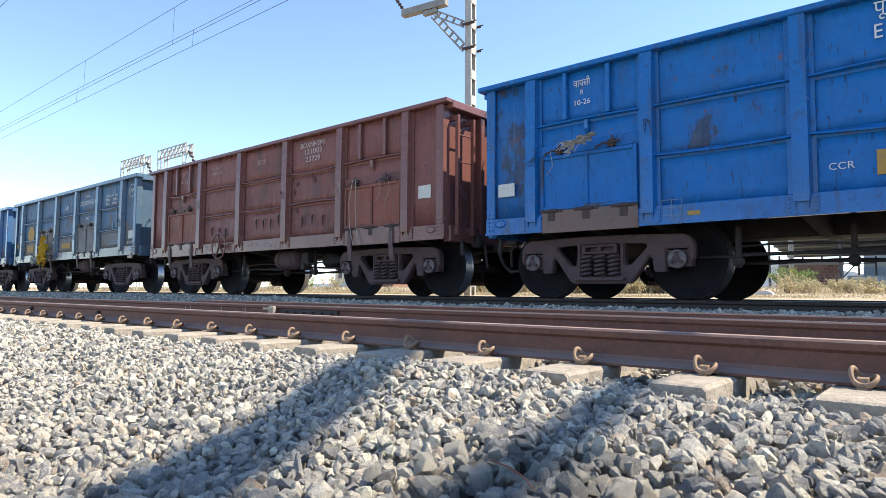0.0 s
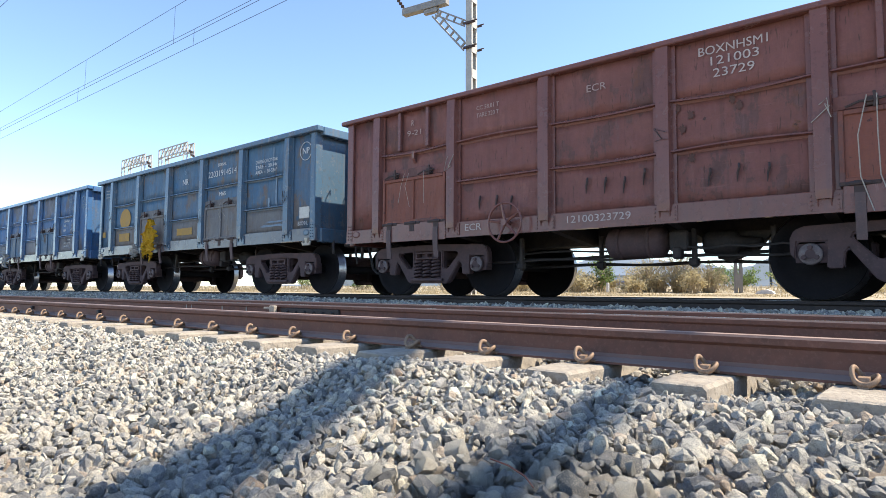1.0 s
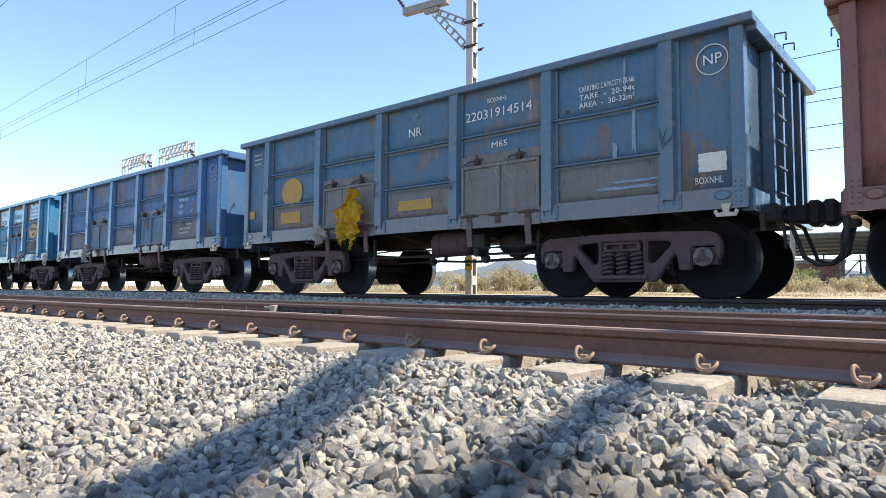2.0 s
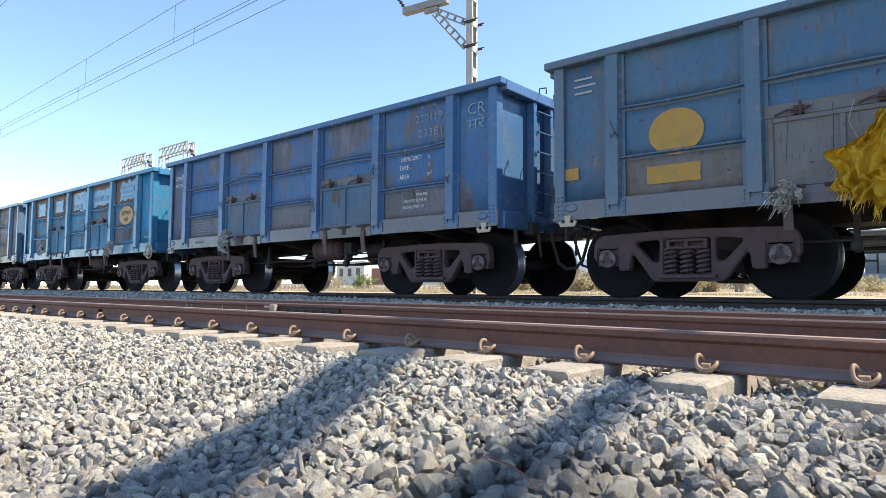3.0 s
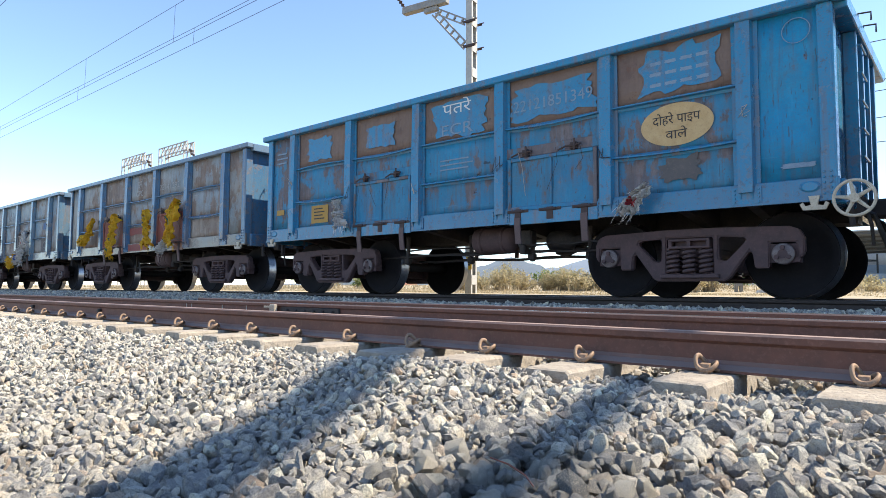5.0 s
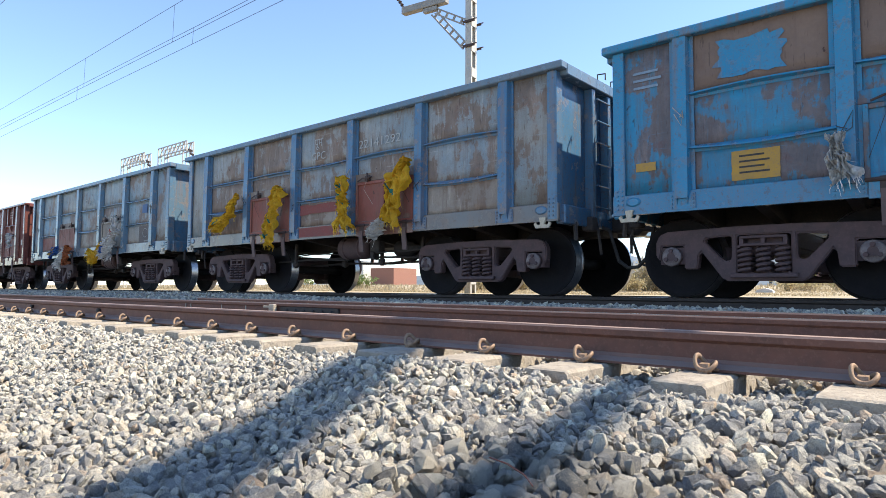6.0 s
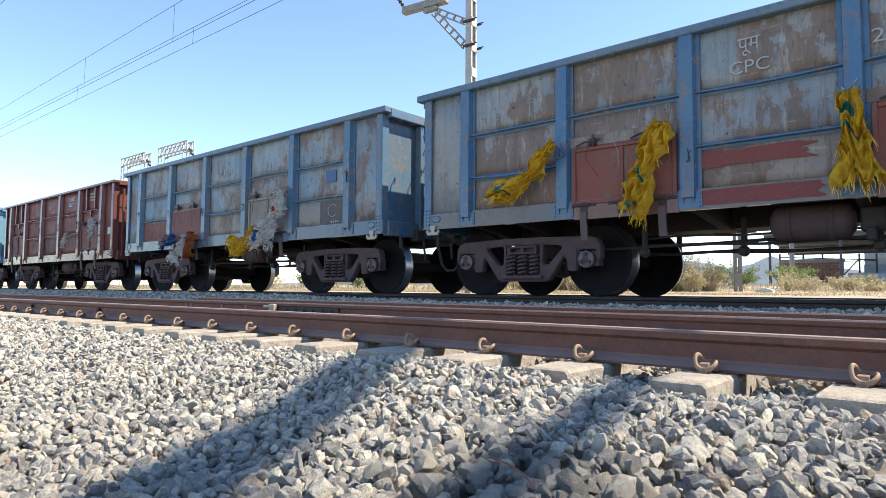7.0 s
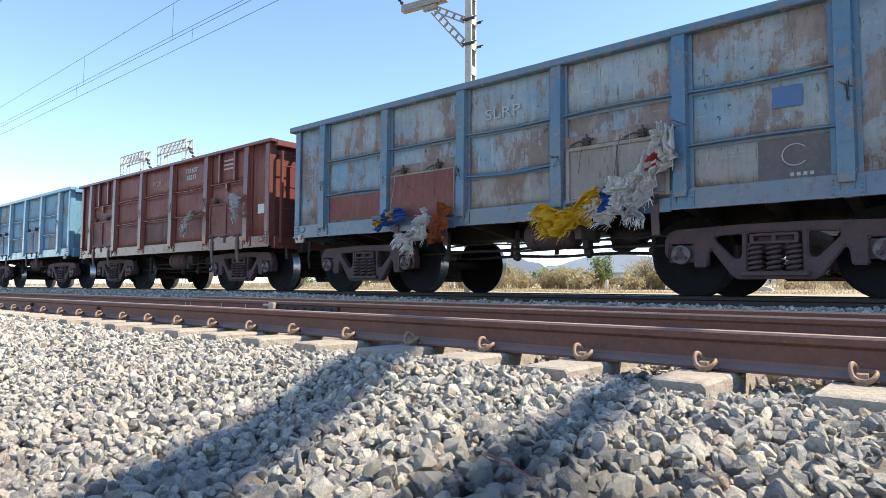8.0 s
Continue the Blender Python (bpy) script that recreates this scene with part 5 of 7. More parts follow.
DRY = "dry yellowish shrub with sparse leaves in the field"
GREEN = "leafy green shrub among dry grass"
for x, y, h, w, mat, ns, nl, lab in (
        (-12.6, 17.5, 0.85, 1.1, "leaf_dry", 26, 1500, DRY), (-11.9, 17.0, 0.95, 1.2, "leaf_dry", 30, 1900, DRY), (-10.9, 18.2, 0.75, 1.3, "leaf_green", 24, 1500, GREEN),
        (-10.0, 17.2, 0.9, 1.3, "leaf_dry", 30, 2200, DRY), (-9.2, 16.8, 0.85, 1.2, "leaf_dry", 30, 2200, DRY), (-8.45, 17.1, 1.15, 0.9, "leaf_green", 22, 1500, GREEN),
        (-6.9, 16.6, 1.1, 1.4, "leaf_dry", 70, 1500, DRY), (-6.2, 17.0, 1.35, 1.3, "leaf_dry", 70, 1700, DRY), (-5.55, 17.2, 0.95, 1.2, "leaf_dry", 50, 1200, DRY),
        (-6.9, 24.0, 0.95, 2.4, "leaf_green", 40, 3200, GREEN), (-5.2, 25.0, 0.9, 2.0, "leaf_green", 34, 2600, GREEN),
        (-4.6, 22.0, 0.75, 1.2, "leaf_dry", 34, 900, DRY), (-3.1, 21.0, 0.5, 1.0, "leaf_dry", 22, 700, DRY), (-2.2, 20.0, 0.5, 1.2, "leaf_dry", 22, 800, DRY), (-1.4, 19.0, 0.5, 1.3, "leaf_dry", 22, 800, DRY),
        (-14.5, 19.0, 0.8, 1.5, "leaf_dry", 24, 1200, DRY), (-17.0, 20.0, 0.9, 1.6, "leaf_dry", 24, 1200, DRY), (-20.5, 18.5, 0.8, 1.6, "leaf_green", 24, 1200, GREEN), (-23.5, 19.5, 0.9, 1.8, "leaf_dry", 24, 1300, DRY), (-27.5, 21.0, 1.0, 2.0, "leaf_green", 26, 1400, GREEN), (-32.0, 22.0, 1.0, 2.0, "leaf_dry", 26, 1400, DRY)):
    shrub(x, y, h, w, M[mat], ns, nl, lab, 0.07 if mat == "leaf_green" else 0.045)
M["leaf_straw"] = leafy("straw-coloured leaf", (0.46, 0.39, 0.22), (0.52, 0.44, 0.27), (0.38, 0.34, 0.17))
for i in range(26):
    x = -13.6 + 8.4 * (i + rg.random()) / 26
    if -7.9 < x < -7.2:
        continue
    shrub(x, rg.uniform(15.4, 18.5), rg.uniform(0.4, 0.72), rg.uniform(0.7, 1.1), M["leaf_straw"], 22, 750, "straw-coloured dry shrub with thin stems", 0.06)
for i in range(14):
    shrub(-4.4 + 4.0 * (i + rg.random()) / 14, rg.uniform(18, 24), rg.uniform(0.25, 0.45), rg.uniform(0.6, 1.0), M["leaf_straw"], 16, 420, "straw-coloured dry shrub with thin stems", 0.06)
for x, y in ((-13.2, 16.0), (-8.0, 16.4), (-7.75, 15.9)):
    bm = bmesh.new()
    box(bm, -0.035, 0.035, -0.03, 0.03, -0.1, 0.26, 0.012)
    mp = tagged(thing("marker_post", bm, M["white"], "small white marker post in the dry grass", "post"), group="marker posts")
    mp.location = (x, y, ground_z(x, y))
bm = bmesh.new()
prism(bm, [(-0.2, 0), (0.22, 0), (0.18, 0.06), (0.05, 0.1), (-0.14, 0.07)], "y", -0.08, 0.09)
lit = thing("litter_bag", bm, M["white"], "crumpled white plastic bag on dry ground", "litter")
lit.location = (-4.0, 16.5, ground_z(-4.0, 16.5))


def ridge(name, pts, y, depth, col, glow, label):
    """A far ridge with an uneven crest and sloping relief; haze and daylight are painted in as glow."""
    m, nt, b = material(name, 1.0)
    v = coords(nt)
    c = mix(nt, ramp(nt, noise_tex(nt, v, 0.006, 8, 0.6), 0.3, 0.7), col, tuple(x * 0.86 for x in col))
    # near-black base; the blue-grey haze and daylight come from emission
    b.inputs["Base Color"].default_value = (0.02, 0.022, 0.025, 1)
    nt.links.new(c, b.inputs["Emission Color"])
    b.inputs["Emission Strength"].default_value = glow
    bm = bmesh.new()
    n = 150
    x0, x1 = pts[0][0], pts[-1][0]
    rows = []
    for j in range(7):
        f = j / 6
        row = []
        for i in range(n + 1):
            x = x0 + (x1 - x0) * i / n
            h = pts[-1][1]
            for (a, ha), (bx, hb) in zip(pts, pts[1:]):
                if a <= x <= bx:
                    t = (x - a) / (bx - a)
                    t = t * t * (3 - 2 * t)
                    h = ha + (hb - ha) * t
            h = h * (1 + 0.09 * noise.noise((x * 0.012, f * 2, 3.0)) + 0.04 * noise.noise((x * 0.05, f * 3, 1.0)))
            row.append(bm.verts.new((x, y - depth * (1 - f) + 60 * noise.noise((x * 0.01, f * 3, 9.0)) * (1 - f), max(-5, h * f ** 0.8 - 4))))
        rows.append(row)
    for j in range(6):
        for i in range(n):
            bm.faces.new((rows[j][i], rows[j][i + 1], rows[j + 1][i + 1], rows[j + 1][i]))
    return thing("backdrop_" + name, bm, m, label, "hills", "structure")


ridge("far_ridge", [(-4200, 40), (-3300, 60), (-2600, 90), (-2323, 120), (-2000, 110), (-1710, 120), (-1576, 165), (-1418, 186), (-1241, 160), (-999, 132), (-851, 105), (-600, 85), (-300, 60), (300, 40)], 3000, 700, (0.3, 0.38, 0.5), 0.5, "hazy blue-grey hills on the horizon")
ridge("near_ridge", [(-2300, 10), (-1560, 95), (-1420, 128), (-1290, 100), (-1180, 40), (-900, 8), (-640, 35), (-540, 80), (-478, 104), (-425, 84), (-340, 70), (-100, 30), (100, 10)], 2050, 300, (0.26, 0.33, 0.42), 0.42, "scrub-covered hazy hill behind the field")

# open shed beside a brick wall
shed = empty("steel_shed", "open steel-framed shed with a grey sheet roof", "shed")
SY = 45.0
for x, zt in ((-10.4, 2.55), (-9.0, 2.5), (-7.9, 2.45), (-6.9, 2.4), (-5.9, 2.4), (-5.0, 2.4)):
    bm = bmesh.new()
    box(bm, x - 0.05, x + 0.05, SY + 2.0, SY + 2.1, 0, zt)
    part("column", bm, M["steel_dark"], shed)
for x in (-9.6, -6.0, -2.0):
    bm = bmesh.new()
    box(bm, x - 0.06, x + 0.06, SY - 4.05, SY - 3.93, 0, 3.3)
    part("column", bm, M["steel_dark"], shed)
bm = bmesh.new()
prism(bm, [(SY - 4.2, 3.35), (SY + 2.3, 2.5), (SY + 2.3, 2.56), (SY - 4.2, 3.41)], "x", -9.9, 6.0)
part("roof", bm, M["sheet"], shed)
for k in range(6):
    bm = bmesh.new()
    y = SY - 4.0 + 1.2 * k
    z = 3.35 - 0.85 * (y - SY + 4.2) / 6.5
    box(bm, -9.9, 6.0, y - 0.03, y + 0.03, z - 0.12, z - 0.01)
    part("purlin", bm, M["steel_dark"], shed)
bm = bmesh.new()
tube(bm, [(-10.4, SY + 2.0, 2.3), (-5.0, SY + 2.0, 2.0)], 0.035, 5)
tube(bm, [(-10.4, SY + 2.0, 1.95), (-5.0, SY + 2.0, 1.95)], 0.03, 5)
tube(bm, [(-6.6, SY - 1.5, 0.6), (-5.4, SY - 1.5, 2.0)], 0.04, 5)
part("brace", bm, M["steel_dark"], shed)
wall_b = empty("brick_wall", "low red brick wall with a grey coping", "wall")
bm = bmesh.new()
box(bm, -9.9, -6.45, SY - 0.11, SY + 0.1, -0.2, 1.8)
part("core", bm, M["mortar"], wall_b)
bm = bmesh.new()
box(bm, -9.95, -6.4, SY - 0.2, SY + 0.15, 1.8, 2.05, 0.02)
part("coping", bm, M["mortar"], wall_b)
bm = bmesh.new()
box(bm, -0.17, 0.17, -0.02, 0.02, -0.085, 0.085, 0.006)
BR = mesh_of("brick", bm, M["brick"])
for r in range(9):
    for c in range(9):
        x = -9.7 + 0.375 * c + (0.18 if r % 2 else 0)
        if x < -6.6:
            part("brick", BR, None, wall_b, "", pose(x, SY - 0.12, 0.25 + 0.19 * r))
bld = empty("pale_building", "pale plastered low building beside the shed", "building")
bm = bmesh.new()
box(bm, -5.75, 8.0, SY + 3.0, SY + 9.0, -0.2, 3.3)
part("wall", bm, M["plaster"], bld)
bm = bmesh.new()
box(bm, -5.9, 8.2, SY + 2.8, SY + 9.2, 3.3, 3.42, 0.02)
part("roof", bm, M["sheet"], bld)
bm = bmesh.new()
box(bm, -5.78, 8.0, SY + 2.96, SY + 2.998, 0.0, 1.75)
part("dado", bm, M["bluewall"], bld, "blue-grey painted lower wall")
bm = bmesh.new()
box(bm, -6.3, 9.0, SY + 0.3, SY + 0.45, -0.2, 1.15, 0.02)
thing("compound_wall", bm, M["bluewall"], "low blue-grey compound wall", "wall")
far1 = empty("far_building", "long low grey building far across the field", "building")
bm = bmesh.new()
box(bm, -39.0, -33.0, 80, 84, 0, 2.05)
part("wall", bm, M["bluewall"], far1)
bm = bmesh.new()
box(bm, -39.3, -32.7, 79.7, 84.3, 2.05, 2.2)
part("roof", bm, M["sheet"], far1)
for k, mt in enumerate(("bluewall", "bluewall", "brick", "bluewall")):
    bm = bmesh.new()
    box(bm, -37.6 + 0.7 * k, -37.1 + 0.7 * k, 79.92, 79.99, 1.0, 1.4)
    part("sign_bar", bm, M["bluepaint"] if mt == "bluewall" else M["brick"], far1)
far2 = empty("far_house", "pale house with a reddish wall far across the field", "building")
bm = bmesh.new()
box(bm, -96, -88, 80, 86, 0, 5.0)
part("wall", bm, M["plaster"], far2)
bm = bmesh.new()
box(bm, -86, -80, 80, 86, 0, 3.8)
part("wall", bm, M["brick"], far2)
bm = bmesh.new()
box(bm, -96.3, -87.7, 79.7, 86.3, 5.0, 5.2)
part("roof", bm, M["sheet"], far2)
for k in range(3):
    bm = bmesh.new()
    box(bm, -95 + 2.4 * k, -94 + 2.4 * k, 79.93, 79.99, 2.4, 3.9)
    part("window", bm, M["steel_dark"], far2)

# ---- wagon fittings ----
FACE = -(YS + 0.004)


TEXTS = []


def letter(w, body, x, z, size, mat="paint_white", narrow=0.85, y=FACE - 0.004, width=None):
    """Painted writing, centred at x, z of the wagon's side; made into meshes by set_letters()."""
    cu = bpy.data.curves.new("lettering", "FONT")
    cu.body, cu.size, cu.align_x, cu.align_y, cu.extrude = body, size, "CENTER", "CENTER", 0.0008
    cu.resolution_u = 3
    TEXTS.append((new("lettering_source", cu), w, pose(x, y, z, 90, 0, 0), M[mat], narrow, width))


def set_letters():
    dg = bpy.context.evaluated_depsgraph_get()
    made = [bpy.data.meshes.new_from_object(t[0].evaluated_get(dg)) for t in TEXTS]
    for me, (ob, w, m, mat, narrow, width) in zip(made, TEXTS):
        bpy.data.objects.remove(ob)
        k = narrow
        if width and len(me.vertices):
            xs = [v.co.x for v in me.vertices]
            k = width / max(0.01, max(xs) - min(xs))
        me.transform(Matrix.Diagonal((k, 1, 1, 1)))
        me.materials.clear()
        me.materials.append(mat)
        part("lettering", me, None, w, "", m)


def blot(w, name, x0, x1, z0, z1, mat, ragged=0.0, y=FACE, seed=0, round_=False, label=""):
    """A thin painted or pasted patch; ragged: how torn its outline is."""
    bm = bmesh.new()
    n = 40
    cx, cz, hx, hz = (x0 + x1) / 2, (z0 + z1) / 2, (x1 - x0) / 2, (z1 - z0) / 2
    loop = []
    for i in range(n):
        a = 2 * math.pi * i / n
        c, s = math.cos(a), math.sin(a)
        if not round_:
            q = max(abs(c), abs(s))
            c, s = c / q, s / q
        k = 1 + ragged * (noise.noise((c * 2.2 + seed * 7, s * 2.2, seed)) + 0.6 * noise.noise((c * 7 + seed, s * 7, 3)))
        loop.append((cx + hx * c * k, cz + hz * s * k))
    prism(bm, loop, "y", y, y - 0.0015)
    return part(name, bm, mat if not isinstance(mat, str) else M[mat], w, label)


M["paint_white"] = rough_mat("worn white stencil paint", (0.62, 0.64, 0.64), (0.5, 0.52, 0.53), (0.3, 0.3, 0.32), 22, 0.7, 0, 0)
M["paint_faint"] = rough_mat("faded stencil paint", (0.2, 0.28, 0.36), (0.14, 0.21, 0.29), (0.08, 0.12, 0.18), 22, 0.75, 0, 0)
M["paint_chalk"] = rough_mat("chalky worn lettering", (0.36, 0.38, 0.38), (0.29, 0.31, 0.32), (0.22, 0.2, 0.18), 16, 0.8, 0, 0)
M["paint_pink"] = rough_mat("faded stencil on red", (0.42, 0.33, 0.3), (0.32, 0.22, 0.2), (0.22, 0.1, 0.09), 22, 0.75, 0, 0)
M["paint_black"] = rough_mat("black stencil paint", (0.02, 0.02, 0.02), (0.04, 0.04, 0.04), None, 22, 0.7, 0, 0)
M["ochre"] = rough_mat("ochre paint", (0.42, 0.24, 0.035), (0.32, 0.2, 0.06), (0.15, 0.13, 0.11), 9, 0.7, 0, 0)
M["cream"] = rough_mat("tan badge paint", (0.5, 0.36, 0.18), (0.43, 0.29, 0.13), (0.3, 0.19, 0.1), 9, 0.7, 0, 0)
M["paper"] = rough_mat("torn paper notice", (0.6, 0.6, 0.55), (0.5, 0.5, 0.46), (0.36, 0.36, 0.35), 16, 0.85, 0, 0)
M["crimson"] = rough_mat("crimson paint", (0.2, 0.04, 0.035), (0.16, 0.045, 0.04), (0.17, 0.1, 0.085), 7, 0.7, 0, 0)
M["black_board"] = rough_mat("charcoal paint", (0.085, 0.083, 0.085), (0.11, 0.1, 0.1), (0.17, 0.14, 0.125), 6, 0.8, 0, 0)
M["soot"] = rough_mat("brown soot", (0.075, 0.042, 0.036), (0.12, 0.055, 0.045), (0.16, 0.07, 0.055), 14, 0.85, 0, 0)
M["paint_sign"] = rough_mat("dull blue paint", (0.05, 0.12, 0.27), (0.07, 0.13, 0.24), (0.12, 0.11, 0.11), 9, 0.75, 0, 0)
M["paint_worn"] = rough_mat("worn white stencil on red", (0.5, 0.45, 0.42), (0.38, 0.3, 0.28), (0.24, 0.12, 0.1), 14, 0.75, 0, 0)
M["hose"] = rough_mat("black rubber hose", (0.015, 0.015, 0.016), (0.035, 0.032, 0.03), None, 20, 0.65, 0, 0.1)
M["cream_iron"] = rough_mat("cream-painted iron", (0.5, 0.46, 0.36), (0.4, 0.35, 0.27), (0.2, 0.12, 0.08), 18, 0.7, 0, 0.1)
M["sack_yellow"] = rough_mat("yellow woven plastic sack", (0.82, 0.52, 0.02), (0.68, 0.41, 0.025), (0.42, 0.26, 0.05), 9, 0.7, 0, 0.35, 0.006)
M["sack_white"] = rough_mat("white woven plastic sack", (0.75, 0.73, 0.7), (0.65, 0.63, 0.6), (0.45, 0.42, 0.4), 9, 0.7, 0, 0.35, 0.006)
M["sack_orange"] = rough_mat("orange plastic sheet", (0.45, 0.13, 0.04), (0.38, 0.11, 0.04), (0.25, 0.09, 0.05), 9, 0.7, 0, 0.35, 0.006)
M["sack_teal"] = rough_mat("teal printed stripe", (0.02, 0.22, 0.2), (0.03, 0.26, 0.26), None, 9, 0.7, 0, 0.3, 0.01)
M["sack_blue"] = rough_mat("blue printed sack", (0.03, 0.12, 0.45), (0.05, 0.16, 0.45), None, 9, 0.7, 0, 0.3, 0.01)
M["sack_red"] = rough_mat("red printed stripe", (0.5, 0.05, 0.06), (0.42, 0.05, 0.06), None, 9, 0.7, 0, 0.3, 0.01)
M["cord"] = rough_mat("pale cord", (0.4, 0.36, 0.3), (0.3, 0.26, 0.22), None, 30, 0.8, 0, 0)


def step_iron():
    bm = bmesh.new()
    tube(bm, [(0, -0.2, 0), (0.05, -0.2, 0), (0.05, 0.2, 0), (0, 0.2, 0)], 0.011, 6)
    return bm


def hand_wheel(r, spokes):
    bm = bmesh.new()
    tube(bm, [(r * math.cos(2 * math.pi * i / 28), 0, r * math.sin(2 * math.pi * i / 28)) for i in range(28)], 0.016, 7, True)
    for k in range(spokes):
        a = 2 * math.pi * k / spokes + 0.5
        tube(bm, [(0, 0.02, 0), (r * math.cos(a), 0, r * math.sin(a))], [0.024, 0.014], 6)
    lathe(bm, [(-0.03, 0.045), (0.16, 0.03)], (0, 0, 0), "y", 12)
    return bm


def fittings(w, kind, mats, wheel=None, tank=(-0.2, 0.6), seed=0):
    k = SPEC[kind]
    L, s0 = k["half"], k["sill0"]
    rr = random.Random(seed + 50)
    # end ladders, grab handles
    for sx in (-1, 1):
        if kind == "hl":
            for i in range(6):
                z = s0 + 0.25 + (k["top"] - 0.55 - s0) * i / 5
                part("step_iron", step_iron(), mats["post"], w, "", pose(sx * (L - 0.05), -0.48 * sx, z, 0, 0, 0 if sx > 0 else 180))
        else:
            at = pose(sx * (L - 0.04), -1.2 * sx, 0, 0, 0, 0 if sx > 0 else 180)
            for yy in (-0.19, 0.19):
                bm = bmesh.new()
                prism(bm, [(-0.14, s0 + 0.06), (0.06, s0 + 0.06), (0.06, k["top"] - 0.22), (-0.14, k["top"] - 0.22), (-0.14, k["top"] - 0.3), (0.0, k["top"] - 0.3), (0.0, s0 + 0.16), (-0.14, s0 + 0.16)], "y", yy - 0.022, yy + 0.022)
                part("ladder_stile", bm, mats["post"], w, "", at)
            for i in range(4):
                bm = bmesh.new()
                z = s0 + 0.35 + 0.42 * i
                tube(bm, [(0.02, -0.19, z), (0.02, 0.19, z)], 0.012, 6)
                part("ladder_rung", bm, mats["post"], w, "", at)
        for yy in (-0.62, -0.2):
            bm = bmesh.new()
            tube(bm, [(sx * (L - 0.02), yy, k["top"] - 0.01), (sx * (L - 0.02), yy, k["top"] + 0.07), (sx * (L + 0.1), yy, k["top"] + 0.06), (sx * (L + 0.1), yy, k["top"] - 0.03)], 0.011, 6)
            part("grab_handle", bm, M["iron"], w)
        # brake pipes and hanging hoses at the ends
        bm = bmesh.new()
        y = -0.42
        if sx > 0:
            tube(bm, [(L - 0.1, y, s0 + 0.0), (L + 0.04, y, s0 - 0.06), (L + 0.1, y, s0 - 0.25), (L + 0.18, y, 0.5), (L + 0.32, y - 0.02, 0.4), (L + 0.46, y, 0.41), (L + 0.56, y + 0.03, 0.52), (L + 0.64, y + 0.05, s0 - 0.2), (L + 0.68, y + 0.06, s0)], 0.026, 8)
            part("brake_hose", bm, M["hose"], w, "black rubber brake hose")
            bm = bmesh.new()
            tube(bm, [(L - 0.1, 0.3, s0), (L + 0.05, 0.3, s0 - 0.1), (L + 0.2, 0.28, 0.48), (L + 0.36, 0.3, 0.43), (L + 0.52, 0.32, 0.55), (L + 0.62, 0.33, s0)], 0.024, 8)
            part("brake_hose", bm, M["hose"], w, "black rubber brake hose")
        bm = bmesh.new()
        tube(bm, [(sx * (L - 0.02), -0.7, s0 + 0.05), (sx * (L + 0.05), -0.75, s0 - 0.2), (sx * (L + 0.06), -0.72, s0 - 0.42)], 0.02, 6)
        box(bm, *sorted((sx * (L - 0.14), sx * (L + 0.02))), -0.9, -0.72, s0 - 0.1, s0 + 0.1, 0.02)
        part("pipe_bracket", bm, M["iron"], w)
        bm = bmesh.new()
        tube(bm, [(sx * (L - 0.08), -1.2, s0), (sx * (L - 0.06), -1.2, s0 - 0.24)], 0.03, 6)
        part("push_pole_lug", bm, M["iron"], w)
        # lifting hook on the side sill
        bm = bmesh.new()
        x = sx * (L - 0.32)
        if kind == "hl":
            prism(bm, [(x - 0.05, s0 + 0.04), (x + 0.05, s0 + 0.04), (x + 0.03, s0 - 0.05), (x + 0.08, s0 - 0.06), (x + 0.1, s0 - 0.02), (x + 0.13, s0 - 0.04), (x + 0.1, s0 - 0.1), (x - 0.1, s0 - 0.1), (x - 0.13, s0 - 0.04), (x - 0.1, s0 - 0.02), (x - 0.08, s0 - 0.06), (x - 0.03, s0 - 0.05)], "y", -(YS + 0.075), -(YS + 0.045))
            part("rope_hook", bm, M["cream_iron"], w, "cream-painted rope hook")
        bm = bmesh.new()
        lathe(bm, [(-(YS + 0.03), 0.1), (-(YS + 0.042), 0.09), (-(YS + 0.044), 0.07), (-(YS + 0.046), 0.07)], (0, 0, 0), "y", 24)
        bm.transform(Matrix.Translation((sx * (L - 0.36), 0, s0 + 0.14)) @ Matrix.Diagonal((1, 1, 0.6, 1)))
        part("maker_plate", bm, mats["post"], w)
        # rivets on the corner
        bm = bmesh.new()
        for i in range(5):
            for dx in (0.17, 0.23):
                lathe(bm, [(-(YS + 0.044), 0.014), (-(YS + 0.058), 0.01)], (sx * (L - dx), 0, s0 + 0.06 + 0.055 * i), "y", 6)
        tagged(part("rivets", bm, mats["post"], w), kind="stuff")
    # air reservoir and brake cylinder
    t0, t1 = tank
    bm = bmesh.new()
    lathe(bm, [(t0, 0.1), (t0 + 0.05, 0.18), (t0 + 0.09, 0.2), (t1 - 0.09, 0.2), (t1 - 0.05, 0.18), (t1, 0.1)], (0, -1.0, s0 - 0.17), "x", 22)
    for x in (t0 + 0.2, t1 - 0.2):
        lathe(bm, [(x - 0.025, 0.207), (x + 0.025, 0.207)], (0, -1.0, s0 - 0.17), "x", 22)
    part("air_reservoir", bm, M["bogie"], w, "brown dusty air reservoir")
    bm = bmesh.new()
    lathe(bm, [(t1 + 0.35, 0.12), (t1 + 0.4, 0.15), (t1 + 0.7, 0.15), (t1 + 0.75, 0.08), (t1 + 1.0, 0.05)], (0, -0.7, s0 - 0.2), "x", 18)
    part("brake_cylinder", bm, M["iron"], w)
    bm = bmesh.new()
    box(bm, t1 + 0.05, t1 + 0.28, -1.12, -0.95, s0 - 0.3, s0 - 0.05, 0.02)
    box(bm, t1 + 0.1, t1 + 0.2, -1.16, -1.0, s0 - 0.4, s0 - 0.25, 0.02)
    part("distributor_valve", bm, M["iron"], w)
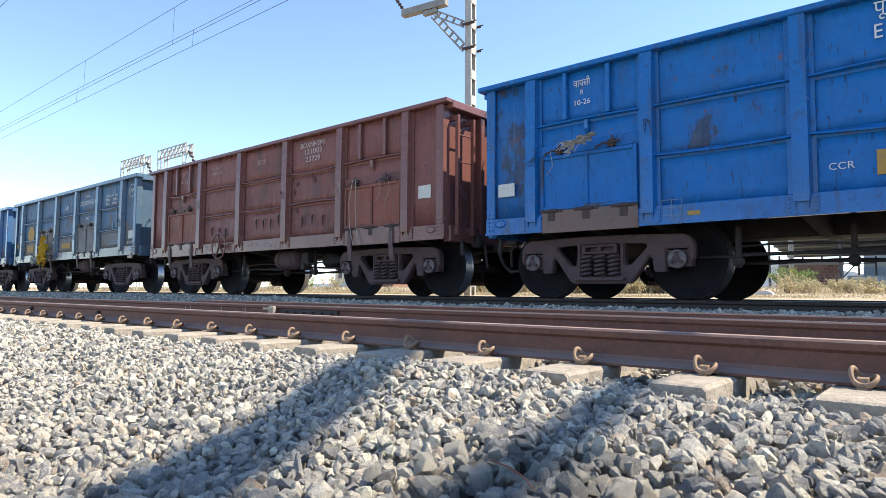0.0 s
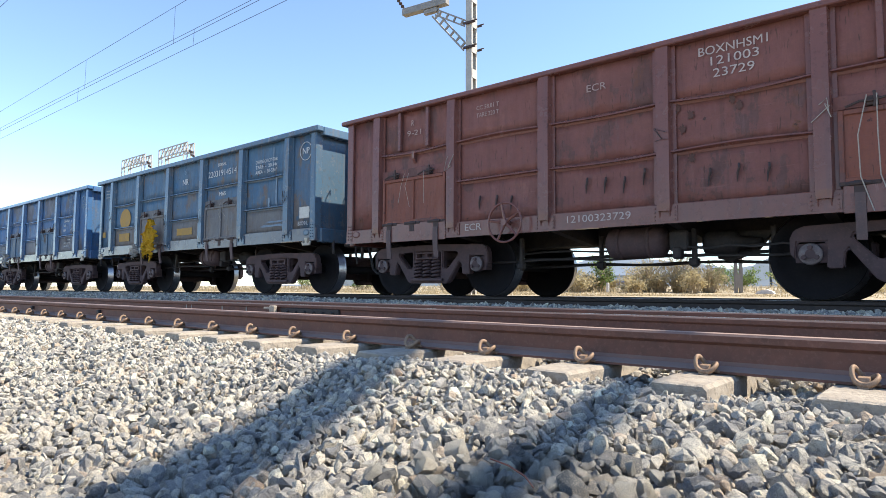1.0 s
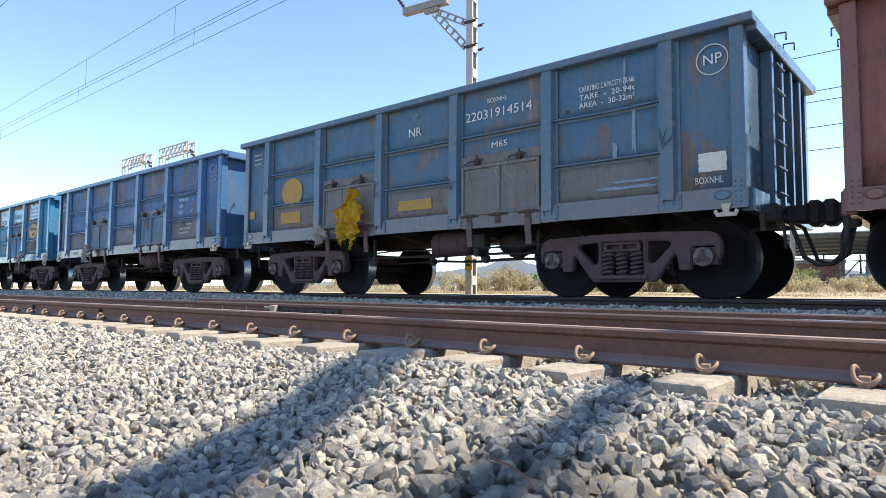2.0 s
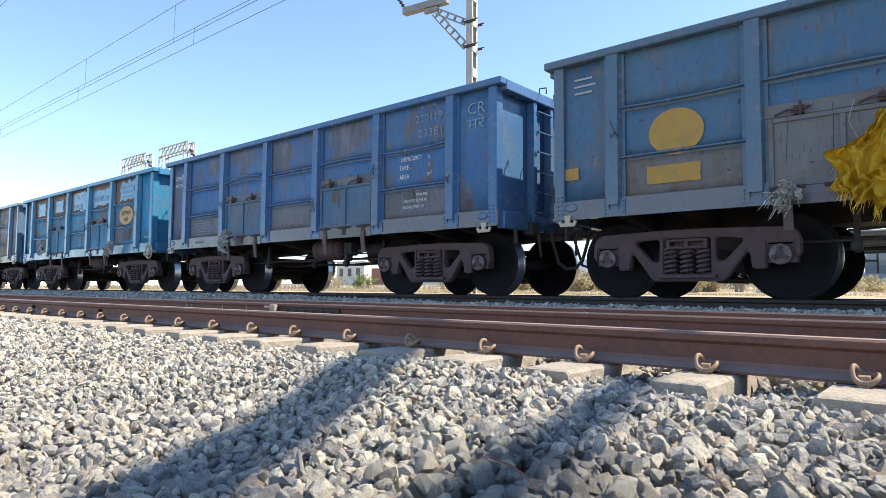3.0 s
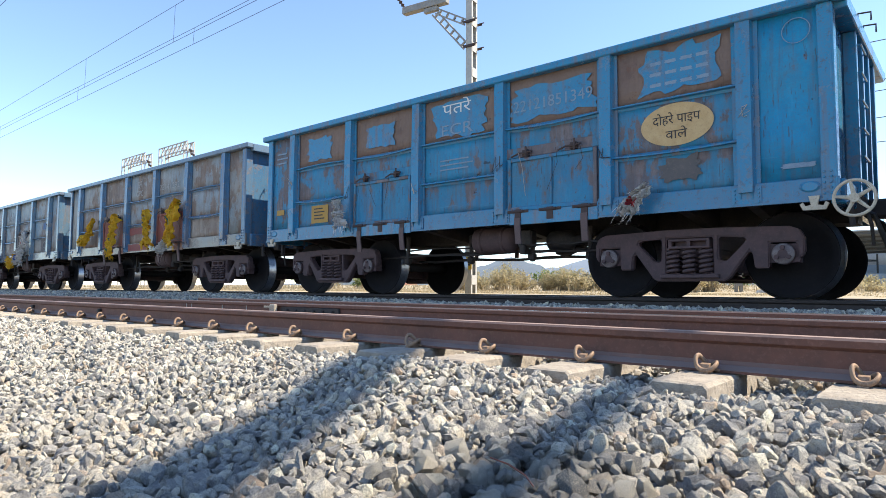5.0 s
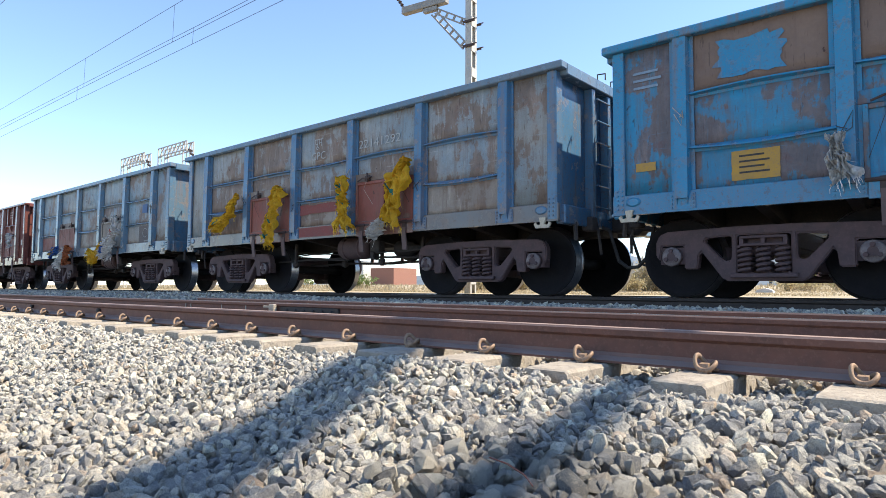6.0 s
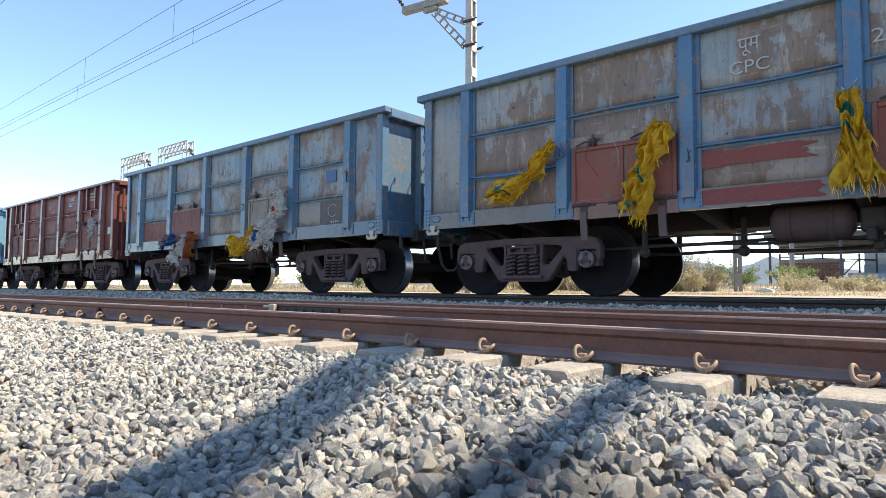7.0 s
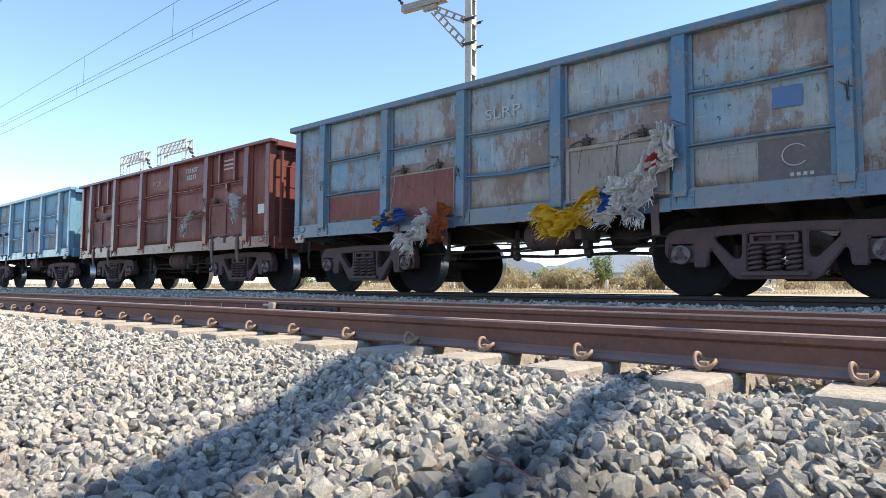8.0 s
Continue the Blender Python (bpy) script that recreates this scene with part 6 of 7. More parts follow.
    for y, z, xa, xb, r in ((-0.95, s0 - 0.36, -2.2, 2.3, 0.017), (-0.6, s0 - 0.32, -2.4, 2.4, 0.022), (-0.8, s0 - 0.24, -1.7, 2.0, 0.014), (-0.35, s0 - 0.42, -1.9, 2.1, 0.02), (0.5, s0 - 0.38, -2.3, 2.2, 0.02), (-1.15, s0 - 0.27, 0.9, 2.2, 0.012)):
        bm = bmesh.new()
        n = 9
        tube(bm, [(xa + (xb - xa) * i / n, y, z + 0.015 * math.sin(i * 1.7 + y * 9)) for i in range(n + 1)], r, 6)
        part("brake_rod", bm, M["iron"], w)
    for x, y in ((-1.6, -0.95), (-0.5, -0.6), (0.9, -0.95), (1.75, -0.8), (2.05, -0.6)):
        bm = bmesh.new()
        box(bm, x - 0.03, x + 0.03, y - 0.03, y + 0.03, s0 - 0.5, s0 - 0.02, 0.01)
        box(bm, x - 0.06, x + 0.05, y - 0.05, y + 0.05, s0 - 0.48, s0 - 0.38, 0.015)
        part("rod_hanger", bm, M["iron"], w)
    bm = bmesh.new()
    prism(bm, [(1.0, s0 - 0.05), (1.7, s0 - 0.05), (1.5, s0 - 0.3), (1.2, s0 - 0.42), (1.05, s0 - 0.38)], "y", -0.55, -0.45)
    part("brake_lever", bm, M["iron"], w)
    if wheel:
        x, z, r = wheel
        part("hand_brake_wheel", hand_wheel(r, 5), mats["post"] if kind == "hs" else M["cream_iron"], w, "spoked iron hand brake wheel", pose(x, -(YS + 0.16), z))
    # wire ties and cords on the posts
    for x in k["posts"]:
        if rr.random() < 0.75:
            bm = bmesh.new()
            z = rr.uniform(1.6, 2.1)
            pts = [(x + rr.uniform(-0.1, 0.1), -(YP + 0.012 + 0.02 * rr.random()), z + rr.uniform(-0.14, 0.14)) for _ in range(7)]
            tube(bm, pts, 0.0045, 5)
            part("wire_tie", bm, M["iron"] if rr.random() < 0.7 else M["cord"], w)
    for x0, x1 in k["doors"]:
        for _ in range(3):
            bm = bmesh.new()
            x = rr.uniform(x0 + 0.25, x1 - 0.25)
            z = k["door"][1] + 0.06
            tube(bm, [(x, -(YS + 0.09), z), (x + rr.uniform(-0.08, 0.08), -(YS + 0.1), z - 0.2), (x + rr.uniform(-0.15, 0.15), -(YS + 0.085), z - rr.uniform(0.3, 0.6))], 0.0032, 5)
            part("loose_wire", bm, M["cord"] if rr.random() < 0.35 else M["iron"], w)


SACKS = []


def sack(w, wagon_x, top, foot, width, mat, label, seed, stripes=(), fray=1.0, band="sack_teal"):
    """A crumpled woven sack that hangs from top to foot (x, z on the wagon's side), pinched above and frayed below."""
    rr = random.Random(seed)
    nu, nv = 40, 56
    bm = bmesh.new()
    tx, tz = top
    fx, fz = foot
    d = Vector((fx - tx, 0, fz - tz))
    ln = d.length
    d.normalize()
    side = Vector((-d.z, 0, d.x))
    if side.x < 0:
        side = -side
    bend = rr.uniform(-0.3, 0.3)

    def width_at(v):
        return width * (0.55 + 0.3 * smooth(0.0, 0.35, v)) * (1 + 0.9 * noise.noise((v * 3.2, seed * 1.7, 0)))

    def point(u, v):
        """Gathered at the knot: the pleats run down from it, and cross creases break them."""
        wd = width_at(v)
        edge = 0.22 * noise.noise((v * 7, seed, 2 if u < 0 else 6)) * u * u
        gather = 3.2 + 3 * noise.noise((seed, v * 2.5, 1))
        pleat = abs(math.sin(u * gather + 4.5 * noise.noise((u * 1.3, v * 3.5, seed))))
        crease = 1 - 2 * abs(noise.noise((u * 2.2 + v * 1.5, v * 7 - u, seed + 3)))
        out = 0.03 + 0.05 * (1 - u * u) + 0.085 * pleat + 0.08 * crease + 0.05 * (1 - 2 * abs(noise.noise((u * 4.5, v * 11 + u * 2, seed + 7)))) + 0.015 * noise.noise((u * 9, v * 14, seed + 5))
        run = ln * v + (0.07 * noise.noise((u * 5, seed, 8)) + 0.04 * noise.noise((u * 17, seed, 4))) * v ** 4
        run += 0.16 * ln * noise.noise((u * 1.6, v * 2.5, seed + 11)) * smooth(0, 0.2, v) + 0.035 * noise.noise((u * 5, v * 6, seed + 13))
        wd *= 1 + 0.35 * noise.noise((u * 1.2, v * 5, seed + 15))
        p = Vector((tx, 0, tz)) + d * run + side * ((u + edge) * wd / 2 + bend * math.sin(math.pi * v) * ln * 0.5)
        return Vector((p.x, -(YP + 0.004) - max(-0.012, out - 0.03), p.z))

    rows = [[bm.verts.new(point(i / nu * 2 - 1, j / nv)) for i in range(nu + 1)] for j in range(nv + 1)]
    for j in range(nv):
        for i in range(nu):
            f = bm.faces.new((rows[j][i], rows[j][i + 1], rows[j + 1][i + 1], rows[j + 1][i]))
            f.smooth = True
            if any(a <= j / nv < b for a, b in stripes):
                f.material_index = 1 if nu * 0.12 < i + 6 * noise.noise((j * 0.4, seed, 2)) < nu * 0.68 else 0
    bmesh.ops.solidify(bm, geom=list(bm.faces), thickness=0.004)
    ob = tagged(new("plastic_sack", mesh_of("plastic_sack", bm, [mat, M[band]])), label, "sack", "sacks tied to the wagon doors")
    if fray:
        bm = bmesh.new()
        for i in range(int(60 * fray)):
            hem = rr.random() < 0.75
            u, v = (rr.uniform(-1, 1), 0.99) if hem else (rr.choice((-0.98, 0.98)), rr.uniform(0.25, 0.95))
            p = point(u, v)
            q = p + d * rr.uniform(0.02, 0.11) + side * (0 if hem else math.copysign(rr.uniform(0.01, 0.06), u)) + Vector((rr.uniform(-0.025, 0.025), rr.uniform(-0.02, 0.02), rr.uniform(-0.04, 0.0)))
            tube(bm, [p, p.lerp(q, 0.5) + Vector((rr.uniform(-0.012, 0.012), 0, 0)), q], [0.0025, 0.002, 0.0012], 3)
        tagged(part("frayed_threads", bm, mat, ob), kind="stuff")
    ob.location = (wagon_x, Y_TRAIN, 0)
    SACKS.append((ob, wagon_x))
    return ob


XW = {id(w): x for w, x in WAGONS}


def on(w, top, foot, width, mat, label, seed, stripes=(), fray=1.0, band="sack_teal"):
    return sack(w, XW[id(w)], top, foot, width, M[mat], label, seed, stripes, fray, band)


fittings(W1, "hs", LIV["bright"], None, (0.3, 1.1), 1)
fittings(W2, "hs", LIV["red"], (-1.37, 1.02, 0.27), (-0.2, 0.6), 2)
fittings(W3, "hl", LIV["navy"], None, (-0.1, 0.7), 3)
fittings(W4, "hl", LIV["blue"], None, (0.1, 0.95), 4)
fittings(W5, "hl", LIV["teal"], (4.98, 0.98, 0.17), (-0.1, 0.7), 5)
fittings(W6, "hl", LIV["grey"], None, (-0.1, 0.7), 6)
fittings(W7, "hl", LIV["pale"], None, (-0.05, 0.8), 7)
fittings(W8, "hs", LIV["maroon"], None, (-0.2, 0.6), 8)
fittings(W9, "hl", LIV["sky"], None, (-0.1, 0.7), 9)

# bright blue wagon
letter(W1, "वापसी", -3.27, 2.77, 0.13, width=0.24)
letter(W1, "R", -3.27, 2.65, 0.09)
letter(W1, "10-26", -3.27, 2.52, 0.1, width=0.22)
letter(W1, "CCR", -0.46, 1.34, 0.1, width=0.22)
letter(W1, "पू", -0.1, 2.83, 0.2)
letter(W1, "E", -0.12, 2.6, 0.2)
blot(W1, "notice", -0.17, 0.25, 1.22, 1.46, "ochre", 0.02, seed=3, label="yellow notice")
for i, t in enumerate(("M", "F", "A")):
    letter(W1, t, -0.08, 1.41 - 0.075 * i, 0.06, "paint_black", y=FACE - 0.007)
blot(W1, "notice", -4.56, -4.29, 1.4, 1.58, "paper", 0.03, seed=4, y=FACE - 0.03, label="white paper notice")
for a in (0.0, 0.09, 0.18):
    blot(W1, "outline_bar", -2.24, -2.01, 0.97 + a, 0.976 + a, "paint_faint", y=-(YS + 0.039))
for a in (-2.24, -2.13, -2.01):
    blot(W1, "outline_bar", a - 0.003, a + 0.003, 0.97, 1.156, "paint_faint", y=-(YS + 0.041))
blot(W1, "lamp_bracket", -1.95, -1.81, 0.96, 1.01, "ochre", y=-(YS + 0.039))
on(W1, (-2.98, 2.02), (-3.38, 1.9), 0.13, "sack_white", "torn white plastic strip on a blue wagon door latch", 61, (), 0.3)
# oxide-red wagon
for x, lean in ((2.78, -0.03), (2.86, 0.05)):
    bm = bmesh.new()
    tube(bm, [(x, -(YS + 0.09), 1.98), (x + lean - 0.05, -(YS + 0.1), 1.6), (x + lean - 0.04, -(YS + 0.09), 1.2), (x + lean + 0.06, -(YS + 0.09), 0.86)], 0.006, 5)
    part("loose_cord", bm, M["cord"], W2)
letter(W2, "BOXNHSM1", 1.57, 2.79, 0.14, "paint_worn", width=0.72)
letter(W2, "121003", 1.57, 2.66, 0.14, "paint_worn", width=0.5)
letter(W2, "23729", 1.57, 2.52, 0.14, "paint_worn", width=0.43)
letter(W2, "ECR", -0.07, 2.66, 0.13, "paint_pink", width=0.27)
letter(W2, "CC 58.81 T", -1.77, 2.74, 0.09, "paint_pink", width=0.4)
letter(W2, "TARE 220 T", -1.77, 2.63, 0.09, "paint_pink", width=0.4)
letter(W2, "R", -3.25, 2.74, 0.13, "paint_pink")
letter(W2, "9-21", -3.2, 2.58, 0.12, "paint_pink", width=0.3)
letter(W2, "12100323729", -0.06, 1.0, 0.13, "paint_worn", y=-(YS + 0.04), width=0.86)
letter(W2, "ECR", -2.01, 1.0, 0.14, "paint_worn", y=-(YS + 0.04), width=0.3)
blot(W2, "notice", 4.23, 4.49, 1.53, 1.73, "paper", 0.06, seed=5, label="torn white paper notice")
for x, z in ((-1.9, 1.35), (-1.6, 1.33), (-1.35, 1.3), (0.05, 1.4), (-0.2, 1.42), (0.3, 1.38), (0.55, 1.45), (1.3, 1.36), (1.6, 1.38), (1.9, 1.35)):
    bm = bmesh.new()
    tube(bm, [(x, FACE - 0.002, z + 0.1), (x + 0.012, FACE - 0.03, z + 0.05), (x - 0.01, FACE - 0.012, z), (x - 0.02, FACE - 0.004, z - 0.1)], [0.012, 0.016, 0.014, 0.004], 6)
    part("tie_lug", bm, M["hinge"], W2)
for k, (x, z) in enumerate(((0.95, 2.2), (1.1, 2.1), (1.0, 1.95), (1.55, 2.2), (1.62, 2.12), (1.1, 1.6))):
    blot(W2, "soot_spot", x - 0.035, x + 0.035, z - 0.05, z + 0.05, "soot", 0.7, seed=20 + k, round_=True)
# dark blue wagon
letter(W3, "22031914514", 1.56, 2.61, 0.19, width=1.15)
letter(W3, "BOXNHL", 1.55, 2.8, 0.1, width=0.34)
letter(W3, "NR", -0.05, 2.57, 0.2, width=0.27)
letter(W3, "उरे", -0.05, 2.8, 0.14, "paint_faint")
letter(W3, "CARRYING CAPACITY-70-66t", 3.22, 2.66, 0.1, width=0.75)
letter(W3, "TARE  -  20-94t", 3.22, 2.555, 0.1, width=0.75)
letter(W3, "AREA  -  30-32m²", 3.22, 2.45, 0.1, width=0.75)
letter(W3, "M65", 1.59, 2.15, 0.12, width=0.27)
letter(W3, "NP", 4.5, 2.68, 0.17, width=0.2)
bm = bmesh.new()
tube(bm, [(4.5 + 0.17 * math.cos(2 * math.pi * i / 32), FACE - 0.003, 2.68 + 0.17 * math.sin(2 * math.pi * i / 32)) for i in range(32)], 0.007, 4, True)
part("painted_ring", bm, M["paint_white"], W3)
letter(W3, "BOXNHL", 4.44, 1.32, 0.11, width=0.3)
blot(W3, "painted_disc", -3.57, -2.93, 1.66, 2.2, "ochre", 0.01, round_=True, seed=2, label="yellow painted disc")
blot(W3, "painted_patch", -3.6, -2.98, 1.34, 1.55, "ochre", 0.05, seed=6)
blot(W3, "painted_patch", -0.4, 0.31, 1.34, 1.5, "ochre", 0.08, seed=7)
blot(W3, "painted_patch", -4.75, -4.5, 1.5, 1.65, "ochre", 0.04, seed=9)
for i in range(3):
    blot(W3, "text_bar", -4.55, -4.3 + 0.05 * (i % 2), 2.6 + 0.09 * i, 2.625 + 0.09 * i, "paint_chalk", 0.1, seed=i)
blot(W3, "notice", 4.33, 4.63, 1.42, 1.63, "paper", 0.08, seed=10, label="torn white paper notice")
for k, (x0, x1, z0, z1) in enumerate(((3.1, 3.8, 1.32, 1.36), (3.3, 3.9, 1.4, 1.43), (3.55, 3.6, 1.8, 2.3), (3.3, 3.36, 1.7, 1.9), (3.45, 3.48, 2.5, 2.9))):
    blot(W3, "scrape", x0, x1, z0, z1, "paint_faint", 0.6, seed=30 + k)
on(W3, (-1.2, 1.75), (-1.45, 0.92), 0.45, "sack_yellow", "crumpled yellow plastic sack tied to a blue wagon door", 41)
on(W3, (-2.0, 1.15), (-2.2, 0.95), 0.24, "sack_white", "dirty white plastic rag on a wagon sill", 42, (), 0.2)
# mid-blue wagon
letter(W4, "CR", 4.45, 2.73, 0.24, "paint_faint", width=0.32)
letter(W4, "मरे", 4.45, 2.5, 0.24, "paint_faint", width=0.32)
letter(W4, "BOXNHL", 3.52, 2.94, 0.1, "paint_faint", width=0.34)
letter(W4, "220119", 3.52, 2.76, 0.17, "paint_faint", width=0.56)
letter(W4, "23381", 3.56, 2.52, 0.17, "paint_faint", width=0.5)
letter(W4, "CARRYING CAPACITY-", 3.16, 2.155, 0.1, width=0.46)
letter(W4, "t.", 3.54, 2.15, 0.1)
letter(W4, "TARE -", 3.02, 2.02, 0.11, width=0.26)
letter(W4, "t.", 3.54, 2.02, 0.1)
letter(W4, "AREA", 3.0, 1.875, 0.11, width=0.22)
letter(W4, "m²", 3.54, 1.88, 0.1)
letter(W4, "TWIN PIPE", 3.38, 1.57, 0.065, width=0.25)
letter(W4, "GRADUATED RELEASE AIR", 3.24, 1.48, 0.065, width=0.5)
letter(W4, "BRAKE EQUIPMENT OF", 3.2, 1.38, 0.065, width=0.45)
for z in (1.33, 1.63):
    blot(W4, "outline_bar", 2.96, 3.51, z, z + 0.006, "paint_faint")
for x in (2.96, 3.51):
    blot(W4, "outline_bar", x, x + 0.006, 1.336, 1.63, "paint_faint")
letter(W4, "वापसी", -4.39, 2.66, 0.15, width=0.36)
letter(W4, "RETURN", -4.39, 2.49, 0.12, width=0.4)
letter(W4, "WARRANTY INSPECTION", -3.2, 1.64, 0.07, "paint_faint", width=0.6)
for i in range(6):
    blot(W4, "text_bar", -3.58 + 0.05 * (i % 2), -2.82 - 0.06 * (i % 3), 1.22 + 0.062 * i, 1.236 + 0.062 * i, "paint_faint")
letter(W4, "BOXNHL", -3.33, 1.11, 0.1, "paint_faint", y=-(YS + 0.04), width=0.4)
blot(W4, "oil_stain", 1.25, 1.45, 1.6, 1.85, "black_board", 0.6, seed=12, y=-(YS + 0.032))
blot(W4, "oil_stain", 3.05, 3.2, 1.45, 1.7, "black_board", 0.6, seed=13, round_=True)
on(W4, (-1.88, 1.28), (-2.03, 0.86), 0.2, "sack_white", "torn white plastic rag caught on a wagon sill", 43, (), 0.25)
# sky-blue wagon
for n, (x0, x1, z0, z1) in enumerate(((-3.6, -2.95, 2.45, 2.85), (-2.0, -1.35, 2.45, 2.82), (-0.45, 0.5, 2.38, 2.92), (0.98, 2.2, 2.42, 2.85), (2.85, 3.72, 2.42, 2.92))):
    blot(W5, "paint_remnant", x0, x1, z0, z1, LIV["teal"]["post"], 0.32, seed=60 + n, y=FACE + 0.001)
blot(W5, "badge", 2.83, 3.67, 1.76, 2.26, "cream", 0.0, round_=True, label="tan oval badge")
letter(W5, "दोहरे पाइप", 3.25, 2.07, 0.15, "paint_black", y=FACE - 0.006, width=0.55)
letter(W5, "वाले", 3.25, 1.89, 0.15, "paint_black", y=FACE - 0.006, width=0.25)
letter(W5, "पतरे", -0.03, 2.8, 0.24, width=0.55)
letter(W5, "ECR", -0.03, 2.48, 0.24, "paint_faint", width=0.6)
letter(W5, "22121851349", 1.6, 2.6, 0.22, "paint_faint", width=1.2)
for i in range(3):
    for j in range(4):
        blot(W5, "text_bar", 2.95 + 0.18 * j, 3.08 + 0.18 * j, 2.75 - 0.13 * i, 2.79 - 0.13 * i, "paint_faint", 0.3, seed=i * 5 + j)
for i in range(3):
    blot(W5, "text_bar", -0.35, 0.2 + 0.08 * (i % 2), 2.02 - 0.07 * i, 2.04 - 0.07 * i, "paint_faint")
bm = bmesh.new()
tube(bm, [(4.5 + 0.13 * math.cos(2 * math.pi * i / 32), FACE - 0.003, 2.78 + 0.13 * math.sin(2 * math.pi * i / 32)) for i in range(32)], 0.005, 4, True)
part("painted_ring", bm, M["paint_faint"], W5)
blot(W5, "text_bar", 4.34, 4.64, 1.35, 1.4, "paint_faint", 0.2, seed=2)
blot(W5, "painted_patch", -3.48, -3.0, 1.28, 1.6, "ochre", 0.03, seed=14)
for i in range(4):
    blot(W5, "text_bar", -3.4, -3.1 - 0.05 * (i % 2), 1.35 + 0.06 * i, 1.37 + 0.06 * i, "paint_black", y=FACE - 0.003)
blot(W5, "painted_patch", -4.56, -4.32, 1.5, 1.6, "ochre", 0.05, seed=24)
for i in range(3):
    blot(W5, "text_bar", -4.58, -4.28 + 0.04 * (i % 2), 2.5 + 0.09 * i, 2.53 + 0.09 * i, "paint_faint", 0.1, seed=i)
blot(W5, "oil_stain", 3.1, 3.5, 1.35, 1.62, "black_board", 0.5, seed=15)
on(W5, (3.0, 1.3), (2.72, 0.98), 0.24, "sack_white", "torn white and red plastic sack on a wagon door", 44, ((0.55, 0.75),), 0.2, "sack_red")
on(W5, (-2.46, 1.6), (-2.4, 1.15), 0.26, "sack_white", "torn white plastic sack tied to a wagon post", 45, (), 0.3)
# weathered grey-blue wagon
blot(W6, "painted_patch", -0.7, 0.42, 1.46, 1.62, "crimson", 0.35, seed=16)
blot(W6, "painted_patch", -0.72, 0.5, 1.03, 1.2, "crimson", 0.12, seed=17, y=-(YS + 0.038))
letter(W6, "22141292", 1.45, 2.54, 0.2, "paint_chalk", width=1.0)
letter(W6, "पूम", -0.15, 2.75, 0.22, "paint_chalk")
letter(W6, "CPC", -0.15, 2.5, 0.2, "paint_chalk", width=0.4)
on(W6, (-2.42, 1.95), (-3.4, 1.36), 0.28, "sack_yellow", "yellow plastic sack with teal stripes tied to a wagon post", 46, ((0.78, 0.86),))
on(W6, (-1.02, 2.0), (-1.38, 0.98), 0.4, "sack_yellow", "yellow plastic sack with teal stripes tied beside a red door", 47, ((0.55, 0.6), (0.88, 0.94)))
on(W6, (0.76, 2.0), (0.82, 1.06), 0.34, "sack_yellow", "yellow plastic sack with teal stripes tied to a wagon post", 48, ((0.12, 0.2), (0.4, 0.46)))
on(W6, (2.3, 2.12), (2.0, 1.14), 0.48, "sack_yellow", "yellow plastic sack tied beside a red wagon door", 49, ((0.5, 0.55),))
on(W6, (1.8, 1.18), (1.5, 0.95), 0.3, "sack_white", "pale plastic rag under a red wagon door", 50, (), 0.1)
# weathered pale blue wagon
blot(W7, "painted_patch", 3.2, 3.94, 1.12, 1.65, "black_board", 0.02, seed=18)
bm = bmesh.new()
tube(bm, [(3.55 + 0.12 * math.cos(math.radians(a)), FACE - 0.006, 1.47 + 0.11 * math.sin(math.radians(a))) for a in range(40, 321, 14)], 0.007, 4)
part("painted_arc", bm, M["paint_chalk"], W7)
for i in range(4):
    blot(W7, "text_bar", 3.5 + 0.06 * i, 3.535 + 0.06 * i, 1.25, 1.285, "paint_chalk", 0.2, seed=i, y=FACE - 0.003)
blot(W7, "painted_patch", 3.35, 3.63, 1.98, 2.2, "paint_sign", 0.04, seed=19)
blot(W7, "painted_patch", -3.85, -2.52, 1.27, 1.66, LIV["maroon"]["low"], 0.03, seed=20)
blot(W7, "painted_patch", -2.25, -0.95, 1.18, 1.86, LIV["maroon"]["low"], 0.01, seed=21, y=-(YS + 0.056))
letter(W7, "SLRP", -0.1, 2.55, 0.22, "paint_chalk", width=0.6)
on(W7, (-1.75, 1.2), (-2.4, 1.06), 0.26, "sack_blue", "blue and white printed plastic sack hanging under a wagon door", 51, ((0.3, 0.55), (0.75, 1.0)), 0.2, "sack_yellow")
on(W7, (-1.3, 1.2), (-1.85, 0.78), 0.5, "sack_white", "frayed white plastic sack hanging under a red wagon door", 52, (), 2.6)
on(W7, (-0.98, 1.3), (-1.2, 0.76), 0.3, "sack_orange", "orange plastic sheet hanging under a red wagon door", 53, (), 0.15)
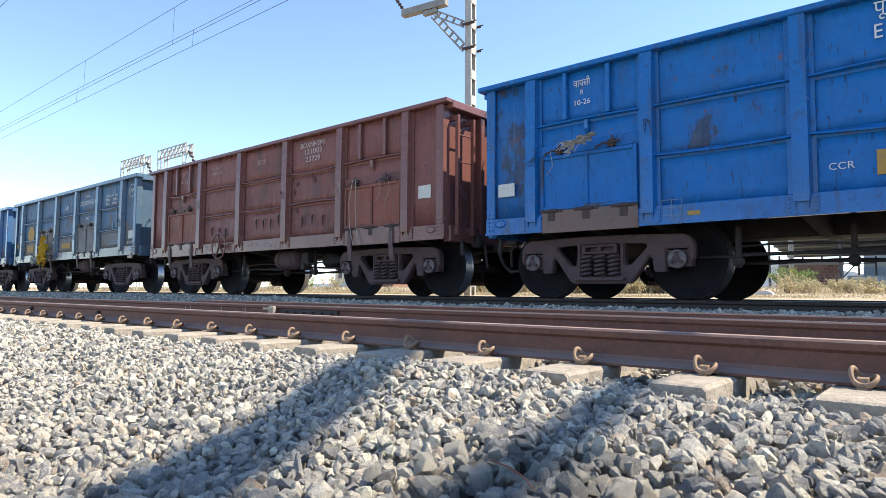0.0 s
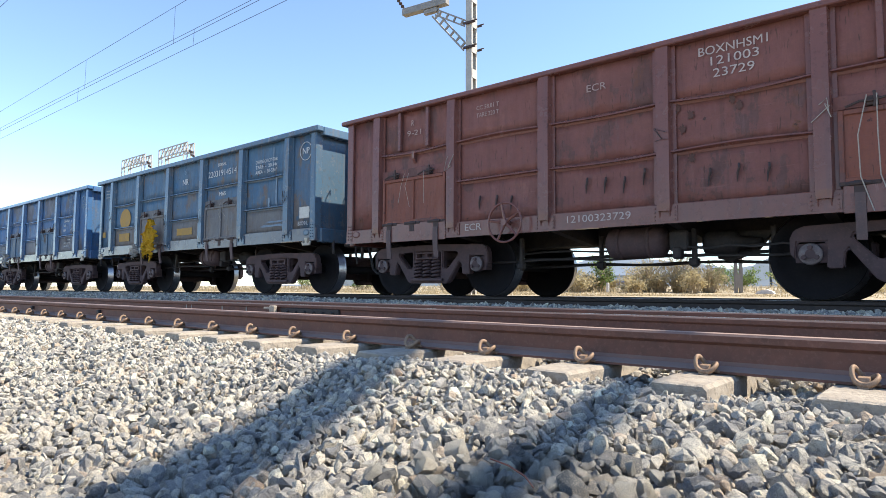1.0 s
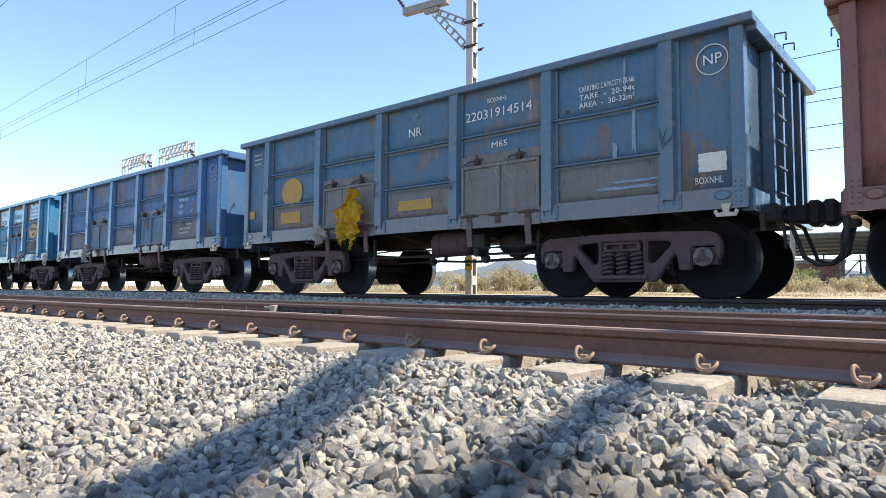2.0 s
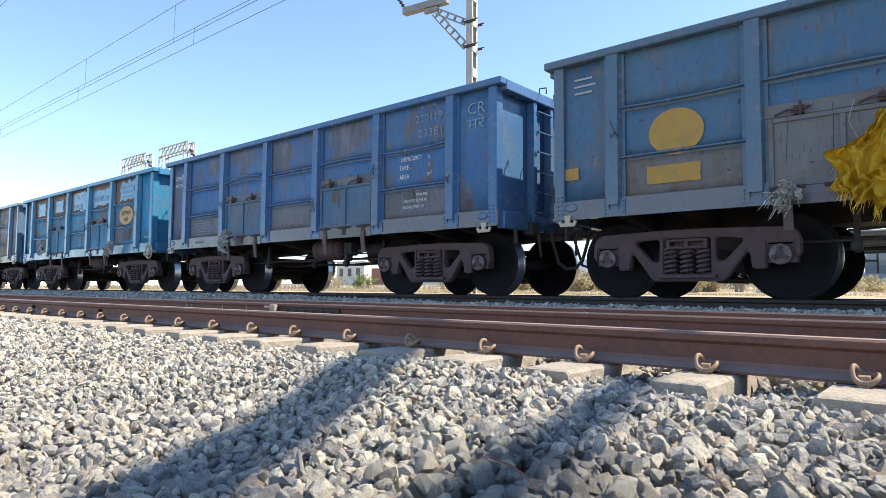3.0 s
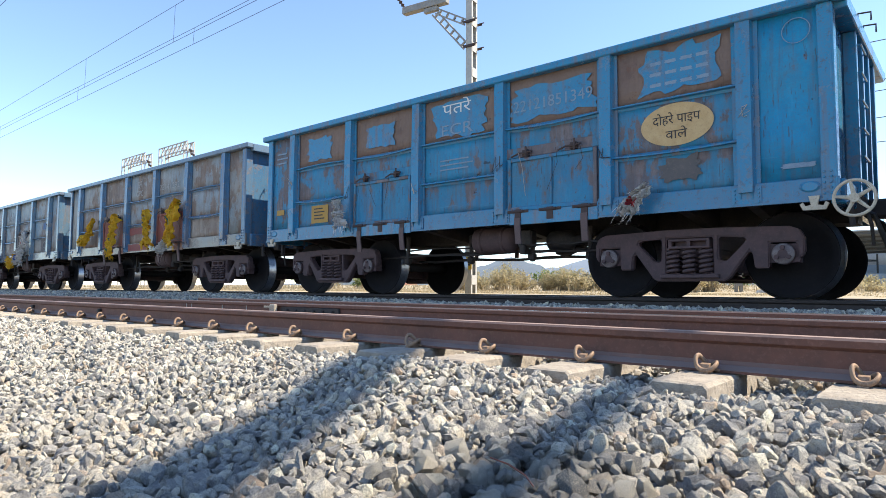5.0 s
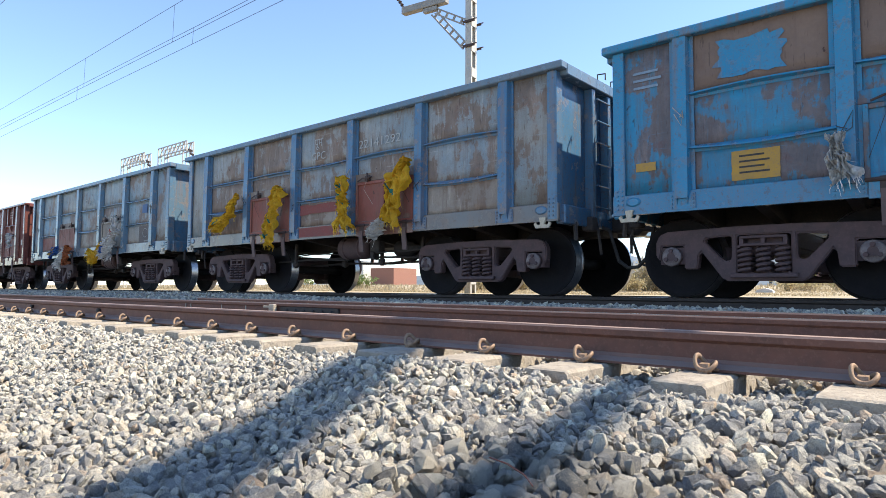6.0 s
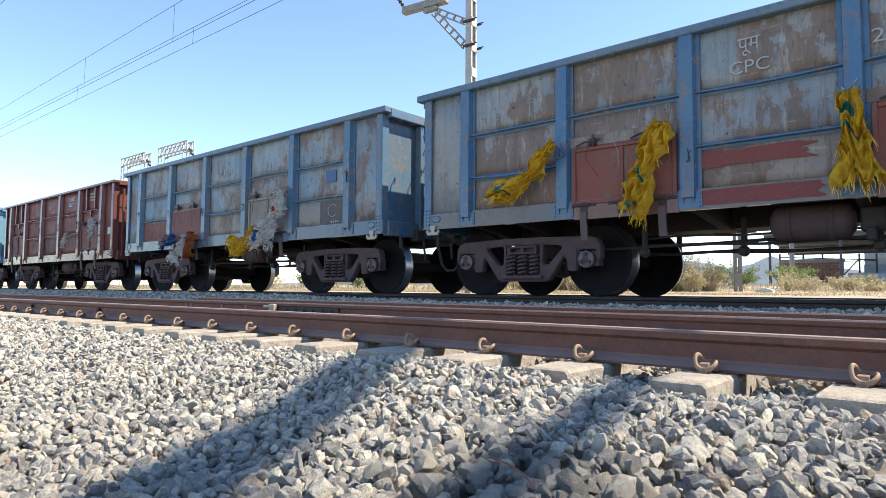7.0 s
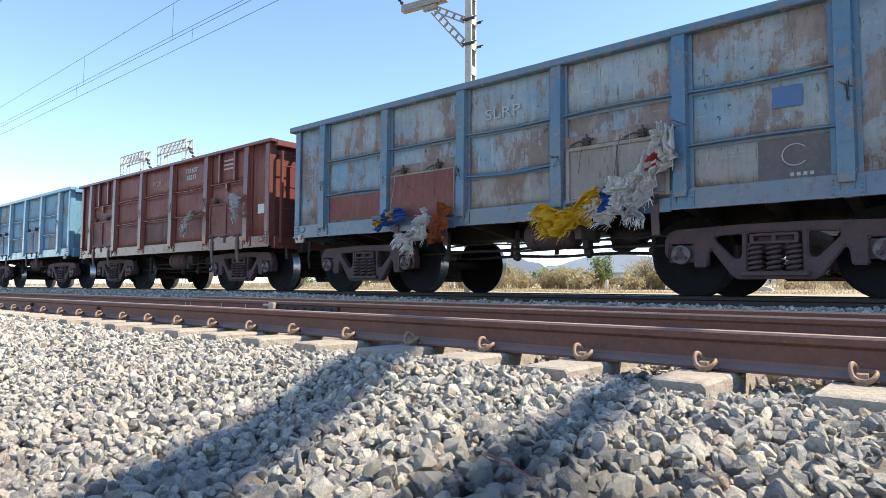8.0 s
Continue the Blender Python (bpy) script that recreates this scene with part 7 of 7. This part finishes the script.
on(W7, (1.5, 1.22), (0.62, 0.92), 0.42, "sack_yellow", "yellow plastic sack hanging under a wagon door", 54, (), 1.4)
on(W7, (1.95, 1.25), (1.42, 0.95), 0.36, "sack_white", "white and blue plastic sack hanging under a wagon door", 55, ((0.5, 0.75),), 0.8, "sack_blue")
on(W7, (2.05, 1.4), (1.9, 0.88), 0.34, "sack_white", "white plastic sack hanging beside a wagon post", 59, (), 1.2)
on(W7, (2.3, 1.95), (1.95, 1.3), 0.36, "sack_white", "white plastic sack with a red band tied to a wagon post", 56, ((0.5, 0.6), (0.66, 0.7)), 0.8, "sack_red")
# maroon wagon
letter(W8, "121607", 1.62, 2.74, 0.15, width=0.5)
letter(W8, "58271", 1.62, 2.58, 0.15, width=0.42)
letter(W8, "WCR", -0.08, 2.6, 0.16, "paint_pink", width=0.45)
for i in range(3):
    blot(W8, "text_bar", 3.01, 3.47, 2.76 - 0.09 * i, 2.8 - 0.09 * i, "paint_pink", 0.1, seed=i)
blot(W8, "notice", 4.34, 4.56, 1.55, 1.74, "paper", 0.05, seed=22)
on(W8, (2.2, 1.72), (1.75, 1.25), 0.15, "sack_white", "torn pale sacking tied to a maroon wagon door", 57, (), 0.3)
on(W8, (3.8, 1.98), (3.88, 1.5), 0.14, "sack_white", "torn pale sacking tied to a maroon wagon post", 58, (), 0.3)
set_letters()


def motions():
    """The train rolls past at a steady speed; each wheelset turns with it."""
    for w, x0 in WAGONS:
        walk(w, [(t, pose(x0 + SPEED * t, Y_TRAIN, 0)) for t in (0.0, 2.0, 4.0, 6.0, 8.0)])
    for ob, x0 in SACKS:
        walk(ob, [(t, pose(x0 + SPEED * t, Y_TRAIN, 0)) for t in (0.0, 2.0, 4.0, 6.0, 8.0)])
    step = SPEED * 0.1 / WHEEL_R
    for n, (w, dx) in enumerate(WHEELSETS):
        a0 = 40.0 * n
        walk(w, [(0.1 * i, Matrix.Translation((dx, 0, WHEEL_R)) @ Matrix.Rotation(math.radians(a0) + step * i, 4, "Y")) for i in range(81)])


motions()
